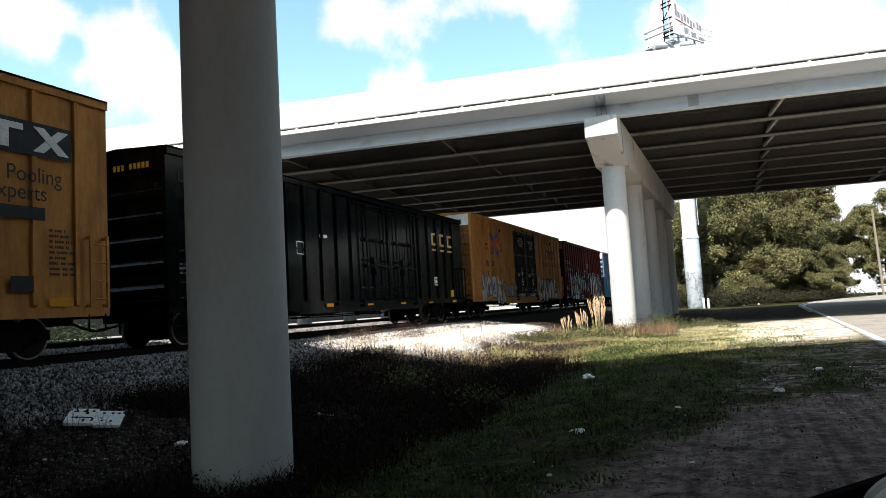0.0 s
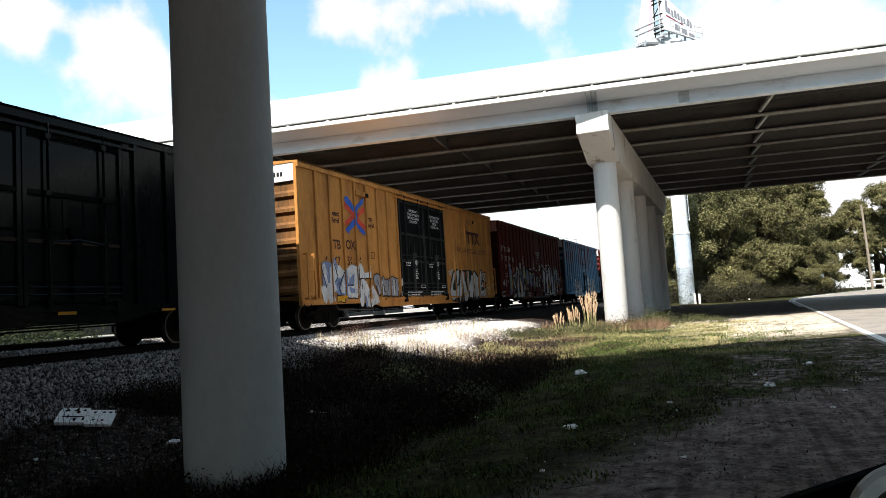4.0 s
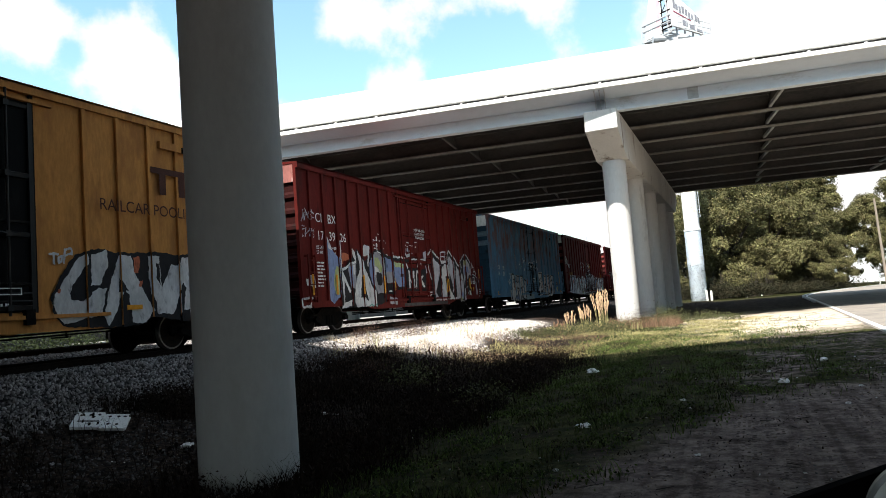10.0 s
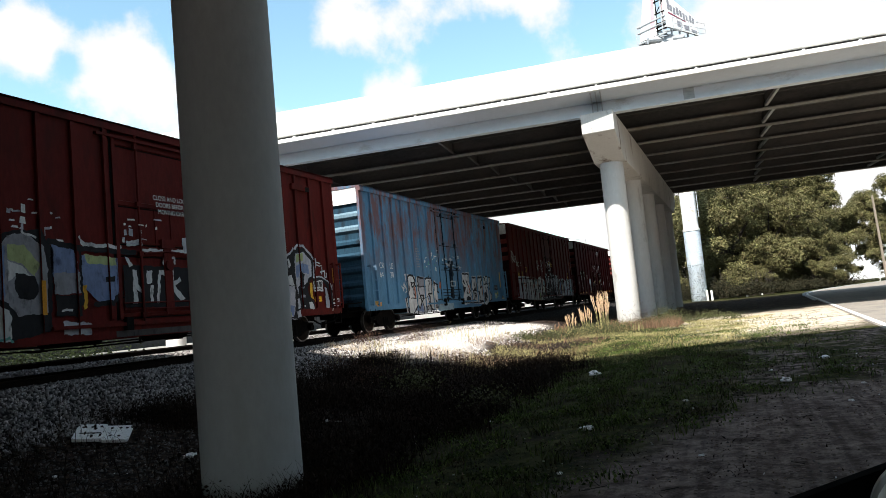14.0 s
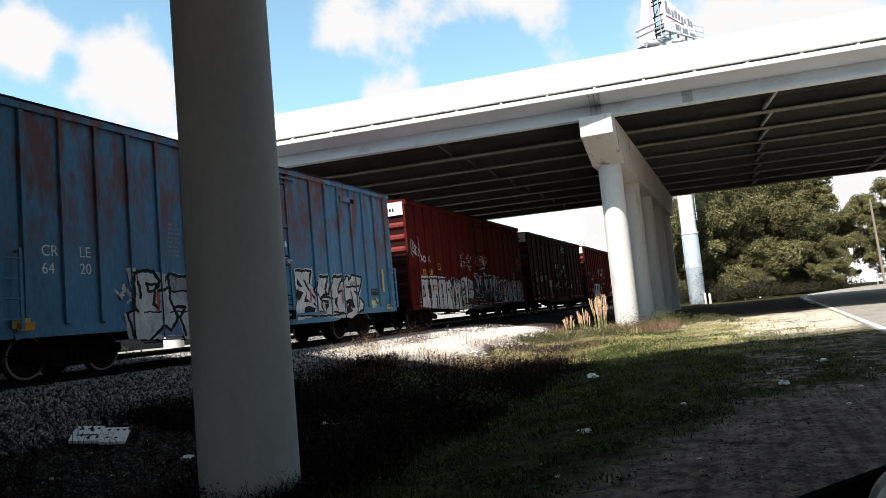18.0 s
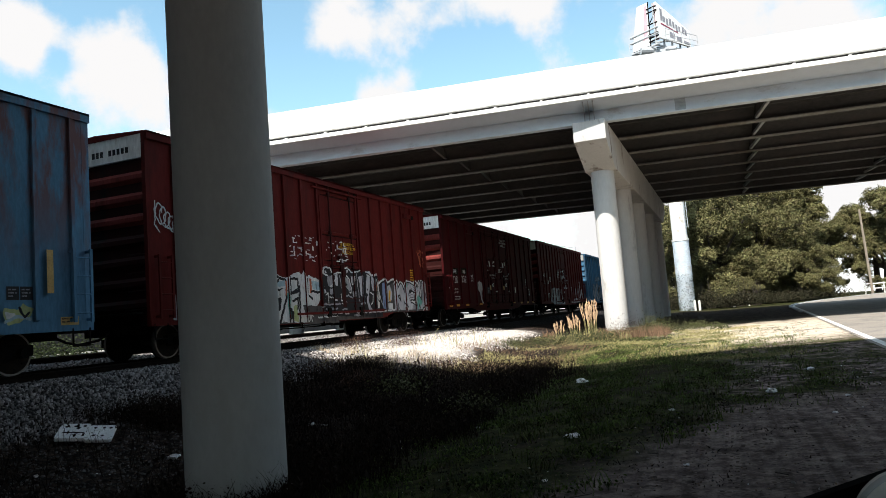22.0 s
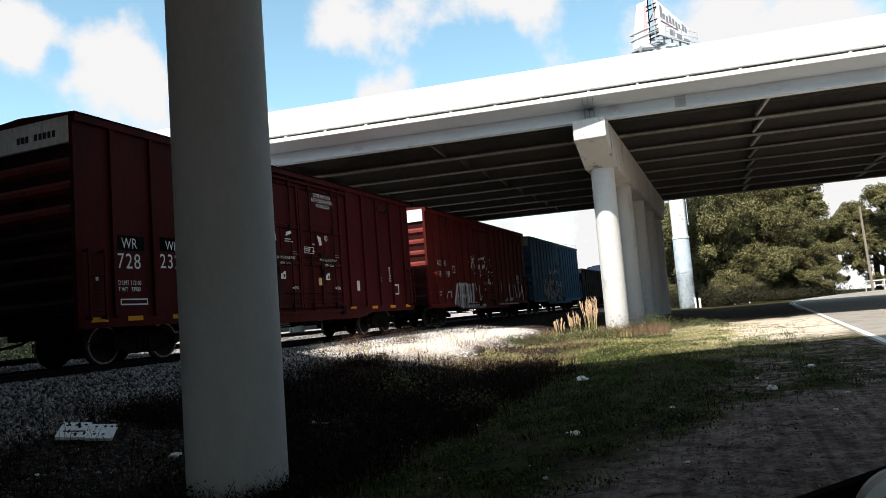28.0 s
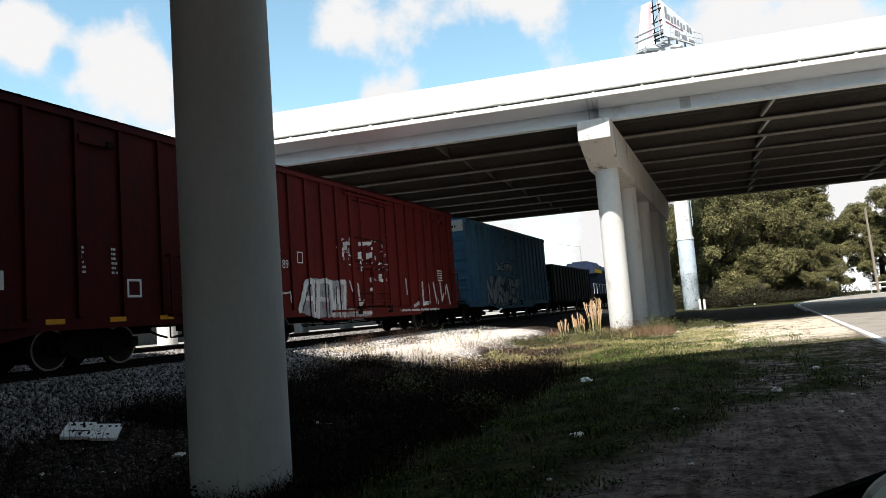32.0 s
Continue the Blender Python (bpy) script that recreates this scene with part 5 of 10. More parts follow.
ART_3 += [(1, 0, [(2.08, 1.03), (2.64, 1.01), (2.63, 0.75), (2.07, 0.78)])]
ART_3 += [(7, 0, [(2.11, 0.99), (2.6, 0.98), (2.6, 0.79), (2.1, 0.81)])]
ART_3_MID = []
ART_3_MID += [(5, 0, [(4.74, 1.59), (4.85, 1.73), (5.02, 1.8), (5.22, 1.75), (5.34, 1.51), (5.33, 1.03), (5.14, 0.98), (4.95, 1.32), (4.77, 1.46)])]
ART_3_MID += [(5, 0, [(5.4, 1.58), (5.55, 1.7), (5.69, 1.58), (5.86, 1.62), (5.97, 1.53), (6.15, 1.68), (6.39, 1.65), (6.82, 1.61), (6.87, 1.3), (6.79, 0.93), (5.43, 0.97)])]
ART_3_MID += [(0, 0, [(6.24, 1.63), (6.35, 1.51), (6.27, 1.01), (6.21, 1.01)])]
ART_3_MID += [(0, 0, [(6.43, 1.56), (6.54, 1.56), (6.52, 1.0), (6.42, 1.0)])]
ART_3_MID += [(0, 0, [(5.45, 1.51), (5.52, 1.53), (5.52, 1.03), (5.46, 1.03)])]
ART_3_MID += [(0, 0, [(7.05, 1.59), (7.29, 1.64), (7.28, 1.32), (7.06, 1.28)])]
ART_3_MID += [(0, 0, [(6.99, 1.12), (7.12, 1.12), (7.12, 0.93), (6.98, 0.92)])]
ART_3_MID += [(1, 0.025, [(4.77, 1.46), (4.74, 1.59), (4.85, 1.73), (5.02, 1.8), (5.22, 1.75), (5.34, 1.51), (5.33, 1.03), (5.14, 0.98), (4.95, 1.32)])]
ART_3_MID += [(1, 0.025, [(5.07, 1.53), (5.16, 1.32)])]
ART_3_MID += [(1, 0.025, [(5.4, 1.58), (5.55, 1.7), (5.69, 1.56), (5.86, 1.62), (5.96, 1.48), (5.96, 0.96)])]
ART_3_MID += [(1, 0.025, [(5.5, 1.36), (5.66, 1.31), (5.54, 1.17), (5.68, 1.11)])]
ART_3_MID += [(1, 0.025, [(5.98, 1.53), (6.15, 1.7), (6.45, 1.68), (6.82, 1.61), (6.88, 1.3), (6.78, 0.92), (5.43, 0.96), (5.39, 1.32)])]
ART_3_MID += [(1, 0.025, [(6.24, 1.65), (6.35, 1.48), (6.31, 1.36)])]
ART_3_MID += [(1, 0.025, [(6.59, 1.56), (6.62, 1.36), (6.52, 1.19)])]
ART_3_MID += [(1, 0.025, [(7.05, 1.61), (7.29, 1.65), (7.3, 1.35), (7.06, 1.27), (6.98, 0.92), (7.12, 0.92)])]
ART_3_RIGHT = []
ART_3_RIGHT += [(1, 0, [(12.42, 1.19), (12.66, 1.62), (12.98, 2.04), (13.55, 2.19), (13.93, 2.12), (14.46, 2.13), (15.18, 2.18), (15.8, 2.12), (16.19, 2.2), (16.08, 0.56), (14.95, 0.73), (14.52, 0.56), (13.79, 0.55), (12.68, 0.62), (12.47, 0.9)])]
ART_3_RIGHT += [(0, 0, [(13.06, 2.0), (13.26, 2.04), (13.26, 1.85), (12.91, 1.42), (12.84, 1.27), (12.87, 1.13), (13.15, 1.12), (13.52, 1.37), (13.72, 1.37), (13.59, 0.84), (12.69, 0.66), (12.46, 1.04), (12.52, 1.23)])]
ART_3_RIGHT += [(0, 0, [(13.34, 2.03), (13.74, 2.16), (13.79, 1.89), (13.55, 1.42), (13.3, 1.42)])]
ART_3_RIGHT += [(0, 0, [(14.06, 2.06), (14.38, 2.07), (14.47, 1.69), (14.97, 0.86), (14.74, 0.61), (14.38, 0.61), (14.29, 1.23), (14.12, 1.3), (13.93, 0.82), (13.73, 0.59), (13.64, 0.76), (13.78, 1.37)])]
ART_3_RIGHT += [(1, 0, [(14.06, 1.57), (14.19, 1.42), (14.28, 1.3), (14.01, 1.28)])]
ART_3_RIGHT += [(0, 0, [(14.87, 2.06), (15.18, 2.1), (15.23, 1.36), (15.55, 1.91), (15.94, 1.82), (15.7, 1.01), (15.56, 0.77), (15.1, 0.79), (14.92, 1.25), (14.86, 1.64)])]
ART_3_RIGHT += [(1, 0, [(15.09, 1.93), (15.18, 1.93), (15.2, 1.42), (15.09, 1.59)])]
ART_3_RIGHT += [(0, 0, [(15.86, 2.07), (16.13, 2.1), (16.1, 0.85), (15.84, 0.86), (16.01, 1.36), (15.63, 1.65)])]
ART_3_RIGHT += [(4, 0, [(12.57, 1.35), (12.63, 1.35), (12.63, 1.27), (12.57, 1.27)])]
ART_3_RIGHT += [(4, 0, [(14.58, 1.53), (14.67, 1.53), (14.66, 1.39), (14.58, 1.39)])]
ART_3_RIGHT += [(4, 0, [(14.44, 2.02), (14.63, 2.05), (14.58, 1.69), (14.47, 1.69)])]
ART_3_RIGHT += [(0, 0.03, [(12.44, 2.02), (12.61, 2.04)])]
ART_3_RIGHT += [(0, 0.03, [(12.52, 2.03), (12.52, 1.85)])]
ART_3_RIGHT += [(0, 0.03, [(12.62, 1.98), (12.69, 2.0), (12.69, 1.89), (12.63, 1.87), (12.62, 1.98)])]
ART_3_RIGHT += [(0, 0.03, [(12.74, 1.86), (12.75, 2.13), (12.91, 2.14), (12.91, 2.04), (12.75, 2.01)])]
EMBLEM_3 = []
EMBLEM_3 += [(8, 0, [(2.87, 4.4), (3.1, 4.48), (3.65, 4.1), (3.64, 3.88), (3.48, 3.96), (2.9, 4.27)])]
EMBLEM_3 += [(8, 0, [(2.9, 3.3), (3.53, 3.73), (3.68, 3.67), (3.68, 3.56), (3.12, 3.22), (3.12, 3.12), (2.9, 3.25)])]
EMBLEM_3 += [(8, 0, [(3.65, 4.15), (4.08, 4.45), (4.3, 4.53), (4.27, 4.34), (3.73, 4.03)])]
EMBLEM_3 += [(8, 0, [(3.69, 3.56), (3.77, 3.57), (4.32, 3.3), (4.22, 3.14), (4.05, 3.22), (3.7, 3.42)])]
EMBLEM_3 += [(9, 0, [(2.85, 4.24), (3.5, 3.95), (3.54, 3.83), (3.44, 3.79), (2.85, 4.07)])]
EMBLEM_3 += [(9, 0, [(2.85, 3.55), (3.54, 3.92), (3.64, 3.88), (3.5, 3.7), (2.86, 3.4)])]
EMBLEM_3 += [(9, 0, [(3.77, 3.9), (4.32, 4.27), (4.34, 4.07), (3.84, 3.78)])]
EMBLEM_3 += [(9, 0, [(3.77, 3.71), (3.84, 3.77), (4.35, 3.5), (4.32, 3.33), (3.76, 3.57)])]
EMBLEM_3 += [(8, 0, [(3.58, 4.12), (3.7, 4.14), (3.77, 3.9), (3.71, 3.64), (3.57, 3.52)])]
ART_4_ARCH = []
ART_4_ARCH += [(1, 0, [(12.99, 2.4), (13.41, 2.64), (13.67, 2.77), (14.08, 2.76), (14.51, 2.43), (14.4, 1.87), (14.22, 1.75), (14.09, 1.59), (14.14, 1.32), (14.38, 1.15), (14.43, 0.9), (13.65, 0.94), (13.58, 0.6), (13.36, 0.67), (12.93, 0.65)])]
ART_4_ARCH += [(10, 0.05, [(12.99, 2.43), (13.21, 2.55), (13.41, 2.67), (13.47, 2.74)])]
ART_4_ARCH += [(10, 0.055, [(13.57, 2.72), (13.67, 2.84), (13.97, 2.84), (14.14, 2.74), (14.39, 2.57), (14.57, 2.44), (14.49, 2.07), (14.45, 1.87)])]
ART_4_ARCH += [(10, 0, [(13.57, 2.59), (14.02, 2.65), (14.35, 2.4), (14.39, 2.2), (14.33, 1.92), (14.15, 1.84), (14.1, 1.73), (13.91, 1.64), (13.86, 1.75), (13.99, 1.97), (13.75, 2.05), (13.69, 1.64), (13.6, 1.59), (13.56, 1.33), (13.51, 1.64), (13.49, 2.27)])]
ART_4_ARCH += [(2, 0, [(13.55, 2.23), (13.94, 2.31), (14.22, 2.25), (14.21, 1.97), (13.75, 2.05), (13.63, 1.85), (13.54, 1.87)])]
ART_4_ARCH += [(3, 0, [(13.58, 2.57), (13.96, 2.62), (13.94, 2.38), (13.59, 2.33)])]
ART_4_ARCH += [(0, 0, [(13.14, 2.41), (13.23, 2.43), (13.29, 2.21), (13.2, 2.13)])]
ART_4_ARCH += [(5, 0, [(12.98, 2.1), (13.11, 2.15), (13.11, 2.05), (12.98, 1.96)])]
ART_4_ARCH += [(0, 0, [(12.97, 1.84), (13.17, 1.91), (13.28, 1.95), (13.38, 1.75), (13.42, 1.64), (13.05, 1.64)])]
ART_4_ARCH += [(10, 0, [(12.97, 1.62), (13.42, 1.62), (13.43, 1.43), (13.37, 0.92), (13.25, 0.72), (12.93, 0.66)])]
ART_4_ARCH += [(2, 0, [(12.95, 1.09), (13.35, 1.02), (13.25, 0.72), (12.94, 0.84)])]
ART_4_ARCH += [(3, 0, [(12.94, 0.86), (13.15, 0.85), (13.16, 0.73), (12.93, 0.68)])]
ART_4_ARCH += [(10, 0, [(13.51, 1.23), (13.63, 1.27), (13.64, 0.96), (13.53, 0.93)])]
ART_4_ARCH += [(10, 0, [(13.43, 0.87), (13.64, 0.91), (13.63, 0.7), (13.47, 0.67)])]
ART_4_ARCH += [(1, 0, [(13.67, 1.64), (14.09, 1.64), (14.04, 0.93), (13.66, 0.95)])]
ART_4_ARCH += [(5, 0, [(13.72, 1.35), (13.93, 1.34), (13.93, 1.26), (13.72, 1.26)])]
ART_4_ARCH += [(5, 0.03, [(13.78, 1.57), (13.92, 1.57)])]
ART_4_ARCH += [(0, 0.03, [(13.78, 1.02), (13.87, 1.01)])]
ART_4_ARCH += [(7, 0, [(14.22, 1.7), (14.34, 1.72), (14.35, 1.31), (14.4, 1.2), (14.22, 1.26)])]
ART_4_ARCH += [(0, 0, [(14.12, 1.12), (14.32, 1.12), (14.38, 0.98), (14.38, 0.91), (14.12, 0.93)])]
ART_4_STERN = []
ART_4_STERN += [(12, 0, [(14.44, 1.77), (14.91, 1.77), (14.9, 1.47), (14.42, 1.48)])]
ART_4_STERN += [(0, 0.035, [(14.44, 1.77), (14.91, 1.77), (14.9, 1.47), (14.42, 1.48), (14.44, 1.77)])]
ART_4_STERN += [(0, 0.03, [(14.72, 1.76), (14.71, 1.55)])]
ART_4_STERN += [(0, 0.03, [(14.44, 1.56), (14.89, 1.55)])]
ART_4_STERN += [(1, 0.11, [(14.45, 1.8), (14.74, 1.86), (14.98, 1.83), (15.14, 1.7), (15.37, 1.39), (15.38, 0.94)])]
ART_4_STERN += [(10, 0.03, [(14.45, 1.87), (14.74, 1.91), (15.04, 1.85), (15.26, 1.74), (15.43, 1.49)])]
ART_4_STERN += [(10, 0, [(15.05, 1.59), (15.16, 1.53), (15.19, 1.35), (15.28, 1.12), (15.24, 0.92), (15.04, 0.93)])]
ART_4_STERN += [(0, 0.02, [(14.57, 2.34), (14.87, 2.34)])]
ART_4_STERN += [(0, 0.02, [(14.6, 2.26), (14.94, 2.25)])]
ART_4_STERN += [(0, 0.03, [(14.86, 2.05), (15.09, 2.08), (15.1, 1.9), (15.2, 1.9), (15.19, 2.02)])]
ART_4_STERN += [(0, 0.03, [(14.95, 2.2), (14.94, 1.99)])]
ART_4_STERN += [(0, 0.03, [(15.48, 1.17), (15.83, 1.19), (15.82, 1.07), (15.49, 1.06)])]
ART_4_STERN += [(0, 0.02, [(15.5, 0.98), (15.8, 0.96)])]
ART_4_STERN += [(0, 0.025, [(15.47, 1.65), (15.42, 0.82)])]
ART_5_T = []
ART_5_T += [(0, 0, [(3.4, 2.03), (3.85, 2.03), (4.03, 1.82), (4.0, 1.68), (4.19, 1.84), (4.29, 1.96), (4.85, 1.96), (4.98, 1.89), (5.59, 1.93), (5.73, 1.82), (6.03, 1.8), (6.2, 1.64), (6.22, 1.22), (6.19, 0.62), (6.04, 0.51), (4.73, 0.52), (3.36, 0.52)])]
ART_5_T += [(5, 0, [(4.32, 1.95), (4.92, 1.96), (4.9, 1.56), (4.3, 1.58)])]
ART_5_T += [(10, 0, [(4.33, 1.54), (4.9, 1.54), (4.89, 1.18), (4.34, 1.19)])]
ART_5_T += [(2, 0, [(3.9, 0.58), (4.11, 0.75), (4.31, 0.65), (4.54, 0.92), (4.7, 0.52)])]
ART_5_T += [(2, 0, [(5.22, 1.17), (5.37, 1.15), (5.39, 0.98), (5.28, 1.01)])]
ART_5_T += [(2, 0, [(4.65, 1.1), (4.73, 1.11), (4.58, 0.97)])]
ART_5_T += [(1, 0.07, [(3.4, 2.01), (3.85, 2.01), (4.02, 1.79), (3.93, 1.63)])]
ART_5_T += [(1, 0.06, [(4.17, 1.79), (4.29, 1.96), (4.31, 1.68), (4.32, 1.36), (4.41, 1.17), (4.54, 0.95), (4.31, 0.66), (4.11, 0.77), (3.73, 0.53)])]
ART_5_T += [(1, 0.06, [(4.19, 1.81), (4.29, 1.96), (4.85, 1.89)])]
ART_5_T += [(1, 0.055, [(4.94, 1.87), (5.18, 1.91), (5.59, 1.91)])]
ART_5_T += [(1, 0.03, [(4.33, 1.55), (4.93, 1.56)])]
ART_5_T += [(1, 0.06, [(4.41, 1.18), (4.78, 1.19), (4.6, 0.94), (4.76, 0.52)])]
ART_5_T += [(1, 0.06, [(3.39, 1.77), (3.44, 1.67), (3.44, 1.42)])]
ART_5_T += [(1, 0.055, [(5.65, 1.94), (5.67, 1.7), (5.62, 1.26), (5.22, 1.24), (5.15, 1.13), (5.34, 0.78), (5.45, 0.6), (5.82, 0.55)])]
ART_5_T += [(1, 0.055, [(5.22, 1.24), (5.42, 1.12), (5.38, 0.83), (5.45, 0.61), (5.39, 0.52)])]
ART_5_T += [(1, 0.05, [(5.68, 1.82), (5.82, 1.77), (5.8, 1.4), (5.97, 1.64), (6.02, 1.73)])]
ART_5_T += [(1, 0.055, [(5.98, 1.7), (6.35, 1.65), (6.18, 1.34), (6.37, 1.28)])]
ART_5_T += [(1, 0, [(5.93, 1.07), (6.16, 0.88), (6.19, 0.62), (5.9, 0.63)])]
ART_5_T += [(5, 0, [(5.98, 0.95), (6.11, 0.84), (6.14, 0.68), (5.97, 0.68)])]
ART_5_T += [(4, 0, [(3.91, 1.55), (4.01, 1.55), (4.0, 1.09), (3.89, 1.09)])]
ART_5_T += [(1, 0.05, [(3.62, 1.73), (3.91, 1.71), (3.87, 1.57), (3.69, 1.55), (3.65, 1.71)])]
ART_5_T += [(1, 0.06, [(3.87, 1.55), (3.81, 1.28), (3.92, 1.2)])]
ART_5_T += [(1, 0.06, [(3.99, 1.57), (4.31, 1.65)])]
ART_5_T += [(1, 0.02, [(3.53, 1.1), (4.03, 1.09)])]
ART_5_T += [(1, 0.02, [(4.31, 1.08), (4.91, 1.08)])]
ART_5_T += [(1, 0.03, [(5.31, 1.79), (5.48, 1.81), (5.44, 1.64)])]
ART_5_T += [(1, 0.025, [(5.37, 1.65), (5.29, 1.35)])]
ART_5_T += [(1, 0, [(5.32, 1.97), (5.4, 2.06), (5.46, 1.95)])]
ART_5_SILL = []
ART_5_SILL += [(11, 0, [(6.25, 0.76), (7.98, 0.88), (7.96, 0.52), (6.23, 0.48)])]
ART_5_SILL += [(5, 0, [(6.44, 0.8), (6.72, 0.8), (6.72, 0.75), (6.43, 0.75)])]
ART_5_SILL += [(4, 0, [(6.53, 1.71), (6.68, 1.84), (6.66, 1.46), (6.5, 1.49)])]
ART_5_SILL += [(1, 0.03, [(6.21, 0.98), (8.09, 1.02)])]
ART_5_E = []
ART_5_E += [(0, 0, [(9.35, 2.2), (10.32, 2.23), (10.34, 2.06), (10.2, 1.69), (10.41, 1.51), (10.51, 1.14), (10.46, 0.77), (9.39, 0.65), (9.31, 0.99), (9.42, 1.34), (9.36, 1.68)])]
ART_5_E += [(1, 0, [(9.4, 2.18), (10.27, 2.19), (10.23, 2.11), (9.41, 2.1)])]
ART_5_E += [(1, 0, [(10.16, 2.13), (10.28, 2.17), (10.14, 1.73), (10.05, 1.76)])]
ART_5_E += [(1, 0, [(9.44, 1.91), (9.53, 1.85), (9.75, 1.63), (9.61, 1.65), (9.45, 1.73)])]
ART_5_E += [(1, 0, [(9.4, 1.59), (9.75, 1.47), (9.65, 1.36), (9.48, 1.22), (9.4, 1.36)])]
ART_5_E += [(1, 0.06, [(9.82, 1.83), (10.16, 1.47), (10.51, 1.14)])]
ART_5_E += [(1, 0, [(9.92, 1.53), (9.76, 1.21), (10.14, 1.16), (9.9, 1.31)])]
ART_5_E += [(4, 0, [(10.1, 1.58), (10.19, 1.58), (10.18, 1.2), (10.08, 1.2)])]
ART_5_E += [(1, 0, [(9.72, 0.86), (9.78, 1.04), (10.05, 1.07), (10.35, 0.99), (10.4, 0.84), (9.89, 0.74)])]
ART_5_E += [(1, 0.05, [(9.39, 0.79), (10.46, 0.81)])]
ART_5_E += [(1, 0.05, [(10.29, 1.14), (10.47, 0.98), (10.37, 0.79)])]
ART_5_S = []
ART_5_S += [(0, 0, [(10.29, 1.57), (10.52, 1.88), (10.68, 2.04), (11.23, 2.06), (11.26, 1.94), (11.16, 1.71), (11.43, 1.95), (11.51, 2.07), (12.09, 2.09), (12.12, 1.94), (12.33, 2.05), (12.7, 2.06), (13.36, 1.98), (13.37, 1.74), (13.17, 1.29), (13.43, 1.03), (13.38, 0.84), (13.04, 0.77), (12.54, 0.6), (10.15, 0.73), (10.43, 1.06)])]
ART_5_S += [(1, 0, [(10.62, 1.96), (10.71, 2.02), (11.21, 2.02), (11.2, 1.94), (10.69, 1.92)])]
ART_5_S += [(1, 0, [(11.13, 1.96), (11.22, 1.98), (11.03, 1.52), (11.15, 1.4), (10.71, 1.29), (10.67, 1.36), (10.95, 1.46), (10.93, 1.58)])]
ART_5_S += [(1, 0, [(10.62, 1.95), (10.52, 1.86), (10.28, 1.58), (10.35, 1.5), (10.54, 1.75), (10.65, 1.87)])]
ART_5_S += [(1, 0.06, [(10.33, 1.55), (10.56, 1.32), (10.77, 1.2)])]
ART_5_S += [(1, 0.05, [(10.68, 1.3), (11.13, 1.34), (11.34, 1.25)])]
ART_5_S += [(1, 0, [(10.72, 1.22), (11.14, 1.24), (11.11, 1.14), (10.87, 1.15)])]
ART_5_S += [(1, 0, [(10.89, 1.11), (11.16, 1.15), (11.11, 1.03), (10.95, 0.9)])]
ART_5_S += [(1, 0.055, [(10.72, 1.21), (10.72, 1.05), (10.84, 0.86)])]
ART_5_S += [(1, 0.05, [(10.51, 0.89), (10.75, 0.86)])]
ART_5_F = []
ART_5_F += [(1, 0, [(11.45, 1.94), (11.54, 2.03), (12.09, 2.04), (12.07, 1.95), (11.54, 1.93)])]
ART_5_F += [(1, 0.07, [(11.47, 1.94), (11.31, 1.76), (11.14, 1.42)])]
ART_5_F += [(1, 0.06, [(12.07, 1.99), (11.99, 1.83), (12.33, 2.0), (12.47, 2.0), (12.5, 1.85)])]
ART_5_F += [(1, 0.06, [(11.93, 1.8), (11.75, 1.58), (11.76, 1.43), (11.96, 1.54)])]
ART_5_F += [(1, 0, [(11.52, 1.29), (11.72, 1.32), (11.66, 1.19), (11.62, 1.02), (11.72, 0.87), (11.58, 0.99), (11.49, 1.14)])]
ART_5_F += [(1, 0.05, [(11.37, 0.85), (12.18, 0.76)])]
ART_5_F += [(4, 0, [(11.98, 1.56), (12.08, 1.56), (12.06, 1.1), (11.96, 1.1)])]
ART_5_F += [(1, 0.06, [(12.55, 1.93), (12.7, 2.05), (13.36, 1.98), (13.31, 1.74), (13.04, 1.36), (13.43, 1.05), (13.35, 0.84), (12.94, 0.78)])]
ART_5_F += [(5, 0, [(12.52, 1.79), (12.88, 1.82), (12.8, 1.65), (12.53, 1.64)])]
ART_5_F += [(1, 0.05, [(12.31, 1.64), (13.17, 1.68)])]
ART_5_F += [(1, 0, [(12.12, 1.17), (12.39, 1.24), (12.59, 1.24), (12.74, 0.99), (12.55, 0.79), (12.15, 0.8)])]
ART_5_F += [(0, 0, [(12.21, 1.1), (12.36, 1.08), (12.28, 0.96)])]
ART_5_F += [(0, 0, [(12.5, 0.99), (12.73, 0.92), (12.56, 0.87)])]
ART_5_F += [(1, 0, [(12.75, 1.55), (13.06, 1.46), (13.05, 1.25)])]
ART_5_F += [(1, 0.05, [(12.56, 1.48), (12.74, 0.96)])]
ART_5_F += [(1, 0.05, [(13.04, 1.36), (13.04, 0.87)])]
ART_5_F += [(1, 0.045, [(10.15, 0.75), (11.38, 0.73), (12.4, 0.79)])]
ART_6_A = []
ART_6_A += [(10, 0, [(0.92, 2.1), (1.74, 2.1), (2.71, 2.11), (3.56, 2.08), (3.64, 1.89), (3.77, 1.89), (3.89, 1.71), (4.13, 1.71), (4.17, 0.62), (2.28, 0.71), (0.66, 0.84)])]
ART_6_A += [(0, 0.05, [(0.92, 2.08), (1.78, 2.08)])]
ART_6_A += [(0, 0.05, [(1.83, 2.08), (2.66, 2.09)])]
ART_6_A += [(0, 0.05, [(2.74, 2.07), (3.56, 2.06)])]
ART_6_A += [(1, 0.06, [(1.02, 1.98), (1.71, 1.99)])]
ART_6_A += [(1, 0.06, [(1.85, 2.01), (2.64, 2.01)])]
ART_6_A += [(1, 0.06, [(2.78, 1.99), (3.55, 2.0)])]
ART_6_A += [(1, 0, [(1.05, 1.71), (1.21, 1.7), (1.29, 1.23), (1.11, 1.21)])]
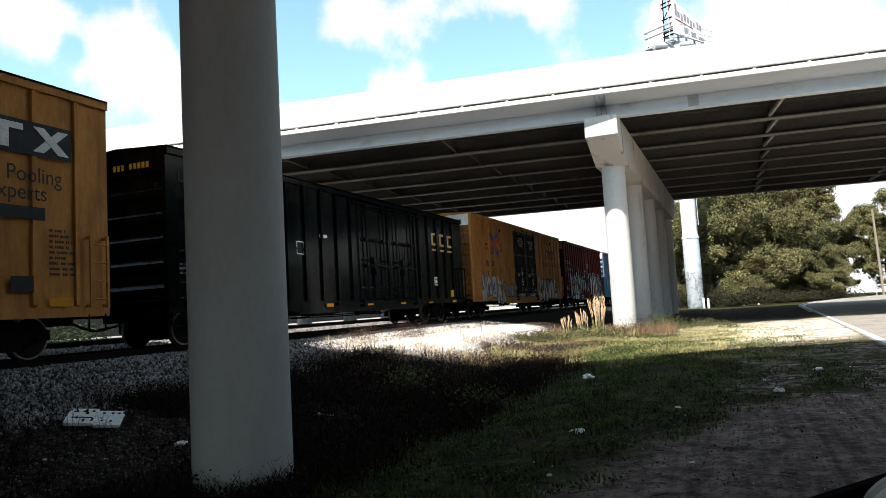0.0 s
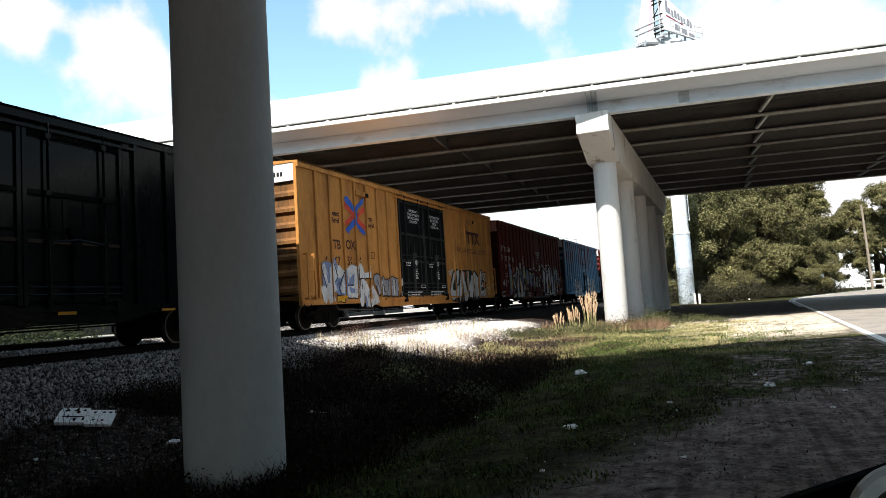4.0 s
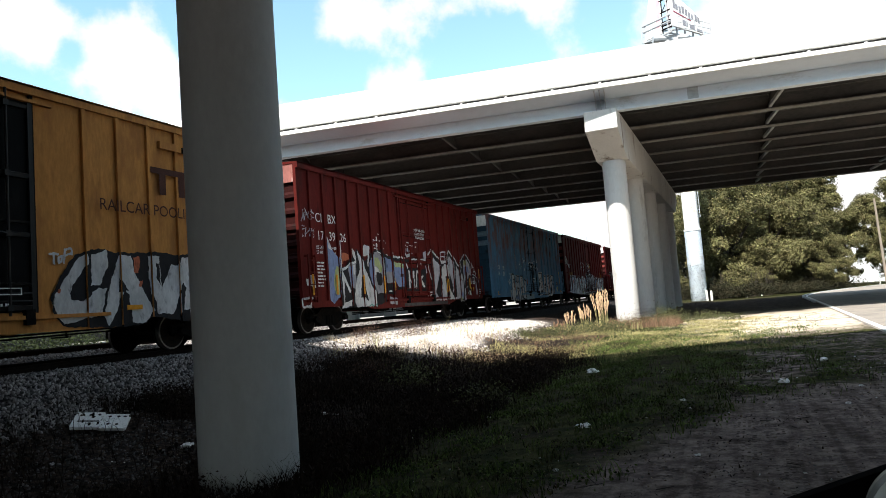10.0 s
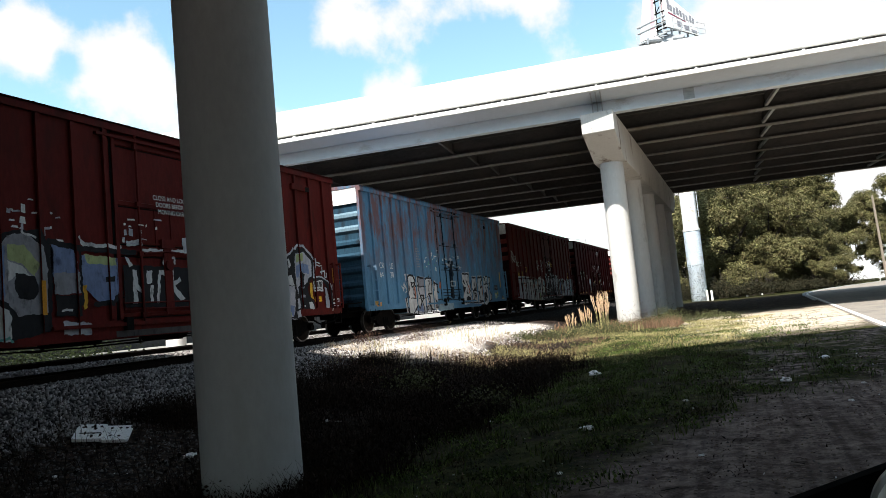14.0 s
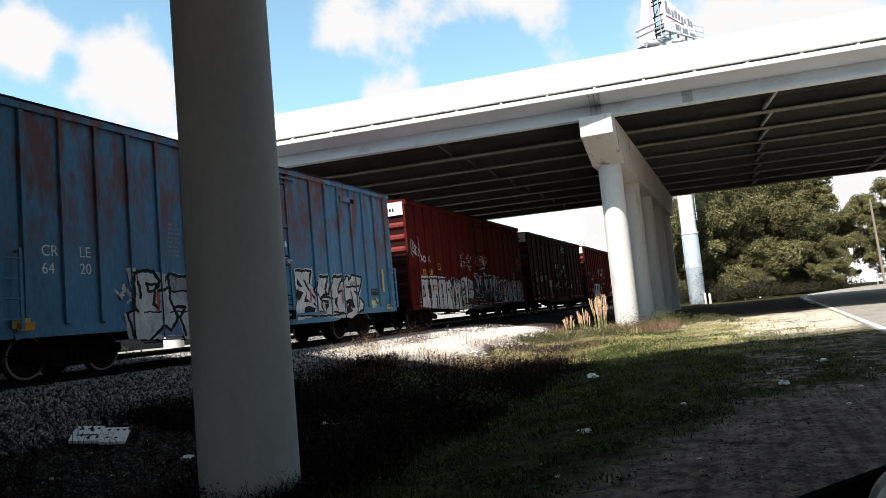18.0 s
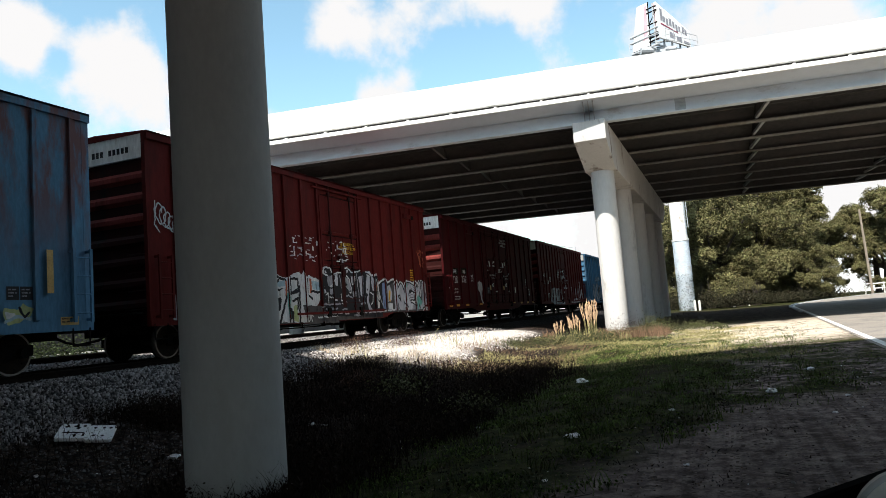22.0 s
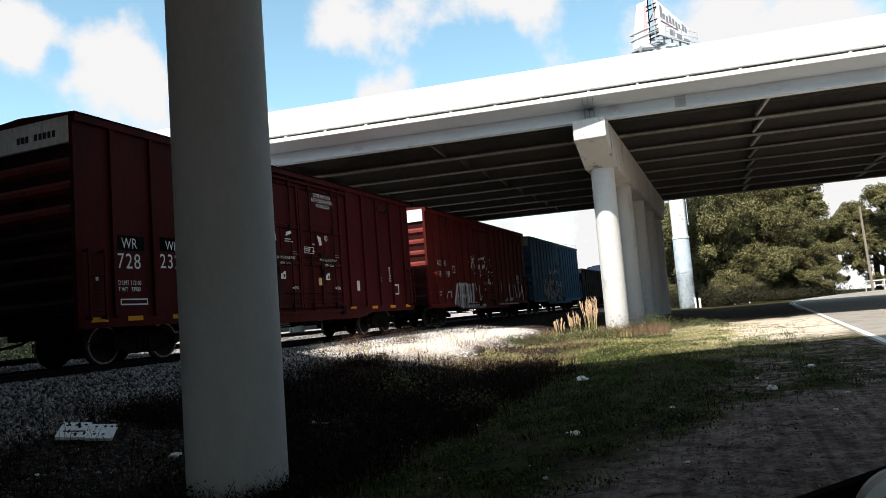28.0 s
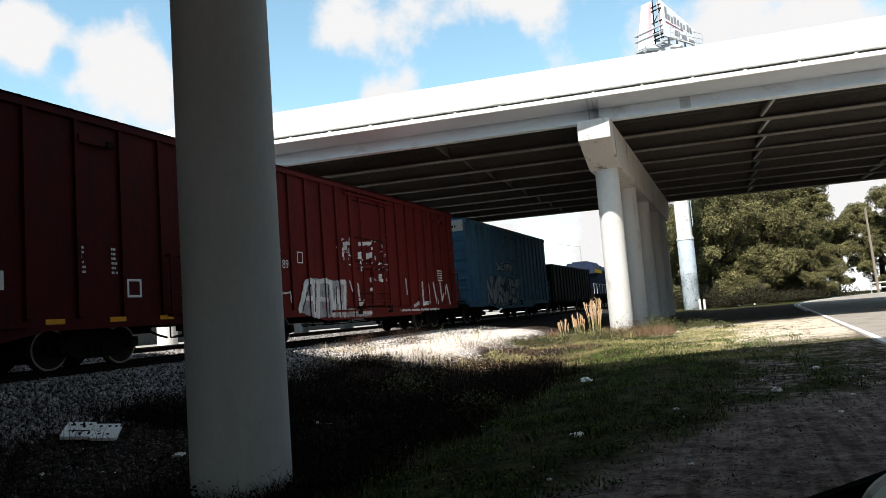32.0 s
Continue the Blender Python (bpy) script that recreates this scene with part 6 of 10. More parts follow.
ART_6_A += [(1, 0, [(1.48, 1.73), (1.83, 1.73), (1.94, 1.17), (1.58, 1.15)])]
ART_6_A += [(1, 0, [(2.04, 1.72), (2.26, 1.72), (2.14, 1.35)])]
ART_6_A += [(1, 0, [(3.01, 1.76), (3.22, 1.77), (3.24, 1.15), (3.01, 1.15)])]
ART_6_A += [(1, 0, [(3.5, 1.75), (3.62, 1.75), (3.74, 1.18), (3.49, 1.14)])]
ART_6_A += [(1, 0, [(2.42, 1.39), (2.56, 1.16), (2.3, 1.14)])]
ART_6_A += [(5, 0, [(1.55, 1.56), (1.65, 1.58), (1.67, 1.24), (1.61, 1.21)])]
ART_6_A += [(5, 0, [(1.08, 1.55), (1.17, 1.6), (1.23, 1.29), (1.14, 1.26)])]
ART_6_A += [(5, 0, [(3.07, 1.63), (3.17, 1.66), (3.17, 1.28), (3.07, 1.26)])]
ART_6_B = []
ART_6_B += [(0, 0.035, [(1.48, 1.75), (1.58, 1.13), (1.96, 1.17)])]
ART_6_B += [(0, 0.035, [(2.02, 1.74), (2.13, 1.22)])]
ART_6_B += [(0, 0.035, [(2.42, 1.42), (2.27, 1.12), (2.59, 1.11)])]
ART_6_B += [(0, 0.035, [(2.98, 1.76), (2.99, 1.13)])]
ART_6_B += [(1, 0.07, [(1.78, 1.13), (1.83, 0.79)])]
ART_6_B += [(1, 0.09, [(2.46, 1.09), (2.46, 0.69)])]
ART_6_B += [(1, 0.06, [(3.11, 1.1), (3.14, 0.68)])]
ART_6_B += [(1, 0.06, [(1.03, 1.23), (0.97, 1.6)])]
ART_6_B += [(1, 0.05, [(1.65, 1.98), (1.65, 1.75)])]
ART_6_B += [(1, 0.05, [(2.14, 1.98), (2.15, 1.74)])]
ART_6_B += [(1, 0.05, [(2.66, 1.97), (2.8, 1.3)])]
ART_6_B += [(1, 0.05, [(3.06, 1.98), (3.04, 1.76)])]
ART_6_B += [(1, 0.06, [(3.55, 1.98), (3.59, 1.75)])]
ART_6_B += [(0, 0, [(3.89, 1.92), (4.02, 1.95), (4.08, 1.84), (3.98, 1.72), (3.87, 1.8)])]
ART_6_B += [(1, 0.07, [(3.61, 1.43), (3.88, 1.53), (4.02, 1.15), (4.27, 0.64)])]
ART_6_B += [(1, 0.045, [(1.79, 1.4), (1.85, 1.83)])]
ART_6_B += [(4, 0, [(2.26, 1.72), (2.5, 1.75), (2.5, 1.65), (2.27, 1.62)])]
ART_6_B += [(4, 0, [(2.25, 1.58), (2.51, 1.59), (2.51, 1.5), (2.26, 1.49)])]
ART_6_C = []
ART_6_C += [(0, 0, [(3.69, 1.89), (3.86, 1.86), (3.94, 1.69), (4.06, 1.66), (4.14, 1.85), (4.38, 2.07), (4.47, 2.08), (4.79, 1.89), (4.88, 2.01), (5.28, 1.91), (5.56, 2.01), (6.0, 2.13), (6.14, 2.03), (6.27, 2.16), (6.4, 1.92), (6.53, 2.03), (7.19, 1.88), (7.19, 1.3), (6.81, 0.93), (6.63, 0.56), (4.29, 0.64), (3.39, 0.72), (3.46, 1.83)])]
ART_6_C += [(0, 0, [(3.95, 1.86), (4.03, 1.94), (4.13, 1.91), (4.13, 1.79), (4.04, 1.74), (3.97, 1.77)])]
ART_6_C += [(1, 0.06, [(4.22, 1.85), (4.44, 2.02), (4.76, 1.84), (4.89, 1.94), (5.3, 1.85)])]
ART_6_C += [(1, 0, [(4.22, 1.85), (4.42, 2.01), (4.5, 1.97), (4.45, 1.64), (4.27, 1.64)])]
ART_6_C += [(1, 0, [(4.08, 1.64), (4.17, 1.47), (4.3, 1.53), (4.2, 1.69)])]
ART_6_C += [(1, 0, [(4.83, 1.31), (4.96, 1.36), (5.05, 1.26), (4.95, 0.98), (4.75, 0.83), (4.85, 1.09)])]
ART_6_C += [(1, 0, [(4.46, 1.59), (4.55, 1.48), (4.67, 1.32), (4.63, 0.99), (4.52, 0.94), (4.54, 0.76), (4.42, 0.82), (4.42, 1.16), (4.53, 1.37)])]
ART_6_C += [(1, 0, [(4.68, 1.65), (4.88, 1.86), (5.01, 1.92), (4.78, 1.61), (5.21, 1.6), (4.91, 1.53)])]
ART_6_C += [(11, 0, [(4.76, 1.67), (4.94, 1.83), (5.25, 1.84), (5.24, 1.66)])]
ART_6_C += [(11, 0, [(4.37, 1.48), (4.48, 1.48), (4.45, 1.26), (4.35, 1.2)])]
ART_6_D = []
ART_6_D += [(1, 0.08, [(5.31, 1.56), (5.27, 1.31), (4.91, 0.63)])]
ART_6_D += [(1, 0.07, [(4.19, 1.13), (4.29, 0.64)])]
ART_6_D += [(1, 0.07, [(3.79, 1.5), (3.99, 1.53), (4.11, 1.14)])]
ART_6_D += [(4, 0, [(4.26, 1.62), (4.34, 1.62), (4.33, 1.15), (4.25, 1.15)])]
ART_6_D += [(4, 0, [(5.26, 1.83), (5.34, 1.83), (5.33, 1.43), (5.25, 1.4)])]
ART_6_D += [(4, 0, [(6.58, 1.93), (6.69, 1.93), (6.67, 1.48), (6.56, 1.48)])]
ART_6_D += [(1, 0.06, [(5.49, 1.96), (5.47, 1.43), (5.85, 1.59)])]
ART_6_D += [(1, 0.06, [(5.6, 1.9), (5.91, 1.91), (5.93, 1.52), (5.58, 1.47)])]
ART_6_D += [(1, 0.06, [(5.6, 1.24), (5.89, 1.31), (5.85, 1.0), (5.59, 0.89), (5.58, 0.6)])]
ART_6_D += [(3, 0, [(5.63, 1.09), (5.81, 1.1), (5.87, 0.6), (5.63, 0.64)])]
ART_6_D += [(1, 0.07, [(6.0, 1.67), (5.94, 0.58)])]
ART_6_D += [(6, 0, [(5.33, 1.48), (5.4, 1.48), (5.45, 0.79), (5.36, 0.85)])]
ART_6_D += [(1, 0, [(5.39, 1.02), (5.54, 1.02), (5.58, 0.79), (5.4, 0.67)])]
ART_6_D += [(11, 0, [(6.7, 1.87), (7.15, 1.82), (7.14, 1.56), (6.71, 1.58)])]
ART_6_D += [(1, 0.06, [(6.67, 1.53), (7.17, 1.49)])]
ART_6_D += [(1, 0.06, [(6.4, 1.9), (6.44, 1.43), (6.68, 1.29)])]
ART_6_D += [(1, 0.07, [(7.15, 1.87), (7.18, 1.28)])]
ART_6_E = []
ART_6_E += [(12, 0, [(6.11, 1.1), (8.23, 1.02), (8.21, 0.48), (6.4, 0.55)])]
ART_6_E += [(0, 0.03, [(6.25, 0.79), (6.41, 0.82), (6.29, 0.66)])]
ART_6_E += [(0, 0.03, [(6.45, 0.8), (6.55, 0.81)])]
ART_6_E += [(0, 0.03, [(6.5, 0.8), (6.49, 0.64)])]
ART_6_E += [(0, 0.03, [(6.59, 0.61), (6.56, 0.8), (6.67, 0.76)])]
ART_6_E += [(0, 0.03, [(5.03, 0.71), (5.08, 0.79), (5.16, 0.78), (5.2, 0.71), (5.15, 0.65), (5.07, 0.65), (5.03, 0.71)])]
ART_6_E += [(0, 0.04, [(7.37, 2.08), (7.41, 2.28), (7.7, 2.32), (7.84, 2.16), (7.99, 2.13)])]
ART_6_E += [(0, 0, [(7.47, 2.24), (7.59, 2.25), (7.58, 2.12), (7.46, 2.11)])]
ART_6_E += [(1, 0.06, [(7.28, 1.95), (8.29, 1.95)])]
ART_6_E += [(0, 0.04, [(7.32, 1.69), (8.27, 1.73)])]
ART_6_E += [(10, 0, [(7.28, 1.61), (7.71, 1.64), (7.66, 1.43), (7.29, 1.46)])]
ART_6_E += [(0, 0.04, [(7.36, 1.17), (7.56, 1.56), (7.68, 1.17)])]
ART_6_E += [(0, 0.04, [(7.7, 1.63), (7.69, 1.23), (8.1, 1.3)])]
ART_6_E += [(0, 0.04, [(7.23, 1.03), (8.24, 1.04)])]
ART_6_E += [(0, 0.035, [(7.14, 0.84), (8.23, 0.86)])]
ART_6_E += [(0, 0.035, [(6.96, 0.7), (8.22, 0.73)])]
ART_6_F = []
ART_6_F += [(12, 0, [(8.23, 1.91), (9.65, 2.06), (10.27, 2.21), (10.63, 2.25), (10.78, 2.11), (11.16, 2.18), (11.31, 1.85), (11.82, 2.03), (11.98, 1.87), (12.62, 2.03), (12.6, 0.81), (8.22, 0.88)])]
ART_6_F += [(10, 0, [(9.72, 2.08), (10.12, 2.11), (10.04, 1.64), (10.01, 1.41), (9.84, 1.41)])]
ART_6_F += [(5, 0, [(9.84, 1.39), (10.04, 1.39), (10.1, 1.12), (9.76, 1.13)])]
ART_6_F += [(10, 0, [(10.41, 2.16), (10.66, 2.11), (10.46, 1.24), (10.72, 0.82), (10.52, 0.82), (10.27, 1.24)])]
ART_6_F += [(1, 0, [(10.32, 1.65), (10.42, 1.67), (10.45, 1.59), (10.35, 1.55)])]
ART_6_F += [(5, 0, [(10.7, 1.95), (10.89, 2.0), (10.91, 1.54), (10.76, 1.53)])]
ART_6_F += [(0, 0, [(11.11, 2.03), (11.27, 1.98), (11.32, 1.66), (11.38, 1.48), (11.55, 1.1), (11.36, 1.03), (11.19, 1.41)])]
ART_6_F += [(10, 0, [(11.05, 1.23), (11.34, 1.29), (11.36, 0.92), (11.04, 0.89)])]
ART_6_F += [(2, 0, [(11.47, 1.79), (11.81, 1.96), (11.84, 1.42), (11.82, 0.88), (11.6, 0.89), (11.47, 1.42)])]
ART_6_F += [(10, 0, [(11.98, 1.81), (12.24, 1.81), (12.41, 1.55), (12.36, 1.22), (11.95, 1.1)])]
ART_6_F += [(0, 0, [(11.98, 1.1), (12.39, 1.09), (12.42, 0.85), (11.99, 0.86)])]
ART_6_H = []
ART_6_H += [(1, 0, [(7.42, 2.27), (7.82, 2.35), (7.96, 2.11), (8.62, 2.18), (8.89, 2.33), (9.09, 2.35), (9.23, 2.22), (9.67, 2.29), (9.89, 2.22), (10.44, 2.28), (10.74, 2.07), (11.21, 2.11), (11.28, 1.83), (11.56, 1.83), (11.5, 0.57), (7.25, 0.75), (7.26, 1.82)])]
ART_6_H += [(5, 0, [(7.62, 2.02), (7.99, 2.06), (8.0, 1.68), (7.75, 1.66), (7.62, 1.73)])]
ART_6_H += [(10, 0, [(8.1, 2.09), (8.29, 2.1), (8.28, 1.72), (8.11, 1.72)])]
ART_6_H += [(5, 0, [(7.75, 1.62), (7.98, 1.63), (7.97, 1.44), (7.75, 1.43)])]
ART_6_H += [(10, 0, [(7.31, 1.58), (7.47, 1.6), (7.52, 1.5), (7.34, 1.46)])]
ART_6_H += [(0, 0.03, [(7.96, 2.11), (7.82, 2.31), (7.5, 2.31), (7.42, 2.24), (7.41, 2.08), (7.65, 2.06)])]
ART_6_H += [(0, 0.03, [(7.96, 2.1), (8.3, 2.15), (8.62, 2.19), (8.75, 2.28), (8.96, 2.36), (9.12, 2.26), (9.23, 2.19), (9.66, 2.22), (9.89, 2.3)])]
ART_6_H += [(10, 0, [(7.48, 2.18), (7.57, 2.21), (7.59, 2.13), (7.49, 2.11)])]
ART_6_H += [(10, 0, [(8.89, 2.27), (9.0, 2.29), (9.02, 2.2), (8.91, 2.16)])]
ART_6_H += [(0, 0.02, [(7.76, 1.68), (7.93, 1.76), (8.05, 1.87), (8.24, 2.02)])]
ART_6_H += [(4, 0, [(8.56, 1.98), (8.68, 1.98), (8.68, 1.49), (8.57, 1.48)])]
ART_6_H += [(5, 0, [(8.71, 2.04), (8.95, 1.99), (9.08, 1.82), (9.13, 1.59), (9.01, 1.53), (8.78, 1.7), (8.92, 1.76), (8.74, 1.87)])]
ART_6_H += [(0, 0.03, [(8.66, 2.15), (8.88, 2.08), (9.06, 1.94), (9.16, 1.65), (9.14, 1.48), (9.05, 1.51)])]
ART_6_H += [(5, 0, [(9.2, 2.06), (9.48, 2.05), (9.42, 1.8), (9.25, 1.77)])]
ART_6_H += [(0, 0.022, [(9.2, 2.06), (9.25, 1.77), (9.42, 1.8), (9.48, 2.05)])]
ART_6_H += [(5, 0, [(9.24, 1.51), (9.5, 1.54), (9.54, 1.36), (9.28, 1.33)])]
ART_6_H += [(10, 0, [(9.7, 2.06), (10.02, 2.07), (9.99, 1.67), (9.91, 1.36), (9.8, 1.42), (9.8, 1.73)])]
ART_6_H += [(10, 0, [(10.36, 2.11), (10.6, 2.09), (10.55, 1.68), (10.41, 1.18), (10.64, 0.86), (10.39, 0.85), (10.28, 1.18), (10.26, 1.67)])]
ART_6_H += [(1, 0, [(10.31, 1.65), (10.41, 1.64), (10.39, 1.58), (10.31, 1.58)])]
ART_6_H += [(1, 0, [(10.27, 1.48), (10.38, 1.45), (10.36, 1.35), (10.27, 1.38)])]
ART_6_H += [(0, 0.03, [(10.31, 2.24), (10.61, 2.19), (10.72, 2.09)])]
ART_6_H += [(0, 0.025, [(10.36, 2.13), (10.62, 2.1)])]
ART_6_H += [(0, 0.03, [(10.58, 1.49), (10.81, 1.43), (10.7, 1.11), (10.57, 1.07)])]
ART_6_H += [(10, 0, [(10.74, 2.07), (10.94, 2.01), (10.89, 1.56), (10.78, 1.56), (10.68, 1.87)])]
ART_6_H += [(4, 0, [(10.99, 1.9), (11.09, 1.9), (11.05, 1.35), (10.98, 1.35)])]
ART_6_H += [(0, 0, [(11.11, 2.06), (11.28, 1.69), (11.32, 1.43), (11.24, 0.91), (11.01, 0.89), (11.08, 1.3), (11.19, 1.63)])]
ART_6_H += [(1, 0.03, [(11.2, 1.54), (11.15, 1.23), (11.26, 1.17)])]
ART_6_H += [(0, 0.03, [(11.25, 1.83), (11.62, 1.94)])]
ART_6_H += [(0, 0.03, [(11.27, 1.43), (11.52, 1.03)])]
ART_6_H += [(5, 0.05, [(7.3, 1.11), (8.34, 1.11)])]
ART_6_H += [(5, 0.05, [(7.46, 0.95), (8.16, 0.96)])]
ART_6_H += [(10, 0.03, [(7.25, 0.8), (8.46, 0.81)])]
ART_6_H += [(10, 0.03, [(8.47, 1.14), (8.8, 1.16)])]
ART_6_H += [(5, 0.03, [(8.5, 0.92), (8.79, 0.93)])]
ART_6_H += [(10, 0.03, [(8.66, 0.77), (8.92, 0.78)])]
ART_6_H += [(10, 0.025, [(9.48, 0.78), (10.23, 0.78)])]
ART_6_H += [(10, 0.03, [(10.39, 0.78), (11.51, 0.79)])]
ART_6_H += [(5, 0.06, [(9.3, 0.7), (9.69, 0.71)])]
ART_6_H += [(5, 0.05, [(9.81, 1.09), (10.12, 1.11)])]
ART_6_H += [(0, 0.02, [(7.47, 1.41), (7.56, 1.46), (7.64, 1.31)])]
ART_6_H += [(0, 0.02, [(7.62, 1.46), (7.63, 1.15)])]
ART_6_H += [(0, 0.02, [(7.69, 1.36), (7.81, 1.33)])]
ART_6_H += [(0, 0.02, [(7.87, 1.34), (7.95, 1.28)])]
ART_6_H += [(0, 0.035, [(8.02, 1.25), (8.19, 1.25)])]
ART_6_H += [(0, 0.02, [(8.45, 1.42), (8.46, 1.22), (8.56, 1.24)])]
ART_6_H += [(5, 0.03, [(8.67, 1.31), (8.93, 1.4), (9.21, 1.3)])]
ART_6_H += [(5, 0.03, [(8.43, 2.06), (8.49, 1.64)])]
ART_6_H += [(5, 0.03, [(9.6, 2.14), (9.65, 1.66), (9.72, 1.18)])]
ART_6_H += [(5, 0.03, [(10.12, 2.14), (10.15, 1.3)])]
ART_6_G = []
ART_6_G += [(0, 0.05, [(10.27, 2.21), (10.63, 2.25), (10.78, 2.11), (11.16, 2.18), (11.31, 1.85), (11.82, 2.03), (11.98, 1.87), (12.62, 2.03)])]
ART_6_G += [(1, 0.06, [(10.28, 2.14), (10.63, 2.18), (10.77, 2.03), (11.15, 2.09), (11.28, 1.76), (11.79, 1.94), (11.98, 1.78), (12.61, 1.93)])]
ART_6_G += [(5, 0, [(8.91, 1.94), (9.14, 1.84), (9.21, 1.46), (9.02, 1.46)])]
ART_6_G += [(0, 0.045, [(8.23, 2.01), (8.51, 2.15), (8.73, 2.15), (8.91, 1.99), (9.21, 1.71)])]
ART_6_G += [(0, 0.045, [(9.2, 1.82), (9.45, 1.87), (9.5, 2.05)])]
ART_6_G += [(0, 0.035, [(8.94, 1.83), (9.07, 1.86), (9.07, 1.71), (8.95, 1.69), (8.94, 1.83)])]
ART_6_G += [(4, 0, [(8.58, 1.98), (8.73, 1.99), (8.72, 1.49), (8.58, 1.49)])]
ART_6_G += [(4, 0, [(11.0, 1.93), (11.11, 1.93), (11.09, 1.41), (10.98, 1.41)])]
ART_6_G += [(7, 0, [(12.11, 1.55), (12.27, 1.58), (12.22, 1.16), (12.11, 1.16)])]
ART_6_G += [(0, 0.045, [(8.55, 0.99), (8.89, 1.0)])]
ART_6_G += [(0, 0.045, [(9.5, 0.81), (10.23, 0.83)])]
ART_6_G += [(0, 0.045, [(10.74, 0.8), (12.56, 0.82)])]
ART_6_G += [(0, 0.04, [(10.53, 1.41), (10.64, 1.65), (10.82, 1.47), (10.8, 1.08), (10.6, 1.23)])]
ART_6_G += [(0, 0.04, [(8.44, 1.46), (8.66, 1.3), (8.62, 1.09), (8.89, 1.11)])]
ART_6_G += [(0, 0.04, [(9.26, 1.41), (9.51, 1.46)])]
ART_4_END = []
ART_4_END += [(1, 0, [(9.81, 2.85), (10.88, 2.35), (11.24, 2.44), (11.47, 2.78), (11.83, 2.94), (12.39, 2.63), (12.6, 2.44), (12.93, 2.25), (13.7, 2.58), (13.48, 0.74), (9.67, 0.74), (9.66, 1.65)])]
ART_4_END += [(0, 0.06, [(9.76, 2.92), (10.7, 2.53), (10.88, 2.37), (11.39, 2.44), (11.54, 2.75), (11.83, 2.96), (12.31, 2.63), (12.54, 2.6), (12.64, 2.44), (12.94, 2.29), (13.38, 2.47), (13.66, 2.62)])]
ART_4_END += [(10, 0, [(9.82, 2.62), (10.66, 2.29), (10.57, 1.83), (10.24, 1.38), (10.07, 1.11), (10.33, 0.84), (9.68, 0.81), (9.9, 1.29), (9.9, 2.0)])]
ART_4_END += [(0, 0, [(10.93, 2.2), (11.23, 2.34), (11.66, 2.3), (11.77, 2.03), (11.68, 1.65), (11.51, 1.8), (11.22, 1.8), (11.28, 1.46), (11.3, 0.81), (10.67, 0.81), (10.76, 1.47), (10.66, 1.74)])]
ART_4_END += [(10, 0, [(10.68, 1.43), (11.06, 1.13), (11.01, 0.8), (10.63, 0.81)])]
ART_4_END += [(10, 0, [(11.62, 2.56), (11.83, 2.71), (12.36, 2.4), (12.35, 1.85), (12.14, 1.46), (12.17, 1.17), (11.83, 0.89), (12.11, 1.27), (11.82, 1.84)])]
ART_4_END += [(10, 0, [(12.62, 2.32), (12.9, 2.05), (12.98, 1.75), (13.47, 1.7), (13.25, 0.85), (12.82, 0.77), (12.5, 0.77), (12.5, 1.26), (12.47, 1.85)])]
ART_4_END += [(0, 0, [(13.03, 2.09), (13.35, 2.26), (13.53, 2.06), (13.16, 1.9)])]
ART_4_END += [(0, 0, [(13.36, 1.82), (13.7, 1.82), (13.67, 1.62), (13.33, 1.62)])]
ART_4_END += [(0, 0, [(11.52, 1.37), (11.85, 1.08), (12.12, 0.84), (11.52, 0.8)])]
ART_4_END += [(1, 0.05, [(10.07, 1.11), (10.46, 1.29), (10.44, 0.89), (10.07, 1.11)])]
ART_4_TAIL = []
ART_4_TAIL += [(7, 0, [(11.36, 1.73), (11.59, 1.54), (11.53, 1.18), (11.33, 1.05)])]
ART_4_TAIL += [(7, 0, [(13.05, 1.71), (13.22, 1.72), (13.12, 1.13), (12.96, 1.14)])]
ART_4_TAIL += [(0, 0.07, [(9.68, 0.79), (11.18, 0.76)])]
ART_4_TAIL += [(0, 0.07, [(11.44, 0.79), (12.43, 0.8)])]
ART_4_TAIL += [(10, 0, [(12.92, 0.86), (13.5, 0.89), (13.46, 0.64), (12.88, 0.63)])]
ART_4_TAIL += [(0, 0.045, [(10.74, 2.84), (11.38, 2.89), (11.28, 2.47), (10.72, 2.44), (10.74, 2.84)])]
ART_4_TAIL += [(0, 0.04, [(10.75, 2.64), (11.31, 2.68)])]
ART_4_TAIL += [(0, 0.06, [(9.42, 2.69), (9.69, 2.84)])]
ART_4_TAIL += [(0, 0.05, [(9.34, 2.34), (9.46, 1.99), (9.66, 1.65)])]
ART_4_TAIL += [(0, 0.05, [(9.26, 1.13), (9.59, 1.09)])]
ART_4_TAIL += [(0, 0.04, [(9.21, 0.96), (9.58, 0.99)])]
ART_3_E = []
ART_3_E += [(1, 0, [(16.86, 2.07), (17.0, 2.16), (17.18, 2.25), (17.26, 2.15), (17.23, 2.04), (17.35, 2.07), (17.6, 2.13), (17.88, 2.11), (17.84, 1.56), (17.77, 1.29), (17.81, 1.23), (17.76, 0.92), (17.71, 0.74), (16.97, 0.82), (16.59, 0.75), (16.75, 0.93), (16.74, 1.24), (16.82, 1.55)])]
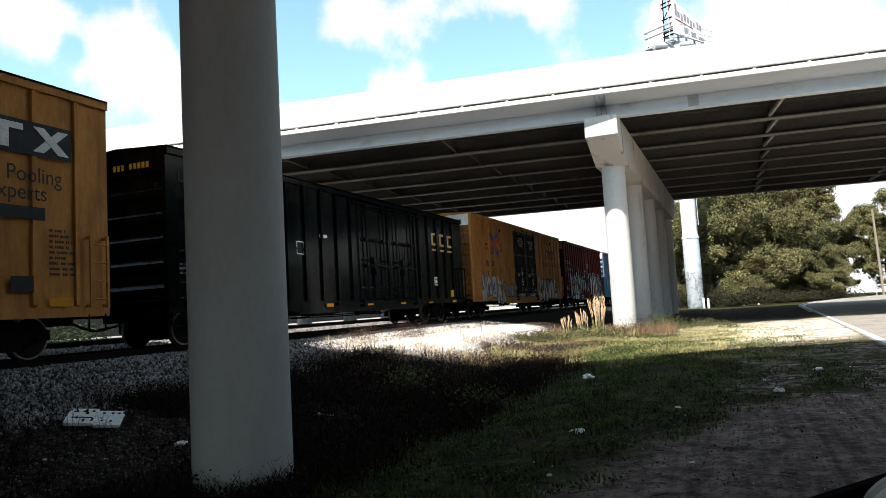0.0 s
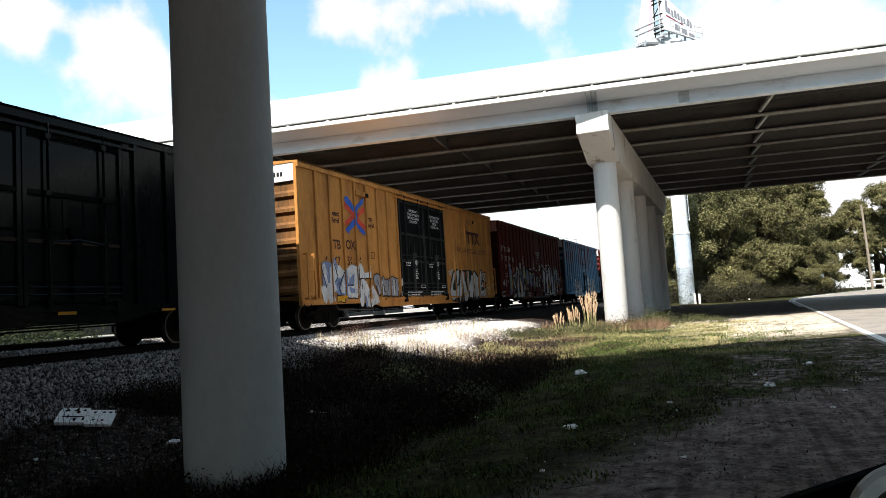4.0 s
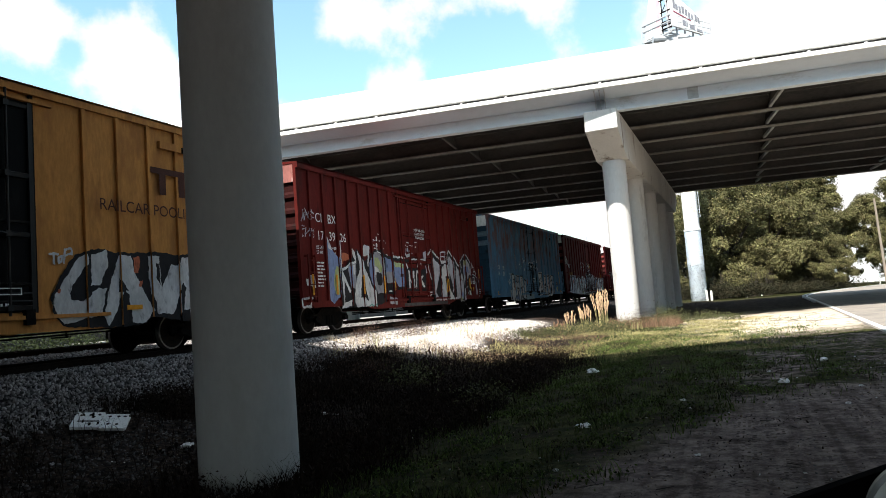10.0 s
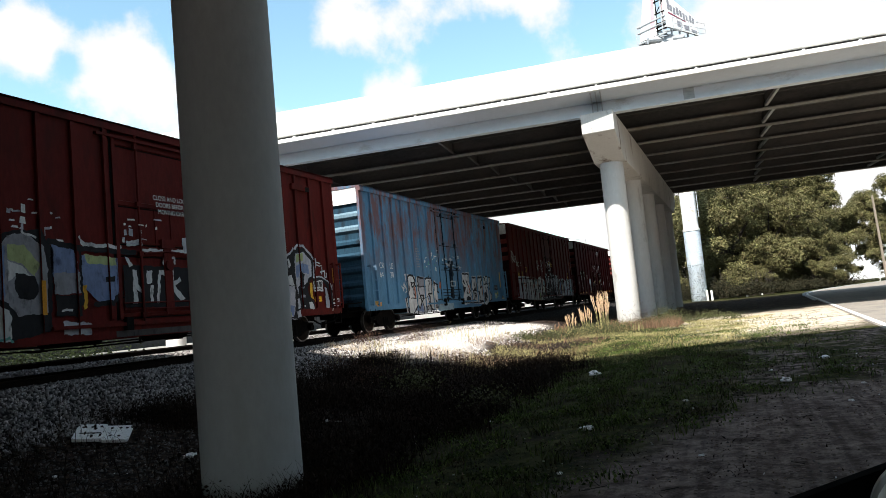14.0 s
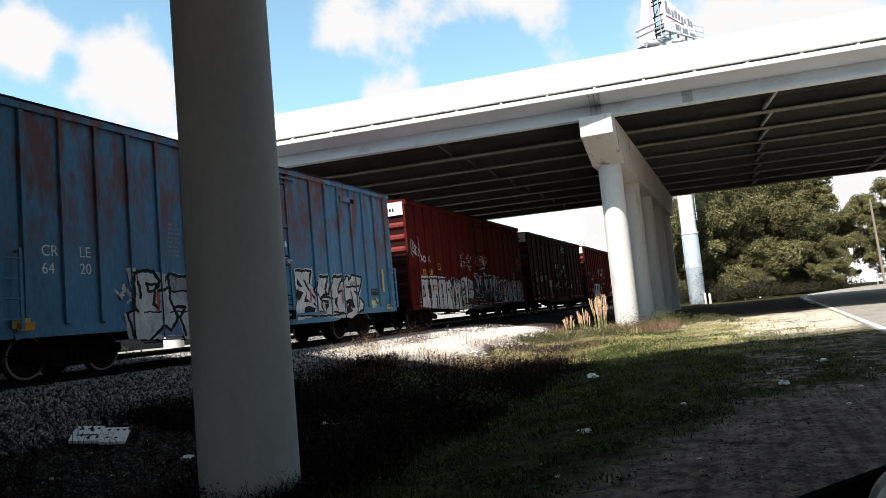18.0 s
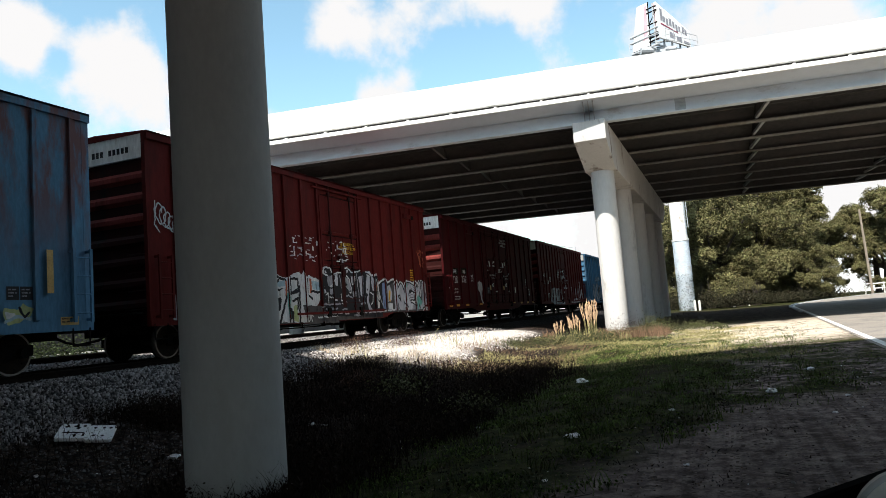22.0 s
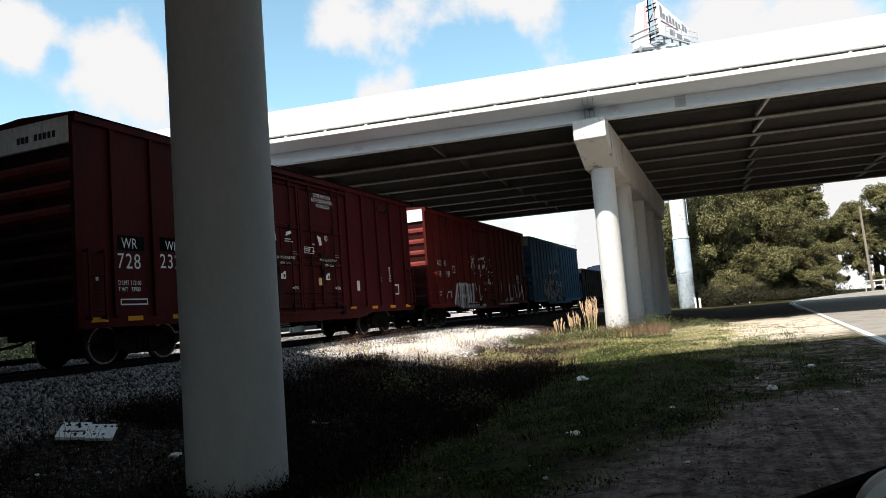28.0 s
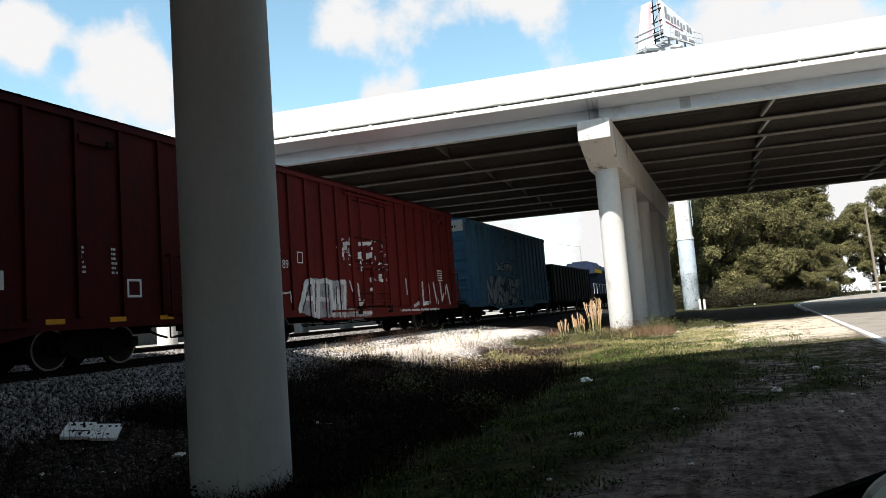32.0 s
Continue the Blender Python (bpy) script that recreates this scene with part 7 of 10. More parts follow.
ART_3_E += [(0, 0, [(16.88, 2.02), (17.14, 2.17), (17.18, 2.0), (17.52, 2.04), (17.84, 2.03), (17.76, 1.54), (17.61, 1.62), (17.34, 1.69), (17.11, 1.68), (17.02, 1.45), (17.36, 1.56), (17.37, 1.29), (17.02, 1.31), (16.98, 1.08), (17.51, 1.16), (17.68, 1.25), (17.78, 1.23), (17.74, 0.96), (17.71, 0.77), (17.44, 0.78), (16.97, 0.86), (16.62, 0.77), (16.81, 0.93), (16.82, 1.65)])]
ART_3_E += [(5, 0, [(17.11, 1.96), (17.57, 1.98), (17.59, 1.71), (17.13, 1.7)])]
ART_3_E += [(1, 0, [(17.0, 1.24), (17.33, 1.29), (17.51, 1.23), (17.43, 1.15), (16.98, 1.06)])]
ART_3_E += [(12, 0, [(17.06, 1.47), (17.22, 1.47), (17.22, 1.39), (17.05, 1.39)])]
ART_3_E += [(5, 0, [(17.14, 0.97), (17.35, 0.97), (17.35, 0.83), (17.14, 0.83)])]
ART_3_E += [(0, 0, [(16.72, 1.53), (16.83, 1.55), (16.83, 1.41), (16.72, 1.4)])]
ART_3_E += [(1, 0, [(16.75, 1.5), (16.81, 1.5), (16.81, 1.45), (16.75, 1.45)])]
ART_3_E += [(4, 0, [(17.4, 1.54), (17.73, 1.45), (17.55, 1.3), (17.39, 1.32)])]
ART_3_MARKS = []
ART_3_MARKS += [(0, 0.018, [(18.01, 1.26), (18.06, 1.12), (18.22, 1.09), (18.33, 1.17), (18.29, 1.28), (18.18, 1.15), (18.12, 1.32), (18.04, 1.27)])]
ART_3_MARKS += [(0, 0.018, [(18.13, 1.4), (18.13, 1.32)])]
ART_3_MARKS += [(0, 0.02, [(18.92, 1.37), (18.99, 1.41), (19.06, 1.36), (19.0, 1.28), (18.93, 1.31), (18.92, 1.37)])]
ART_4_MID = []
ART_4_MID += [(2, 0, [(5.46, 2.45), (5.97, 2.45), (6.01, 1.94), (6.06, 1.7), (5.54, 1.7), (5.44, 2.03)])]
ART_4_MID += [(1, 0, [(5.53, 1.47), (6.08, 1.46), (6.05, 1.05), (5.53, 1.07)])]
ART_4_MID += [(5, 0, [(5.51, 1.9), (6.08, 1.92), (6.05, 1.5), (5.5, 1.48)])]
ART_4_MID += [(2, 0, [(6.12, 2.27), (7.03, 2.24), (7.07, 1.72), (7.01, 1.38), (6.58, 1.3), (6.4, 1.39), (6.11, 1.72)])]
ART_4_MID += [(3, 0, [(6.2, 2.29), (6.97, 2.24), (7.0, 2.07), (6.25, 2.11)])]
ART_4_MID += [(1, 0, [(6.71, 1.84), (6.94, 1.84), (6.94, 1.72), (6.7, 1.73)])]
ART_4_MID += [(1, 0.1, [(5.44, 2.51), (6.03, 2.41), (7.11, 2.38), (7.49, 2.37)])]
ART_4_MID += [(0, 0.06, [(6.08, 2.61), (6.21, 2.49), (7.12, 2.47)])]
ART_4_MID += [(7, 0, [(6.13, 1.67), (6.23, 1.67), (6.23, 1.2), (6.15, 1.18)])]
ART_4_MID += [(10, 0, [(5.67, 0.97), (6.31, 0.9), (6.28, 0.67), (5.66, 0.71)])]
ART_4_MID += [(1, 0.09, [(6.43, 1.28), (6.84, 1.29), (7.07, 1.49)])]
ART_4_MID += [(0, 0.03, [(5.65, 1.18), (5.85, 1.17)])]
ART_4_MID += [(1, 0.08, [(6.09, 2.37), (6.09, 1.72), (6.11, 1.29)])]
ART_4_MFK = []
ART_4_MFK += [(1, 0, [(7.16, 2.1), (9.11, 2.07), (9.04, 1.13), (7.16, 1.19)])]
ART_4_MFK += [(0, 0, [(7.41, 1.98), (7.52, 1.99), (7.54, 1.67), (7.65, 1.55), (7.62, 1.47), (7.5, 1.58), (7.52, 1.25), (7.39, 1.26)])]
ART_4_MFK += [(0, 0, [(7.8, 1.97), (7.95, 1.99), (7.95, 1.72), (7.78, 1.69)])]
ART_4_MFK += [(0, 0, [(8.15, 2.0), (8.37, 1.98), (8.33, 1.87), (8.21, 1.89), (8.13, 1.26), (8.05, 1.26)])]
ART_4_MFK += [(0, 0, [(7.88, 1.66), (7.97, 1.66), (7.95, 1.26), (7.86, 1.3)])]
ART_4_MFK += [(0, 0, [(8.5, 2.0), (8.62, 2.0), (8.58, 1.73), (8.79, 1.85), (8.83, 1.76), (8.64, 1.66), (8.92, 1.34), (8.78, 1.28), (8.56, 1.52), (8.54, 1.22), (8.44, 1.23)])]
ART_4_MFK += [(0, 0, [(7.26, 2.61), (7.55, 2.66), (7.73, 2.67), (7.72, 2.54), (7.27, 2.51)])]
ART_4_MFK += [(0, 0.04, [(8.33, 2.27), (8.66, 2.3), (8.65, 2.16), (8.32, 2.14), (8.33, 2.27)])]
ART_4_MFK += [(0, 0.05, [(7.73, 2.44), (9.14, 2.46)])]
ART_4_MFK += [(0, 0, [(7.64, 2.88), (7.71, 2.88), (7.7, 2.75), (7.63, 2.74)])]
ART_4_MFK += [(10, 0, [(8.94, 2.76), (9.25, 2.85), (9.26, 2.52), (8.97, 2.44)])]
ART_4_MFK += [(0, 0, [(7.2, 2.28), (7.31, 2.25), (7.41, 2.08), (7.33, 2.05)])]
ART_4_MFK += [(10, 0, [(9.09, 2.25), (9.19, 2.12), (9.26, 1.92), (9.13, 1.9)])]
ART_8_A = []
ART_8_A += [(5, 0, [(2.85, 0.88), (3.28, 1.83), (3.61, 1.91), (5.84, 1.82), (5.76, 0.78), (7.48, 0.88), (7.43, 0.6), (3.73, 0.67)])]
ART_8_A += [(0, 0.17, [(2.96, 0.93), (3.41, 1.78), (3.77, 1.8), (3.81, 0.76)])]
ART_8_A += [(0, 0.14, [(3.21, 1.28), (3.81, 1.28)])]
ART_8_A += [(0, 0.17, [(4.06, 1.75), (3.95, 0.71)])]
ART_8_A += [(0, 0.14, [(4.02, 1.78), (4.56, 1.85), (4.82, 1.75)])]
ART_8_A += [(0, 0.13, [(4.02, 1.24), (4.47, 1.23)])]
ART_8_A += [(0, 0.15, [(4.82, 1.75), (4.86, 0.72), (5.26, 1.5), (5.34, 0.71)])]
ART_8_A += [(0, 0.15, [(5.42, 1.8), (5.71, 1.8), (5.58, 0.68)])]
ART_8_A += [(0, 0.12, [(5.9, 0.85), (7.45, 0.73)])]
ART_8_A += [(0, 0.1, [(6.61, 1.73), (6.67, 1.0), (7.06, 1.2)])]
ART_8_A += [(1, 0.04, [(3.09, 0.89), (3.54, 1.67)])]
ART_8_A += [(1, 0.04, [(3.87, 1.71), (3.79, 0.87)])]
ART_8_A += [(1, 0.04, [(4.65, 1.71), (4.63, 0.75)])]
ART_8_A += [(1, 0.04, [(5.15, 1.62), (5.08, 0.83)])]
ART_8_B = []
ART_8_B += [(0, 0.14, [(12.19, 1.86), (12.19, 0.97), (12.86, 1.03), (12.82, 1.77)])]
ART_8_B += [(0, 0.13, [(13.38, 1.87), (13.67, 0.99)])]
ART_8_B += [(0, 0.12, [(14.16, 1.91), (14.27, 1.12), (14.94, 1.78), (15.2, 0.97)])]
ART_8_B += [(10, 0.1, [(10.57, 1.99), (10.62, 1.4)])]
ART_8_B += [(10, 0.12, [(11.24, 0.91), (11.76, 1.02)])]
ART_8_B += [(0, 0.06, [(9.93, 0.75), (13.82, 0.73)])]
ART_8_B += [(0, 0, [(6.8, 3.24), (7.89, 3.33), (7.78, 3.21), (6.82, 3.1)])]
ART_8_B += [(0, 0, [(6.75, 2.88), (7.02, 2.89), (6.98, 2.64), (6.7, 2.63)])]
ART_8_B += [(0, 0, [(7.34, 2.87), (7.83, 2.93), (7.79, 2.71), (7.35, 2.65)])]
ART_8_B += [(0, 0, [(8.23, 2.13), (8.48, 2.14), (8.43, 1.87), (8.18, 1.87)])]
ART_8_B += [(0, 0, [(7.51, 1.62), (7.8, 1.63), (7.77, 1.5), (7.49, 1.5)])]
ART_8_B += [(0, 0, [(7.78, 2.39), (7.98, 2.39), (7.94, 2.19), (7.75, 2.19)])]
ART_8_B += [(0, 0.035, [(1.92, 1.16), (2.11, 1.42), (2.5, 1.47), (2.53, 1.17)])]
ART_8_B += [(0, 0, [(5.75, 3.16), (6.05, 3.2), (6.01, 2.93), (5.75, 2.9)])]
ART_8_B += [(10, 0.07, [(6.05, 1.82), (6.22, 1.52)])]


def plate(car, L, y0, y1, z0, z1, mat, name="panel_marking", x=FACE, frame_only=0.0):
    """A painted mark on the near side."""
    s = Shape()
    if frame_only:
        f = frame_only
        for a, b, c, d in ((y0, y1, z0, z0 + f), (y0, y1, z1 - f, z1), (y0, y0 + f, z0 + f, z1 - f), (y1 - f, y1, z0 + f, z1 - f)):
            s.box(x, x + 0.004, a - L / 2, b - L / 2, c, d)
    else:
        s.box(x, x + 0.004, y0 - L / 2, y1 - L / 2, z0, z1)
    return part(name, s, mat, car)


def small_print(car, L, y, z, rows, mat, width=0.5, h=0.05, gap=0.09, seed=0, x=FACE):
    """Rows of lettering too small to read: bars."""
    rnd = random.Random(seed)
    if h < 0.2:
        h, gap, rows = min(h, 0.055), min(gap, 0.105), rows + (1 if h > 0.07 else 0)
    s = Shape()
    for r in range(rows):
        p, stop, word = y, y + width * rnd.uniform(0.6, 1.0), rnd.randint(2, 6)
        while p < stop:
            s.box(x, x + 0.004, p - L / 2, p + h * 0.55 - L / 2, z - r * gap, z - r * gap + h)
            word -= 1
            p += h * 0.8 if word else h * 1.6
            word = word or rnd.randint(2, 6)
    return tagged(part("small_lettering", s, mat, car), kind="stuff")


def stickers(car, L, y0, y1, z0, z1, n, seed, x=FACE, mats=None):
    """Torn labels, chalk marks and plates scattered over a side, too small to read."""
    rnd = random.Random(seed)
    for m in mats or (WHITE_PAINT, LILAC_GREY):
        s = Shape()
        for _ in range(n // 2):
            y, z = rnd.uniform(y0, y1), rnd.uniform(z0, z1)
            w, h = rnd.choice(((0.18, 0.035), (0.12, 0.03), (0.24, 0.04), (0.10, 0.14), (0.06, 0.05)))
            w, h, k = w * rnd.uniform(0.6, 1.3), h * rnd.uniform(0.7, 1.2), rnd.uniform(-0.03, 0.03)
            ring = [(y, z), (y + w, z + k), (y + w * rnd.uniform(0.8, 1.0), z + h + k), (y + w * rnd.uniform(0, 0.2), z + h)]
            s.hull([(x, a - L / 2, b) for a, b in ring], [(x + 0.004, a - L / 2, b) for a, b in ring])
        tagged(part("sticker", s, m, car), kind="stuff")


def slant(car, L, pts, mat, name, x=FACE):
    s = Shape()
    s.hull([(x, y - L / 2, z) for y, z in pts], [(x + 0.004, y - L / 2, z) for y, z in pts])
    return part(name, s, mat, car)


def on(L, y, z, x=FACE):
    return (x + 0.002, y - L / 2, z)


# first orange car
L = 19.2
plate(c1, L, 15.2, 18.28, 3.78, 4.42, BLACK_PAINT, x=SIDE_X + 0.006)
for a in (15.5, 16.45):
    plate(c1, L, a, a + 0.8, 4.22, 4.34, WHITE_PAINT, x=SIDE_X + 0.012)
    plate(c1, L, a + 0.28, a + 0.52, 3.86, 4.22, WHITE_PAINT, x=SIDE_X + 0.012)
slant(c1, L, [(17.45, 3.86), (17.68, 3.86), (18.22, 4.34), (17.99, 4.34)], WHITE_PAINT, "panel_marking", SIDE_X + 0.012)
slant(c1, L, [(17.99, 3.86), (18.22, 3.86), (17.68, 4.34), (17.45, 4.34)], WHITE_PAINT, "panel_marking", SIDE_X + 0.017)
writing("Railcar Pooling", 0.30, on(L, 15.75, 3.27, SIDE_X + 0.006), BLACK_PAINT, c1, width=0.92)
writing("Experts", 0.30, on(L, 16.55, 2.93, SIDE_X + 0.006), BLACK_PAINT, c1, width=0.92)
plate(c1, L, 16.8, 17.7, 2.56, 2.80, BLACK_PAINT, "panel_marking", SIDE_X + 0.004)
small_print(c1, L, 17.78, 2.36, 9, BLACK_PAINT, 0.55, 0.05, 0.105, 1, SIDE_X + 0.003)
plate(c1, L, 17.0, 17.45, 1.2, 1.5, BLACK_PAINT, x=SIDE_X + 0.004)
plate(c1, L, 17.78, 18.30, 0.93, 1.10, REFLECTOR, "reflector_strip", SIDE_X + 0.004)
# dark green car
L = 19.15
for y, w in ((2.33, "16"), (3.24, "68"), (4.2, "53")):
    writing(w, 0.24, on(L, y, 1.95), FADED_YELLOW, c2, width=0.85)
for y in (2.26, 2.52, 3.24, 3.49):
    plate(c2, L, y, y + 0.05, 2.53, 2.78, FADED_YELLOW)
    plate(c2, L, y + 0.05, y + 0.2, 2.74, 2.78, FADED_YELLOW)
    plate(c2, L, y + 0.05, y + 0.2, 2.53, 2.57, FADED_YELLOW)
small_print(c2, L, 2.3, 1.42, 2, WHITE_PAINT, 0.45, 0.05, 0.13, 61)
small_print(c2, L, 3.28, 1.42, 2, WHITE_PAINT, 0.45, 0.05, 0.13, 62)
small_print(c2, L, 0.35, 1.85, 3, SMOKE, 0.5, 0.05, 0.11, 63)
plate(c2, L, 1.42, 1.80, 1.20, 1.40, REFLECTOR, "reflector_strip")
for z in (1.5, 2.06, 2.6, 3.4):
    for y in (0.2, 1.26, 2.24, 3.15, 4.1):
        plate(c2, L, y, y + 0.5, z, z + 0.035, GREEN_BLACK, "panel_rib", FACE + 0.03)
for y in (15.55, 16.45, 17.35):
    plate(c2, L, y, y + 0.55, 3.70, 3.80, FADED_YELLOW)
    plate(c2, L, y, y + 0.16, 3.25, 3.70, FADED_YELLOW)
    plate(c2, L, y + 0.16, y + 0.55, 3.25, 3.35, FADED_YELLOW)
    plate(c2, L, y + 0.0, y + 0.5, 3.02, 3.10, FADED_YELLOW)
plate(c2, L, 15.65, 16.05, 1.5, 1.85, WHITE_PAINT, frame_only=0.05)
plate(c2, L, 15.75, 15.95, 1.6, 1.75, WHITE_PAINT)
plate(c2, L, 6.55, 7.0, 2.95, 3.05, WHITE_PAINT)
plate(c2, L, 5.25, 5.65, 2.35, 2.75, WHITE_PAINT, frame_only=0.03)
for z in (1.3, 1.9, 2.5, 3.1):
    for y in (5.15, 6.1, 7.1, 14.4, 15.35):
        plate(c2, L, y, y + 0.6, z, z + 0.05, GREEN_BLACK, "panel_rib", FACE + 0.012)
reflectors(c2, L, (4.2, 6.9, 9.6, 12.3, 15.0, 17.7), z=0.62 + 0.12)
plate(c2, L, 17.5, 17.9, 1.0, 1.3, YELLOW_PAINT)
for y in (0.42, 1.42):
    plate(c2, L, y, y + 0.04, 3.86, 4.12, BLACK_PAINT)
    plate(c2, L, y + 0.04, y + 0.5, 3.86, 3.91, BLACK_PAINT)
slant(c2, L, [(0.38, 1.78), (0.42, 1.74), (0.95, 1.86), (0.93, 1.90)], SMOKE, "panel_marking", FACE + 0.002)
# orange car with black doors
L, P3, D3 = 19.3, POSTS_3, ((7.25, 12.15),)
writing("next\nload", 0.17, on(L, 2.05, 3.71), BROWN_PAINT, c3, width=1.05, bold=0.012)
writing("any\nroad", 0.17, on(L, 4.60, 3.74), BROWN_PAINT, c3, width=1.0, bold=0.012)
mural(c3, L, P3, D3, EMBLEM_3, "red and blue crossed emblem")
for y, z, w in ((2.02, 2.58, "TB"), (2.87, 2.62, "OX")):
    writing(w, 0.31, on(L, y, z), BROWN_PAINT, c3, width=0.98, bold=0.012)
for y, z, w in ((1.47, 2.02, "6"), (2.07, 2.03, "67"), (2.92, 2.06, "56"), (3.78, 2.08, "6")):
    writing(w, 0.29, on(L, y, z), BROWN_PAINT, c3, width=0.92, bold=0.012)
plate(c3, L, 4.72, 4.99, 2.33, 2.58, BROWN_PAINT, frame_only=0.022)
writing("F", 0.09, on(L, 4.82, 2.38), BROWN_PAINT, c3)
plate(c3, L, 15.0, 16.9, 3.98, 4.12, BROWN_PAINT, x=SIDE_X + 0.004)
plate(c3, L, 15.25, 15.45, 3.5, 3.98, BROWN_PAINT, x=SIDE_X + 0.004)
plate(c3, L, 15.85, 16.05, 3.5, 3.98, BROWN_PAINT, x=SIDE_X + 0.004)
slant(c3, L, [(16.25, 3.5), (16.45, 3.5), (17.0, 4.1), (16.8, 4.1)], BROWN_PAINT, "panel_marking", SIDE_X + 0.009)
slant(c3, L, [(16.8, 3.5), (17.0, 3.5), (16.45, 4.1), (16.25, 4.1)], BROWN_PAINT, "panel_marking", SIDE_X + 0.014)
writing("RAILCAR POOLING EXPERTS", 0.25, on(L, 13.57, 3.0, SIDE_X + 0.004), BROWN_PAINT, c3, width=0.98)
writing("-IMPORTANT-\nCLOSE THIS DOOR\nBEFORE CLOSING\nMAIN DOOR", 0.105, on(L, 8.55, 4.42, SIDE_X + 0.02), WHITE_PAINT, c3, width=0.95, middle=True)
writing("CLOSE AND LOCK\nBOTH DOORS\nBEFORE\nMOVING CAR", 0.105, on(L, 10.85, 4.36, SIDE_X + 0.02), WHITE_PAINT, c3, width=0.95, middle=True)
for y in (7.6, 10.0):
    small_print(c3, L, y, 2.25, 2, WHITE_PAINT, 0.6, 0.05, 0.1, 4, SIDE_X + 0.02)
    small_print(c3, L, y + 0.9, 2.0, 5, WHITE_PAINT, 0.25, 0.06, 0.09, 5, SIDE_X + 0.02)
    for r_, m_, k_ in ((0.115, WHITE_PAINT, 0.0), (0.085, DOOR_BLACK, 0.004)):
        q = Shape()
        q.rod((SIDE_X + 0.02 + k_, y + 1.0 - L / 2, 2.30), (SIDE_X + 0.024 + k_, y + 1.0 - L / 2, 2.30), r_, 24)
        part("round_marking", q, m_, c3)
    plate(c3, L, y + 0.98, y + 1.02, 2.22, 2.38, WHITE_PAINT, x=SIDE_X + 0.028)
    plate(c3, L, y + 1.35, y + 1.8, 1.25, 1.38, WHITE_PAINT, frame_only=0.02, x=SIDE_X + 0.02)
    small_print(c3, L, y, 1.05, 2, WHITE_PAINT, 1.7, 0.05, 0.12, 6, SIDE_X + 0.02)
mural(c3, L, P3, D3, ART_3, "white and blue jagged graffiti")
mural(c3, L, P3, D3, ART_3_MID, "grey bubble graffiti with thin black outlines", lift=0.008)
graffiti(c3, L, 5.25, P3, D3, 15.44, 16.59, 0.62, 2.12, "S", 8, 0, 1, 1, fat=0.20, line=0.085, jag=0.12, label="white bubble graffiti with thick black outlines")
mural(c3, L, P3, D3, ART_3_E, "white block letter with thick black outlines", lift=0.008)
mural(c3, L, P3, D3, ART_3_MARKS, "thin white sprayed marks", lift=0.008)
plate(c3, L, 17.86, 18.35, 0.81, 1.00, REFLECTOR, "warning_label", SIDE_X - 0.038)
small_print(c3, L, 17.91, 0.93, 3, BLACK_PAINT, 0.32, 0.03, 0.055, 88, SIDE_X - 0.034)
mural(c3, L, P3, D3, ART_3_RIGHT, "white letters with black outlines and red drips", lift=0.008)
graffiti(c3, L, 5.25, P3, D3, 18.25, 19.1, 3.45, 3.92, "SPA", 51, 4, 4, None, fat=0.022, line=0.0, jag=0.14, cell=0.012, label="thin red scrawled tag")
graffiti(c3, L, 5.25, P3, D3, 18.30, 19.15, 2.98, 3.42, "UNZ", 52, 4, 4, None, fat=0.022, line=0.0, jag=0.14, cell=0.012, label="thin red scrawled tag")
reflectors(c3, L, (2.5, 14.4), z=0.90)
# brown-red car
L, P4, D4 = 16.0, steps(0.62, 0.775, 15.7), ((7.0, 9.9),)
writing("CI", 0.30, on(L, 0.92, 3.42), WHITE_PAINT, c4)
writing("BX", 0.30, on(L, 1.64, 3.42), WHITE_PAINT, c4)
for y, w in ((0.98, "17"), (1.67, "39"), (2.36, "26")):
    writing(w, 0.29, on(L, y, 2.86), WHITE_PAINT, c4)
writing("LD LMT\nLT WT", 0.11, on(L, 0.9, 2.56), WHITE_PAINT, c4, width=0.8)
writing("214400\n71600", 0.11, on(L, 1.72, 2.56), WHITE_PAINT, c4, width=0.8)
small_print(c4, L, 0.85, 2.1, 8, WHITE_PAINT, 0.55, 0.05, 0.11, 11)
writing("CLOSE AND LOCK\nDOORS BEFORE\nMOVING CAR", 0.11, on(L, 8.6, 3.6, SIDE_X + 0.02), WHITE_PAINT, c4, width=0.85, middle=True)
stickers(c4, L, 7.1, 8.1, 2.55, 3.2, 14, 12, SIDE_X + 0.02)
graffiti(c4, L, 5.21, P4, D4, 0.10, 0.84, 3.32, 3.80, "WASP", 21, 10, 10, None, fat=0.013, line=0.0, jag=0.12, cell=0.012, label="thin white scrawled tag")
graffiti(c4, L, 5.21, P4, D4, 0.12, 0.82, 2.84, 3.26, "EVIS", 22, 10, 10, None, fat=0.013, line=0.0, jag=0.12, cell=0.012, label="thin white scrawled tag")
mural(c4, L, P4, D4, ART_4, "blue, silver and lime graffiti with a large pale letter")
mural(c4, L, P4, D4, ART_4_LOW, "pale sprayed squares", lift=0.008)
mural(c4, L, P4, D4, ART_4_MID, "blue and lime graffiti with a black outline")
mural(c4, L, P4, D4, ART_4_MFK, "white letters sprayed on a black ground")
mural(c4, L, P4, D4, ART_4_END, "silver and grey bubble letters with black edges")
mural(c4, L, P4, D4, ART_4_TAIL, "white sprayed marks", lift=0.008)
mural(c4, L, P4, D4, ART_4_ARCH, "grey, blue and lime arched letter with a black edge", lift=0.012)
mural(c4, L, P4, D4, ART_4_STERN, "white-framed black plate and pale scrawl", lift=0.016)
plate(c4, L, 14.5, 14.86, 1.13, 1.29, YELLOW_PAINT, "warning_label")
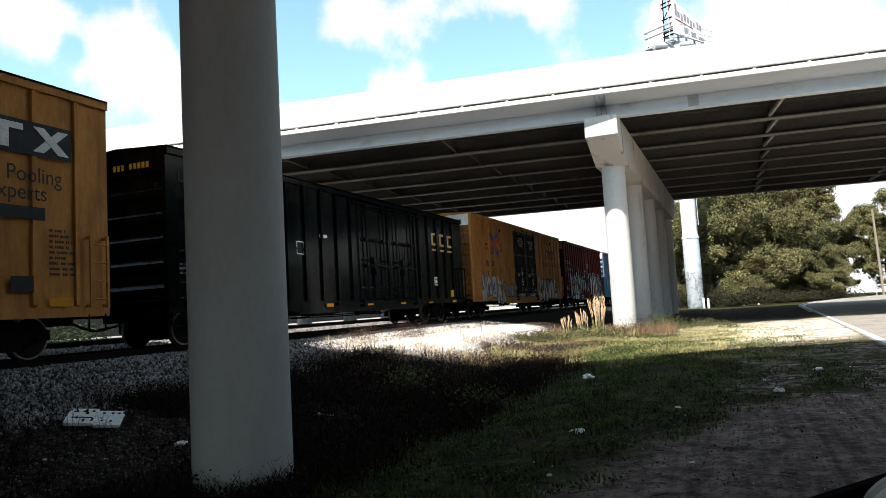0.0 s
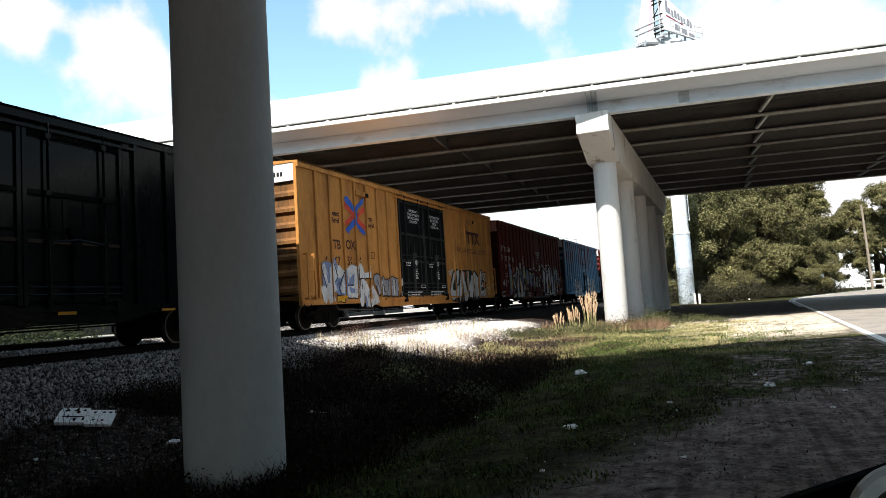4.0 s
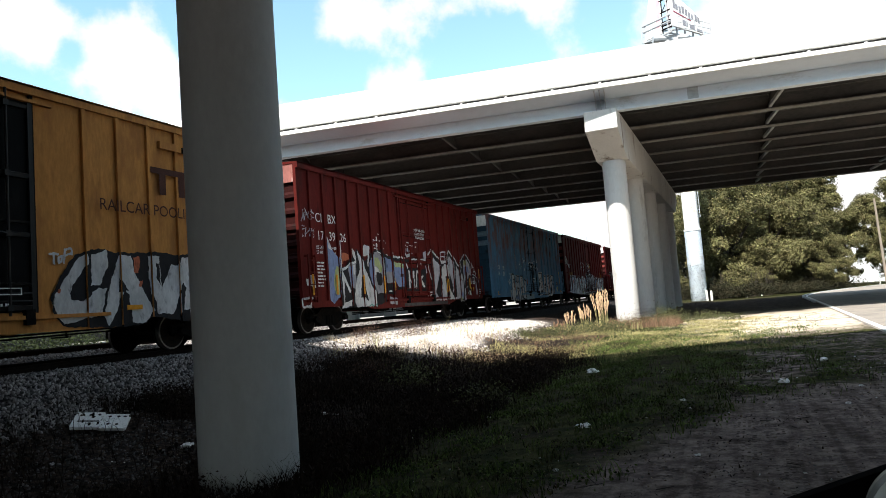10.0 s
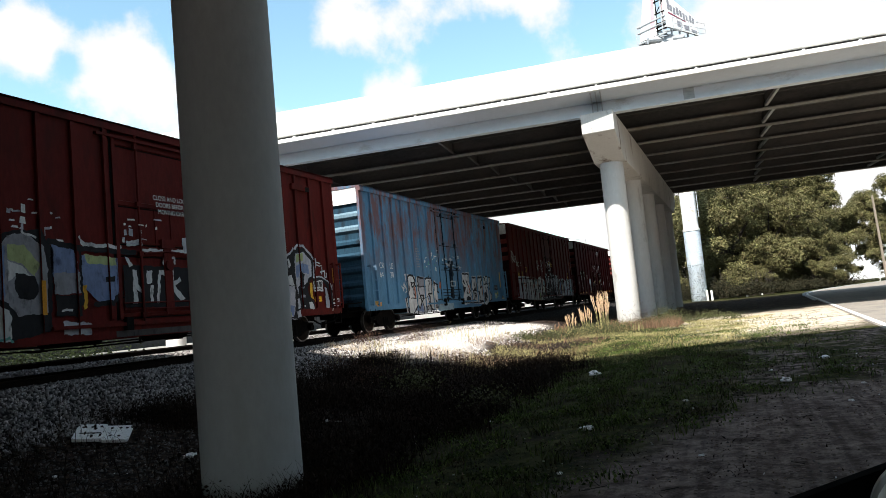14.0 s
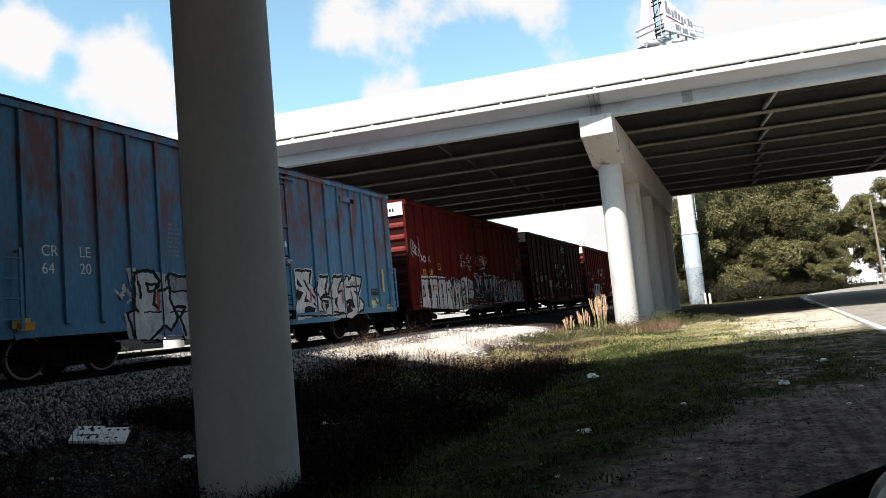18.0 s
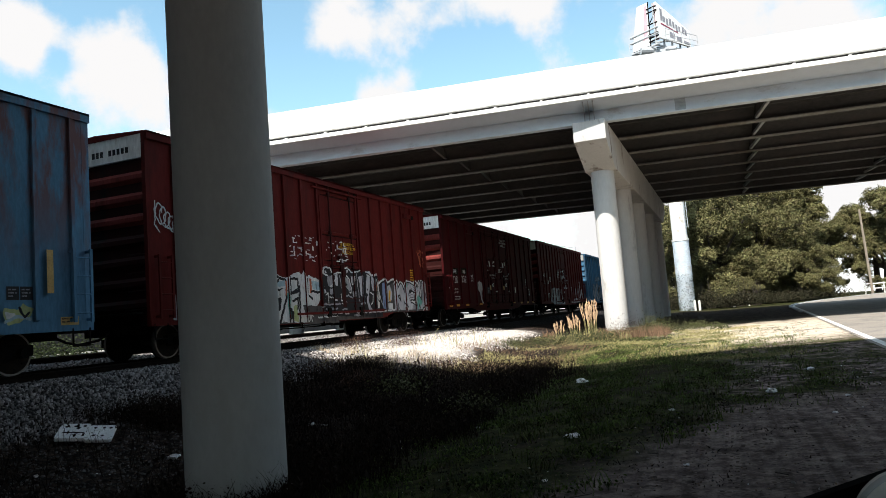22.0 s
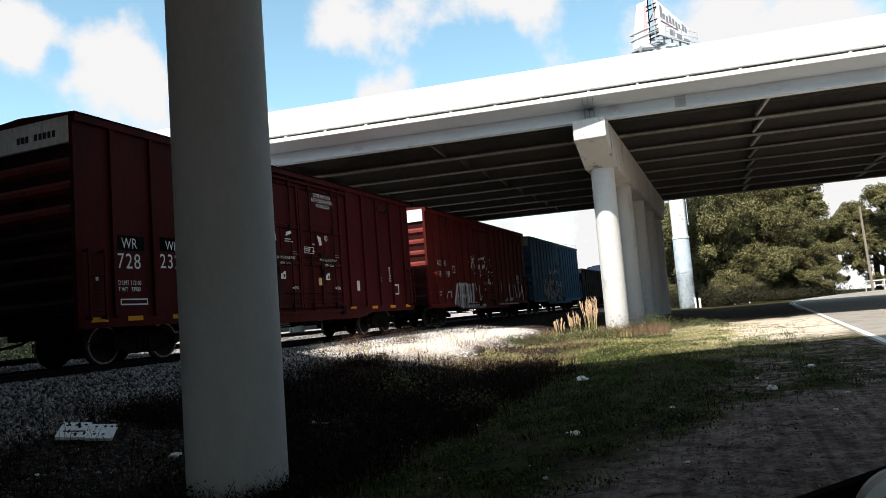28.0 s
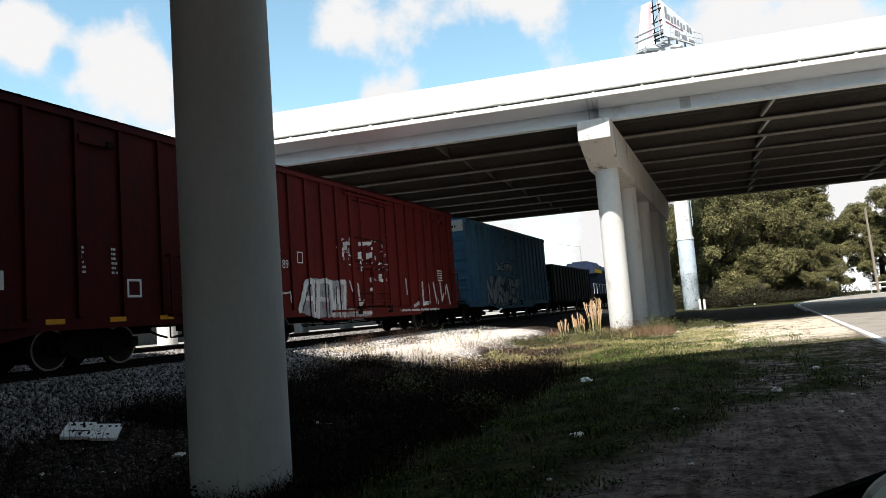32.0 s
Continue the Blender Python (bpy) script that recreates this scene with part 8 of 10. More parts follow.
small_print(c4, L, 14.54, 1.24, 2, BLACK_PAINT, 0.27, 0.03, 0.06, 13, FACE + 0.004)
plate(c4, L, 15.5, 15.59, 1.72, 2.19, REFLECTOR, "reflector_strip", SIDE_X + 0.008)
for y in (0.45, 1.85, 3.65, 5.2):
    plate(c4, L, y, y + 0.09, 1.1, 1.75, REFLECTOR, "reflector_strip", SIDE_X + 0.008)
stickers(c4, L, 4.55, 5.7, 2.45, 3.3, 22, 14)
plate(c4, L, 6.9, 11.3, 0.57, 0.70, SOOT, "soot_band", SIDE_X - 0.041)
# faded blue car
L, P5, D5 = 15.95, POSTS_5, ((6.75, 9.27),)
for y, z, w in ((1.11, 2.26, "CR"), (1.95, 2.26, "LE"), (1.11, 1.92, "64"), (1.95, 1.92, "20")):
    writing(w, 0.22, on(L, y, z), WHITE_PAINT, c5, width=0.92)
mural(c5, L, P5, D5, ART_5, "pale angular graffiti letters with black outlines")
mural(c5, L, P5, D5, ART_5_T, "pale grey block letters with black outlines", lift=0.008)
mural(c5, L, P5, D5, ART_5_SILL, "pale scuffed paint low on the side")
mural(c5, L, P5, D5, ART_5_E, "pale grey letter with thick black edges")
mural(c5, L, P5, D5, ART_5_S, "pale grey graffiti letters with thick black edges", lift=0.008)
mural(c5, L, P5, D5, ART_5_F, "black edges of pale graffiti letters", lift=0.012)
graffiti(c5, L, 5.23, P5, D5, 2.7, 3.35, 1.25, 1.75, "VX", 33, 0, 0, None, fat=0.03, line=0, jag=0.2, label="thin white scrawled tag")
writing("2014", 0.19, on(L, 4.80, 0.57, SIDE_X + 0.012), INK, c5, width=1.1, bold=0.012)
small_print(c5, L, 4.4, 3.1, 8, SMOKE, 0.4, 0.05, 0.11, 16)
stickers(c5, L, 5.15, 6.6, 2.2, 3.15, 34, 17, mats=(WHITE_PAINT, TEAL))
stickers(c5, L, 6.95, 9.0, 2.35, 2.95, 26, 18, SIDE_X + 0.02)
plate(c5, L, 7.75, 8.3, 1.55, 1.8, WHITE_PAINT, "sticker", SIDE_X + 0.02, 0.03)
plate(c5, L, 14.86, 15.0, 1.46, 2.3, FADED_YELLOW, "reflector_strip", SIDE_X + 0.004)
for y in (14.08, 14.35):
    plate(c5, L, y, y + 0.25, 1.34, 1.59, BLACK_PAINT, "warning_label")
    small_print(c5, L, y + 0.03, 1.52, 3, SMOKE, 0.18, 0.025, 0.06, 20, FACE + 0.004)
plate(c5, L, 15.17, 15.58, 0.84, 1.0, FADED_YELLOW, "warning_label", SIDE_X - 0.038)
small_print(c5, L, 15.2, 0.95, 2, BLACK_PAINT, 0.32, 0.03, 0.06, 24, SIDE_X - 0.034)
SPLASH_5 = [(3, 0, [(14.01, 1.2), (14.26, 1.15), (14.38, 1.28), (14.58, 1.16), (14.54, 1.03), (14.31, 0.94), (14.06, 0.87), (13.99, 1.05)])]
SPLASH_5 += [(0, 0, [(14.04, 1.13), (14.24, 1.08), (14.21, 0.99), (14.04, 0.99)]), (11, 0.04, [(14.02, 0.93), (14.3, 1.05), (14.54, 0.97)]), (1, 0.03, [(14.3, 1.2), (14.42, 1.02), (14.5, 1.1)])]
mural(c5, L, P5, D5, SPLASH_5, "lime and pale blue sprayed splash")
plate(c5, L, 0.5, 0.85, 0.86, 1.0, REFLECTOR, "reflector_strip", SIDE_X + 0.03)
plate(c5, L, 0.42, 0.78, 0.90, 1.08, FADED_YELLOW, "warning_label", SIDE_X + 0.012)
# red car with the white band
L, P6, D6 = 16.1, steps(0.84, 0.92, 15.7), ((7.4, 9.95),)
writing("AO", 0.28, on(L, 1.12, 2.70), WHITE_PAINT, c6)
writing("K", 0.28, on(L, 1.90, 2.72), WHITE_PAINT, c6)
writing("10", 0.26, on(L, 1.24, 2.14), YELLOW_PAINT, c6)
writing("18", 0.26, on(L, 1.92, 2.16), YELLOW_PAINT, c6)
plate(c6, L, 2.92, 3.2, 2.4, 2.68, YELLOW_PAINT, frame_only=0.03)
writing("CLOSE AND LOCK\nBOTH DOORS BEFORE\nMOVING CAR", 0.10, on(L, 9.0, 3.1, SIDE_X + 0.02), YELLOW_PAINT, c6, width=0.8, middle=True)
TAG_6 = [(0, 0.02, [(0.30 + 0.62 * k / 70 + 0.13 * math.cos(k * 0.42), 3.36 - 0.34 * k / 70 + (0.24 - 0.10 * k / 70) * math.sin(k * 0.42)) for k in range(71)])]
TAG_6 += [(0, 0.018, [(0.22, 3.62), (0.20, 3.05), (0.34, 2.90)]), (0, 0.018, [(0.98, 3.75), (1.02, 3.10), (1.12, 2.95)])]
mural(c6, L, P6, D6, TAG_6, "thin white looping tag")
mural(c6, L, P6, D6, ART_6_A, "grey-blue block letters with black hatching")
mural(c6, L, P6, D6, ART_6_B, "black and white outlines of the block letters", lift=0.008)
mural(c6, L, P6, D6, ART_6_C, "white and ice-blue letters with black shadows", lift=0.012)
mural(c6, L, P6, D6, ART_6_D, "black outlines and rusty drips on white letters", lift=0.016)
mural(c6, L, P6, D6, ART_6_E, "tangled white lines on the sooty door", lift=0.020)
mural(c6, L, P6, D6, ART_6_F, "grey and violet letters on a sooty ground")
mural(c6, L, P6, D6, ART_6_G, "white outlines and orange drips", lift=0.008)
mural(c6, L, P6, D6, ART_6_H, "grey letters with white outlines on a sooty black ground", lift=0.024)
graffiti(c6, L, 5.25, P6, D6, 12.6, 15.9, 0.74, 2.05, "KNEXA", 43, 10, 1, 0, fat=0.13, line=0.06, mottle=[5, 6], jag=0.25, label="tangled black and white graffiti")
stickers(c6, L, 5.55, 7.3, 2.45, 3.25, 44, 21)
plate(c6, L, 4.6, 11.5, 0.57, 0.715, SOOT, "soot_band", SIDE_X - 0.041)
plate(c6, L, 7.0, 15.3, 0.735, 0.80, SOOT, "soot_band", SIDE_X - 0.041)
stickers(c6, L, 7.45, 8.9, 2.5, 3.2, 26, 22, SIDE_X + 0.02)
small_print(c6, L, 14.3, 2.4, 5, YELLOW_PAINT, 0.5, 0.05, 0.1, 23)
graffiti(c6, L, 5.25, P6, D6, 15.1, 15.7, 2.5, 3.4, "NS", 44, 4, 4, None, fat=0.03, line=0, jag=0.3, label="thin rusty scrawled tag")
# dark oxide car
L, P7, D7 = 16.3, steps(0.93, 1.13, 15.9), ((5.75, 10.65),)
plate(c7, L, 1.02, 1.80, 2.38, 2.70, GREEN_BLACK, x=FACE)
plate(c7, L, 2.28, 2.98, 2.42, 2.74, GREEN_BLACK, x=FACE)
writing("WR", 0.24, on(L, 1.15, 2.42, FACE + 0.006), WHITE_PAINT, c7, width=0.8)
writing("WK", 0.22, on(L, 2.45, 2.45, FACE + 0.006), WHITE_PAINT, c7, width=0.8)
writing("728", 0.34, on(L, 1.02, 1.98), WHITE_PAINT, c7, width=0.85, spacing=1.15)
writing("232", 0.34, on(L, 2.26, 2.02), WHITE_PAINT, c7, width=0.85, spacing=1.15)
writing("LD LMT 212100\nLT WT   73900", 0.10, on(L, 0.98, 1.62), WHITE_PAINT, c7, width=0.75)
plate(c7, L, 1.08, 1.85, 1.18, 1.32, WHITE_PAINT, frame_only=0.03)
plate(c7, L, 3.68, 3.97, 2.10, 2.42, WHITE_PAINT, frame_only=0.022)
small_print(c7, L, 3.73, 2.31, 1, WHITE_PAINT, 0.18, 0.04, 0.1, 30)
writing("F", 0.10, on(L, 3.79, 2.16), WHITE_PAINT, c7)
plate(c7, L, 0.45, 0.52, 1.7, 1.78, WHITE_PAINT)
mural(c7, L, P7, D7, ((0, 0, [(4.55, 1.92), (4.60, 2.04), (4.74, 2.10), (4.86, 2.09), (4.93, 2.12), (5.03, 2.06), (5.15, 2.09), (5.26, 2.0), (5.32, 1.86), (5.28, 1.68), (5.16, 1.48), (5.12, 1.22), (5.18, 1.06), (5.32, 0.98), (5.30, 0.90), (5.14, 0.98), (4.96, 1.16), (4.88, 1.40), (4.84, 1.56), (4.66, 1.58), (4.56, 1.72)]),), "white rounded patch of spray paint")
writing("CLOSE AND LOCK\nBOTH DOORS BEFORE\nMOVING CAR", 0.115, on(L, 9.45, 4.52, SIDE_X + 0.02), WHITE_PAINT, c7, width=0.8, middle=True)
DOOR_7 = SIDE_X + 0.02
for y, first in ((7.13, "CLOSE"), (9.62, "OPEN")):
    writing(first + " THIS DOOR FIRST", 0.085, on(L, y, 2.44, DOOR_7), WHITE_PAINT, c7, width=0.85, middle=True)
    writing("OPEN  CLOSE", 0.075, on(L, y + 0.05, 2.28, DOOR_7), WHITE_PAINT, c7, width=0.85, middle=True)
    writing("SEAL", 0.10, on(L, y + 0.45, 1.53, DOOR_7), WHITE_PAINT, c7, width=0.85)
    plate(c7, L, y + 0.34, y + 0.42, 1.55, 1.60, WHITE_PAINT, x=DOOR_7)
    plate(c7, L, y - 0.22, y + 0.02, 1.84, 2.06, WHITE_PAINT, "sticker", DOOR_7)
    plate(c7, L, y - 0.10, y - 0.02, 1.88, 1.98, BLACK_PAINT, x=DOOR_7 + 0.004)
    plate(c7, L, y - 0.68, y - 0.48, 1.66, 1.90, FADED_YELLOW, "sticker", DOOR_7)
    small_print(c7, L, y - 0.95, 2.95, 1, WHITE_PAINT, 0.16, 0.03, 0.1, int(y * 9), DOOR_7)
    small_print(c7, L, y - 0.95, 2.72, 1, WHITE_PAINT, 0.16, 0.03, 0.1, int(y * 11), DOOR_7)
    small_print(c7, L, y + 0.45, 2.66, 2, SMOKE, 0.3, 0.03, 0.07, int(y * 7), DOOR_7)
    slant(c7, L, [(y - 0.62, 3.26), (y - 0.40, 3.20), (y - 0.36, 2.96), (y - 0.50, 2.94)], WHITE_PAINT, "sticker", DOOR_7)
slant(c7, L, [(7.25, 3.12), (7.55, 3.22), (7.52, 3.30), (7.28, 3.24)], WHITE_PAINT, "sticker", DOOR_7)
small_print(c7, L, 7.2, 3.02, 2, WHITE_PAINT, 0.4, 0.035, 0.07, 71, DOOR_7)
small_print(c7, L, 6.55, 3.2, 2, WHITE_PAINT, 0.25, 0.035, 0.07, 72, DOOR_7)
plate(c7, L, 8.22, 8.76, 2.66, 2.86, WHITE_PAINT, x=DOOR_7, frame_only=0.018)
small_print(c7, L, 8.28, 2.78, 2, WHITE_PAINT, 0.4, 0.03, 0.06, 73, DOOR_7)
ring = Shape()
for k in range(16):
    u, v = 2 * math.pi * k / 16, 2 * math.pi * (k + 1) / 16
    ring.rod((DOOR_7 + 0.004, 9.52 - L / 2 + 0.085 * math.cos(u), 3.2 + 0.085 * math.sin(u)), (DOOR_7 + 0.004, 9.52 - L / 2 + 0.085 * math.cos(v), 3.2 + 0.085 * math.sin(v)), 0.011, 4)
part("panel_marking", ring, WHITE_PAINT, c7)
plate(c7, L, 9.51, 9.53, 3.14, 3.26, WHITE_PAINT, x=DOOR_7)
plate(c7, L, 5.95, 6.45, 1.45, 1.80, BLACK_PAINT, x=DOOR_7)
small_print(c7, L, 6.0, 1.7, 3, SMOKE, 0.38, 0.04, 0.09, 74, DOOR_7 + 0.004)
small_print(c7, L, 11.6, 1.5, 1, WHITE_PAINT, 0.2, 0.35, 0.13, 31)
small_print(c7, L, 13.4, 2.35, 6, WHITE_PAINT, 0.15, 0.05, 0.1, 32)
small_print(c7, L, 14.2, 2.35, 6, WHITE_PAINT, 0.15, 0.05, 0.1, 33)
plate(c7, L, 14.6, 15.0, 1.35, 1.75, WHITE_PAINT, frame_only=0.05)
reflectors(c7, L, (0.5, 1.45, 2.78, 4.9, 6.2, 11.2, 12.8, 14.3, 15.7), z=0.84, x=SIDE_X - 0.035)
# red car farther back
L, P8, D8 = 16.2, steps(0.8, 0.92, 15.8), ((6.4, 9.2),)
writing("AO", 0.26, on(L, 1.05, 2.66), WHITE_PAINT, c8)
writing("K", 0.26, on(L, 1.95, 2.67), WHITE_PAINT, c8)
writing("15", 0.26, on(L, 1.13, 2.15), WHITE_PAINT, c8)
writing("189", 0.26, on(L, 1.93, 2.16, SIDE_X + 0.004), WHITE_PAINT, c8, width=0.92)
writing("LD LMT\nLT WT", 0.09, on(L, 1.12, 1.40), WHITE_PAINT, c8, width=0.7)
mural(c8, L, P8, D8, ART_8_A, "whitish graffiti letters on red paint")
mural(c8, L, P8, D8, ART_8_B, "whitish strokes and stickers on red paint")
stickers(c8, L, 5.2, 6.3, 2.4, 3.3, 22, 81)
stickers(c8, L, 6.6, 8.9, 1.8, 3.4, 30, 82, SIDE_X + 0.02)
plate(c8, L, 3.0, 3.3, 2.35, 2.7, WHITE_PAINT, frame_only=0.03)
small_print(c8, L, 14.0, 2.4, 5, WHITE_PAINT, 0.9, 0.05, 0.11, 34)
# blue car at the back
L, P9, D9 = 16.25, steps(0.8, 0.92, 15.8), ((6.4, 9.2),)
graffiti(c9, L, 5.23, P9, D9, 2.6, 9.0, 0.60, 2.5, "NASKET", 61, 5, 1, None, fat=0.19, line=0.09, mottle=[5, 1], jag=0.3, label="dark grey and black graffiti")
graffiti(c9, L, 5.23, P9, D9, 4.5, 7.5, 2.6, 3.3, "XR", 62, 5, 1, None, fat=0.08, line=0.05, jag=0.3, label="dark scrawled graffiti")
# numbers on the ends that face the camera, as bars
for c, L, H in ((c3, 19.3, 5.25), (c4, 16.0, 5.21), (c6, 16.1, 5.25), (c7, 16.3, 5.2), (c9, 16.25, 5.23), (c2, 19.15, 4.67)):
    s = Shape()
    for k in range(9):
        if k != 3:
            s.box(-0.1 + k * 0.13, -0.1 + k * 0.13 + 0.085, -L / 2 + 0.012, -L / 2 + 0.0165, H - 0.46, H - 0.32)
    tagged(part("end_marking", s, YELLOW_PAINT if c is c2 else BLACK_PAINT if c in (c3, c7, c9, c6) else WHITE_PAINT, c), kind="stuff")
# hatch frames and hinges near the roof line
for c, L, H, y in ((c3, 19.3, 5.25, 3.66), (c3, 19.3, 5.25, 15.3), (c4, 16.0, 5.21, 13.6), (c5, 15.95, 5.23, 12.25), (c6, 16.1, 5.25, 13.9), (c7, 16.3, 5.2, 3.4), (c7, 16.3, 5.2, 13.4), (c8, 16.2, 5.24, 13.9)):
    s = Shape()
    s.box(SIDE_X - 0.06, SIDE_X + 0.025, y - L / 2, y - L / 2 + 0.84, H - 0.66, H - 0.49)
    paint = next(o for o in c.children if o.name.startswith("side_wall")).data.materials[0]
    part("hatch_panel", s, paint, c)
    s = Shape()
    s.box(SIDE_X + 0.025, SIDE_X + 0.06, y - L / 2 + 0.68, y - L / 2 + 0.86, H - 0.68, H - 0.54)
    part("hatch_latch", s, BLACK_STEEL, c)

# ---- billboard, trees, distance ----
LEAF = material("oak_leaves", (0.115, 0.110, 0.048), 0.6, spec=0.06, spread=0.6, scale=0.8, fine=6, bump=0, second=(0.15, 0.125, 0.065), amount=0.3, island=0.5)
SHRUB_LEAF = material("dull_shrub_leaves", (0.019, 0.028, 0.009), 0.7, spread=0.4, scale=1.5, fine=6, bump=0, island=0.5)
BARK = material("grey_bark", (0.055, 0.046, 0.040), 0.95, spread=0.3, scale=4, stretch=(1, 1, 0.3))


def tree_meshes(seed, height, width, leaves=110000, low=14, fork=0.3):
    rnd = np.random.default_rng(seed)
    s = Shape()
    clumps = []
    base = Vector((0, 0, -0.3))
    top = Vector((rnd.normal(0, 0.2), rnd.normal(0, 0.2), height * fork))
    s.rod(base, top, 0.42, 10, 0.30)
    lobes = []
    for k in range(9):
        a = 2 * math.pi * k / 9 + rnd.normal(0, 0.2)
        r = width * rnd.uniform(0.25, 0.42)
        mid = top + Vector((math.cos(a) * r * 0.45, math.sin(a) * r * 0.45, height * rnd.uniform(0.08, 0.25)))
        tip = top + Vector((math.cos(a) * r, math.sin(a) * r, height * rnd.uniform(0.02, 0.50)))
        s.rod(top, mid, 0.20, 7, 0.13)
        s.rod(mid, tip, 0.13, 6, 0.05)
        lobes.append((tip, width * rnd.uniform(0.09, 0.15)))
        lobes.append((mid.lerp(tip, rnd.uniform(0.2, 0.6)) + Vector((0, 0, height * rnd.uniform(0.05, 0.2))), width * rnd.uniform(0.08, 0.13)))
    for j in range(7):
        a, r = rnd.uniform(0, 6.28), width * 0.34 * math.sqrt(rnd.uniform(0, 1))
        p = Vector((math.cos(a) * r, math.sin(a) * r, height * (0.90 - 0.35 * (r / (width * 0.42)) ** 2) - rnd.uniform(0, 1.0)))
        lobes.append((p, width * rnd.uniform(0.08, 0.13)))
        s.rod(top, p, 0.07, 5, 0.02)
    for j in range(low):
        a, r = rnd.uniform(0, 6.28), width * rnd.uniform(0.3, 0.46)
        lobes.append((Vector((math.cos(a) * r, math.sin(a) * r, height * rnd.uniform(0.1, 0.42))), width * rnd.uniform(0.05, 0.09)))
    # every lobe carries small dense tufts on its outside, with gaps of shade between them
    for p, big in lobes:
        for j in range(int(14 + 30 * big)):
            d = Vector(rnd.normal(0, 1, 3)).normalized()
            d.z = abs(d.z) if rnd.random() < 0.55 else d.z
            clumps.append((p + Vector((d.x, d.y, d.z * 0.85)) * big * rnd.uniform(0.55, 1.15), rnd.uniform(0.20, 0.52)))
            if j < 2:
                s.rod(p, clumps[-1][0], 0.05, 5, 0.02)
    per = leaves // len(clumps)
    pts, ways = [], []
    for p, r in clumps:
        d = rnd.normal(0, 1, (per, 3))
        d /= np.linalg.norm(d, axis=1)[:, None]
        d[:, 2] = np.where((d[:, 2] < -0.3) & (rnd.random(per) < 0.5), -d[:, 2], d[:, 2])
        ways.append(d * 0.8 + np.array([0, 0, 0.15]) + rnd.normal(0, 0.60, (per, 3)))
        far = r * rnd.uniform(0.55, 1.0, per) ** 0.5 * np.where(rnd.random(per) < 0.2, rnd.uniform(1.0, 1.6, per), 1.0)
        d = d * far[:, None]
        d[:, 2] *= 0.86
        pts.append(d + np.array(p))
    return s.mesh("trunk", BARK, smooth=True), leaf_mesh("crown", np.concatenate(pts), rnd, 0.055, 0.12, LEAF, np.concatenate(ways))


def leaf_mesh(name, pts, rnd, lo, hi, mat, ways=None):
    """Many small leaves; ways: the directions they face, any if not given."""
    n = len(pts)
    u = rnd.normal(0, 1, (n, 3))
    if ways is not None:
        u = np.cross(ways, u)
    u /= np.linalg.norm(u, axis=1)[:, None]
    w = np.cross(u, rnd.normal(0, 1, (n, 3)) if ways is None else ways)
    w /= np.linalg.norm(w, axis=1)[:, None]
    size = rnd.uniform(lo, hi, n)[:, None]
    v = np.stack([pts - u * size, pts + w * size * 0.55, pts + u * size, pts - w * size * 0.55], 1).reshape(-1, 3)
    me = bpy.data.meshes.new(name)
    me.vertices.add(4 * n)
    me.vertices.foreach_set("co", v.ravel())
    me.loops.add(4 * n)
    me.loops.foreach_set("vertex_index", np.arange(4 * n))
    me.polygons.add(n)
    me.polygons.foreach_set("loop_start", np.arange(n) * 4)
    me.materials.append(mat)
    me.update(calc_edges=True)
    me.validate()
    return me


TREE_KINDS = [tree_meshes(5, 13.0, 15.0, low=24), tree_meshes(8, 11.0, 13.0, low=22), tree_meshes(13, 15.0, 14.0, low=22), tree_meshes(21, 16.0, 10.0, low=3), tree_meshes(33, 11.5, 9.0, low=0, fork=0.52)]
for k, x, y, turn, size in ((0, 3.6, 88, 0, 1.12), (3, 7.6, 91, 0, 1.0), (3, 2.4, 92, 130, 1.05), (3, -2.5, 90, 60, 0.95), (1, -1.0, 84, 80, 1.2), (2, 5.4, 95, 150, 1.05), (1, 7.4, 85, 30, 0.60), (1, 2.2, 81, 200, 0.42), (2, -6.0, 96, 20, 1.1), (2, 1.0, 99, 260, 1.1), (4, 12.9, 110, 60, 0.95), (1, 19.6, 109, 130, 0.88), (1, 8.6, 93, 10, 0.62), (1, 0.3, 86, 300, 0.85), (3, 12.6, 108, 200, 0.85), (4, 19.5, 113, 60, 1.0), (4, 22.4, 106, 40, 1.1)):
    t = thing("oak_tree", pose(x, y, 0.2, 0, 0, turn) @ Matrix.Scale(size, 4), "broad oak tree with dense olive-green leaves beside the road", "tree", group="oaks beside the road")
    part("trunk", TREE_KINDS[k][0], BARK, t)
    part("crown", TREE_KINDS[k][1], LEAF, t)

# the billboard on its pole
bb = thing("billboard", pose(-3.55, 71, 0), "tall roadside billboard on one white steel pole", "billboard")
POLE_PAINT = material("white_pole_paint", (0.74, 0.73, 0.70), 0.6, spread=0.08, scale=0.6, fine=8, second=(0.40, 0.36, 0.3), amount=0.25)
BASE_PAINT = material("pale_blue_pole_paint", (0.50, 0.57, 0.64), 0.6, spread=0.08, scale=0.6, fine=8, second=(0.40, 0.42, 0.44), amount=0.25)
s = Shape()
s.rod((0, 0, -0.5), (0, 0, 6.9), 0.76, 32)
part("pole_base", s, BASE_PAINT, bb, smooth=True)
s = Shape()
s.rod((0, 0, 6.9), (0, 0, 25.0), 0.70, 32)
part("pole", s, POLE_PAINT, bb, smooth=True)
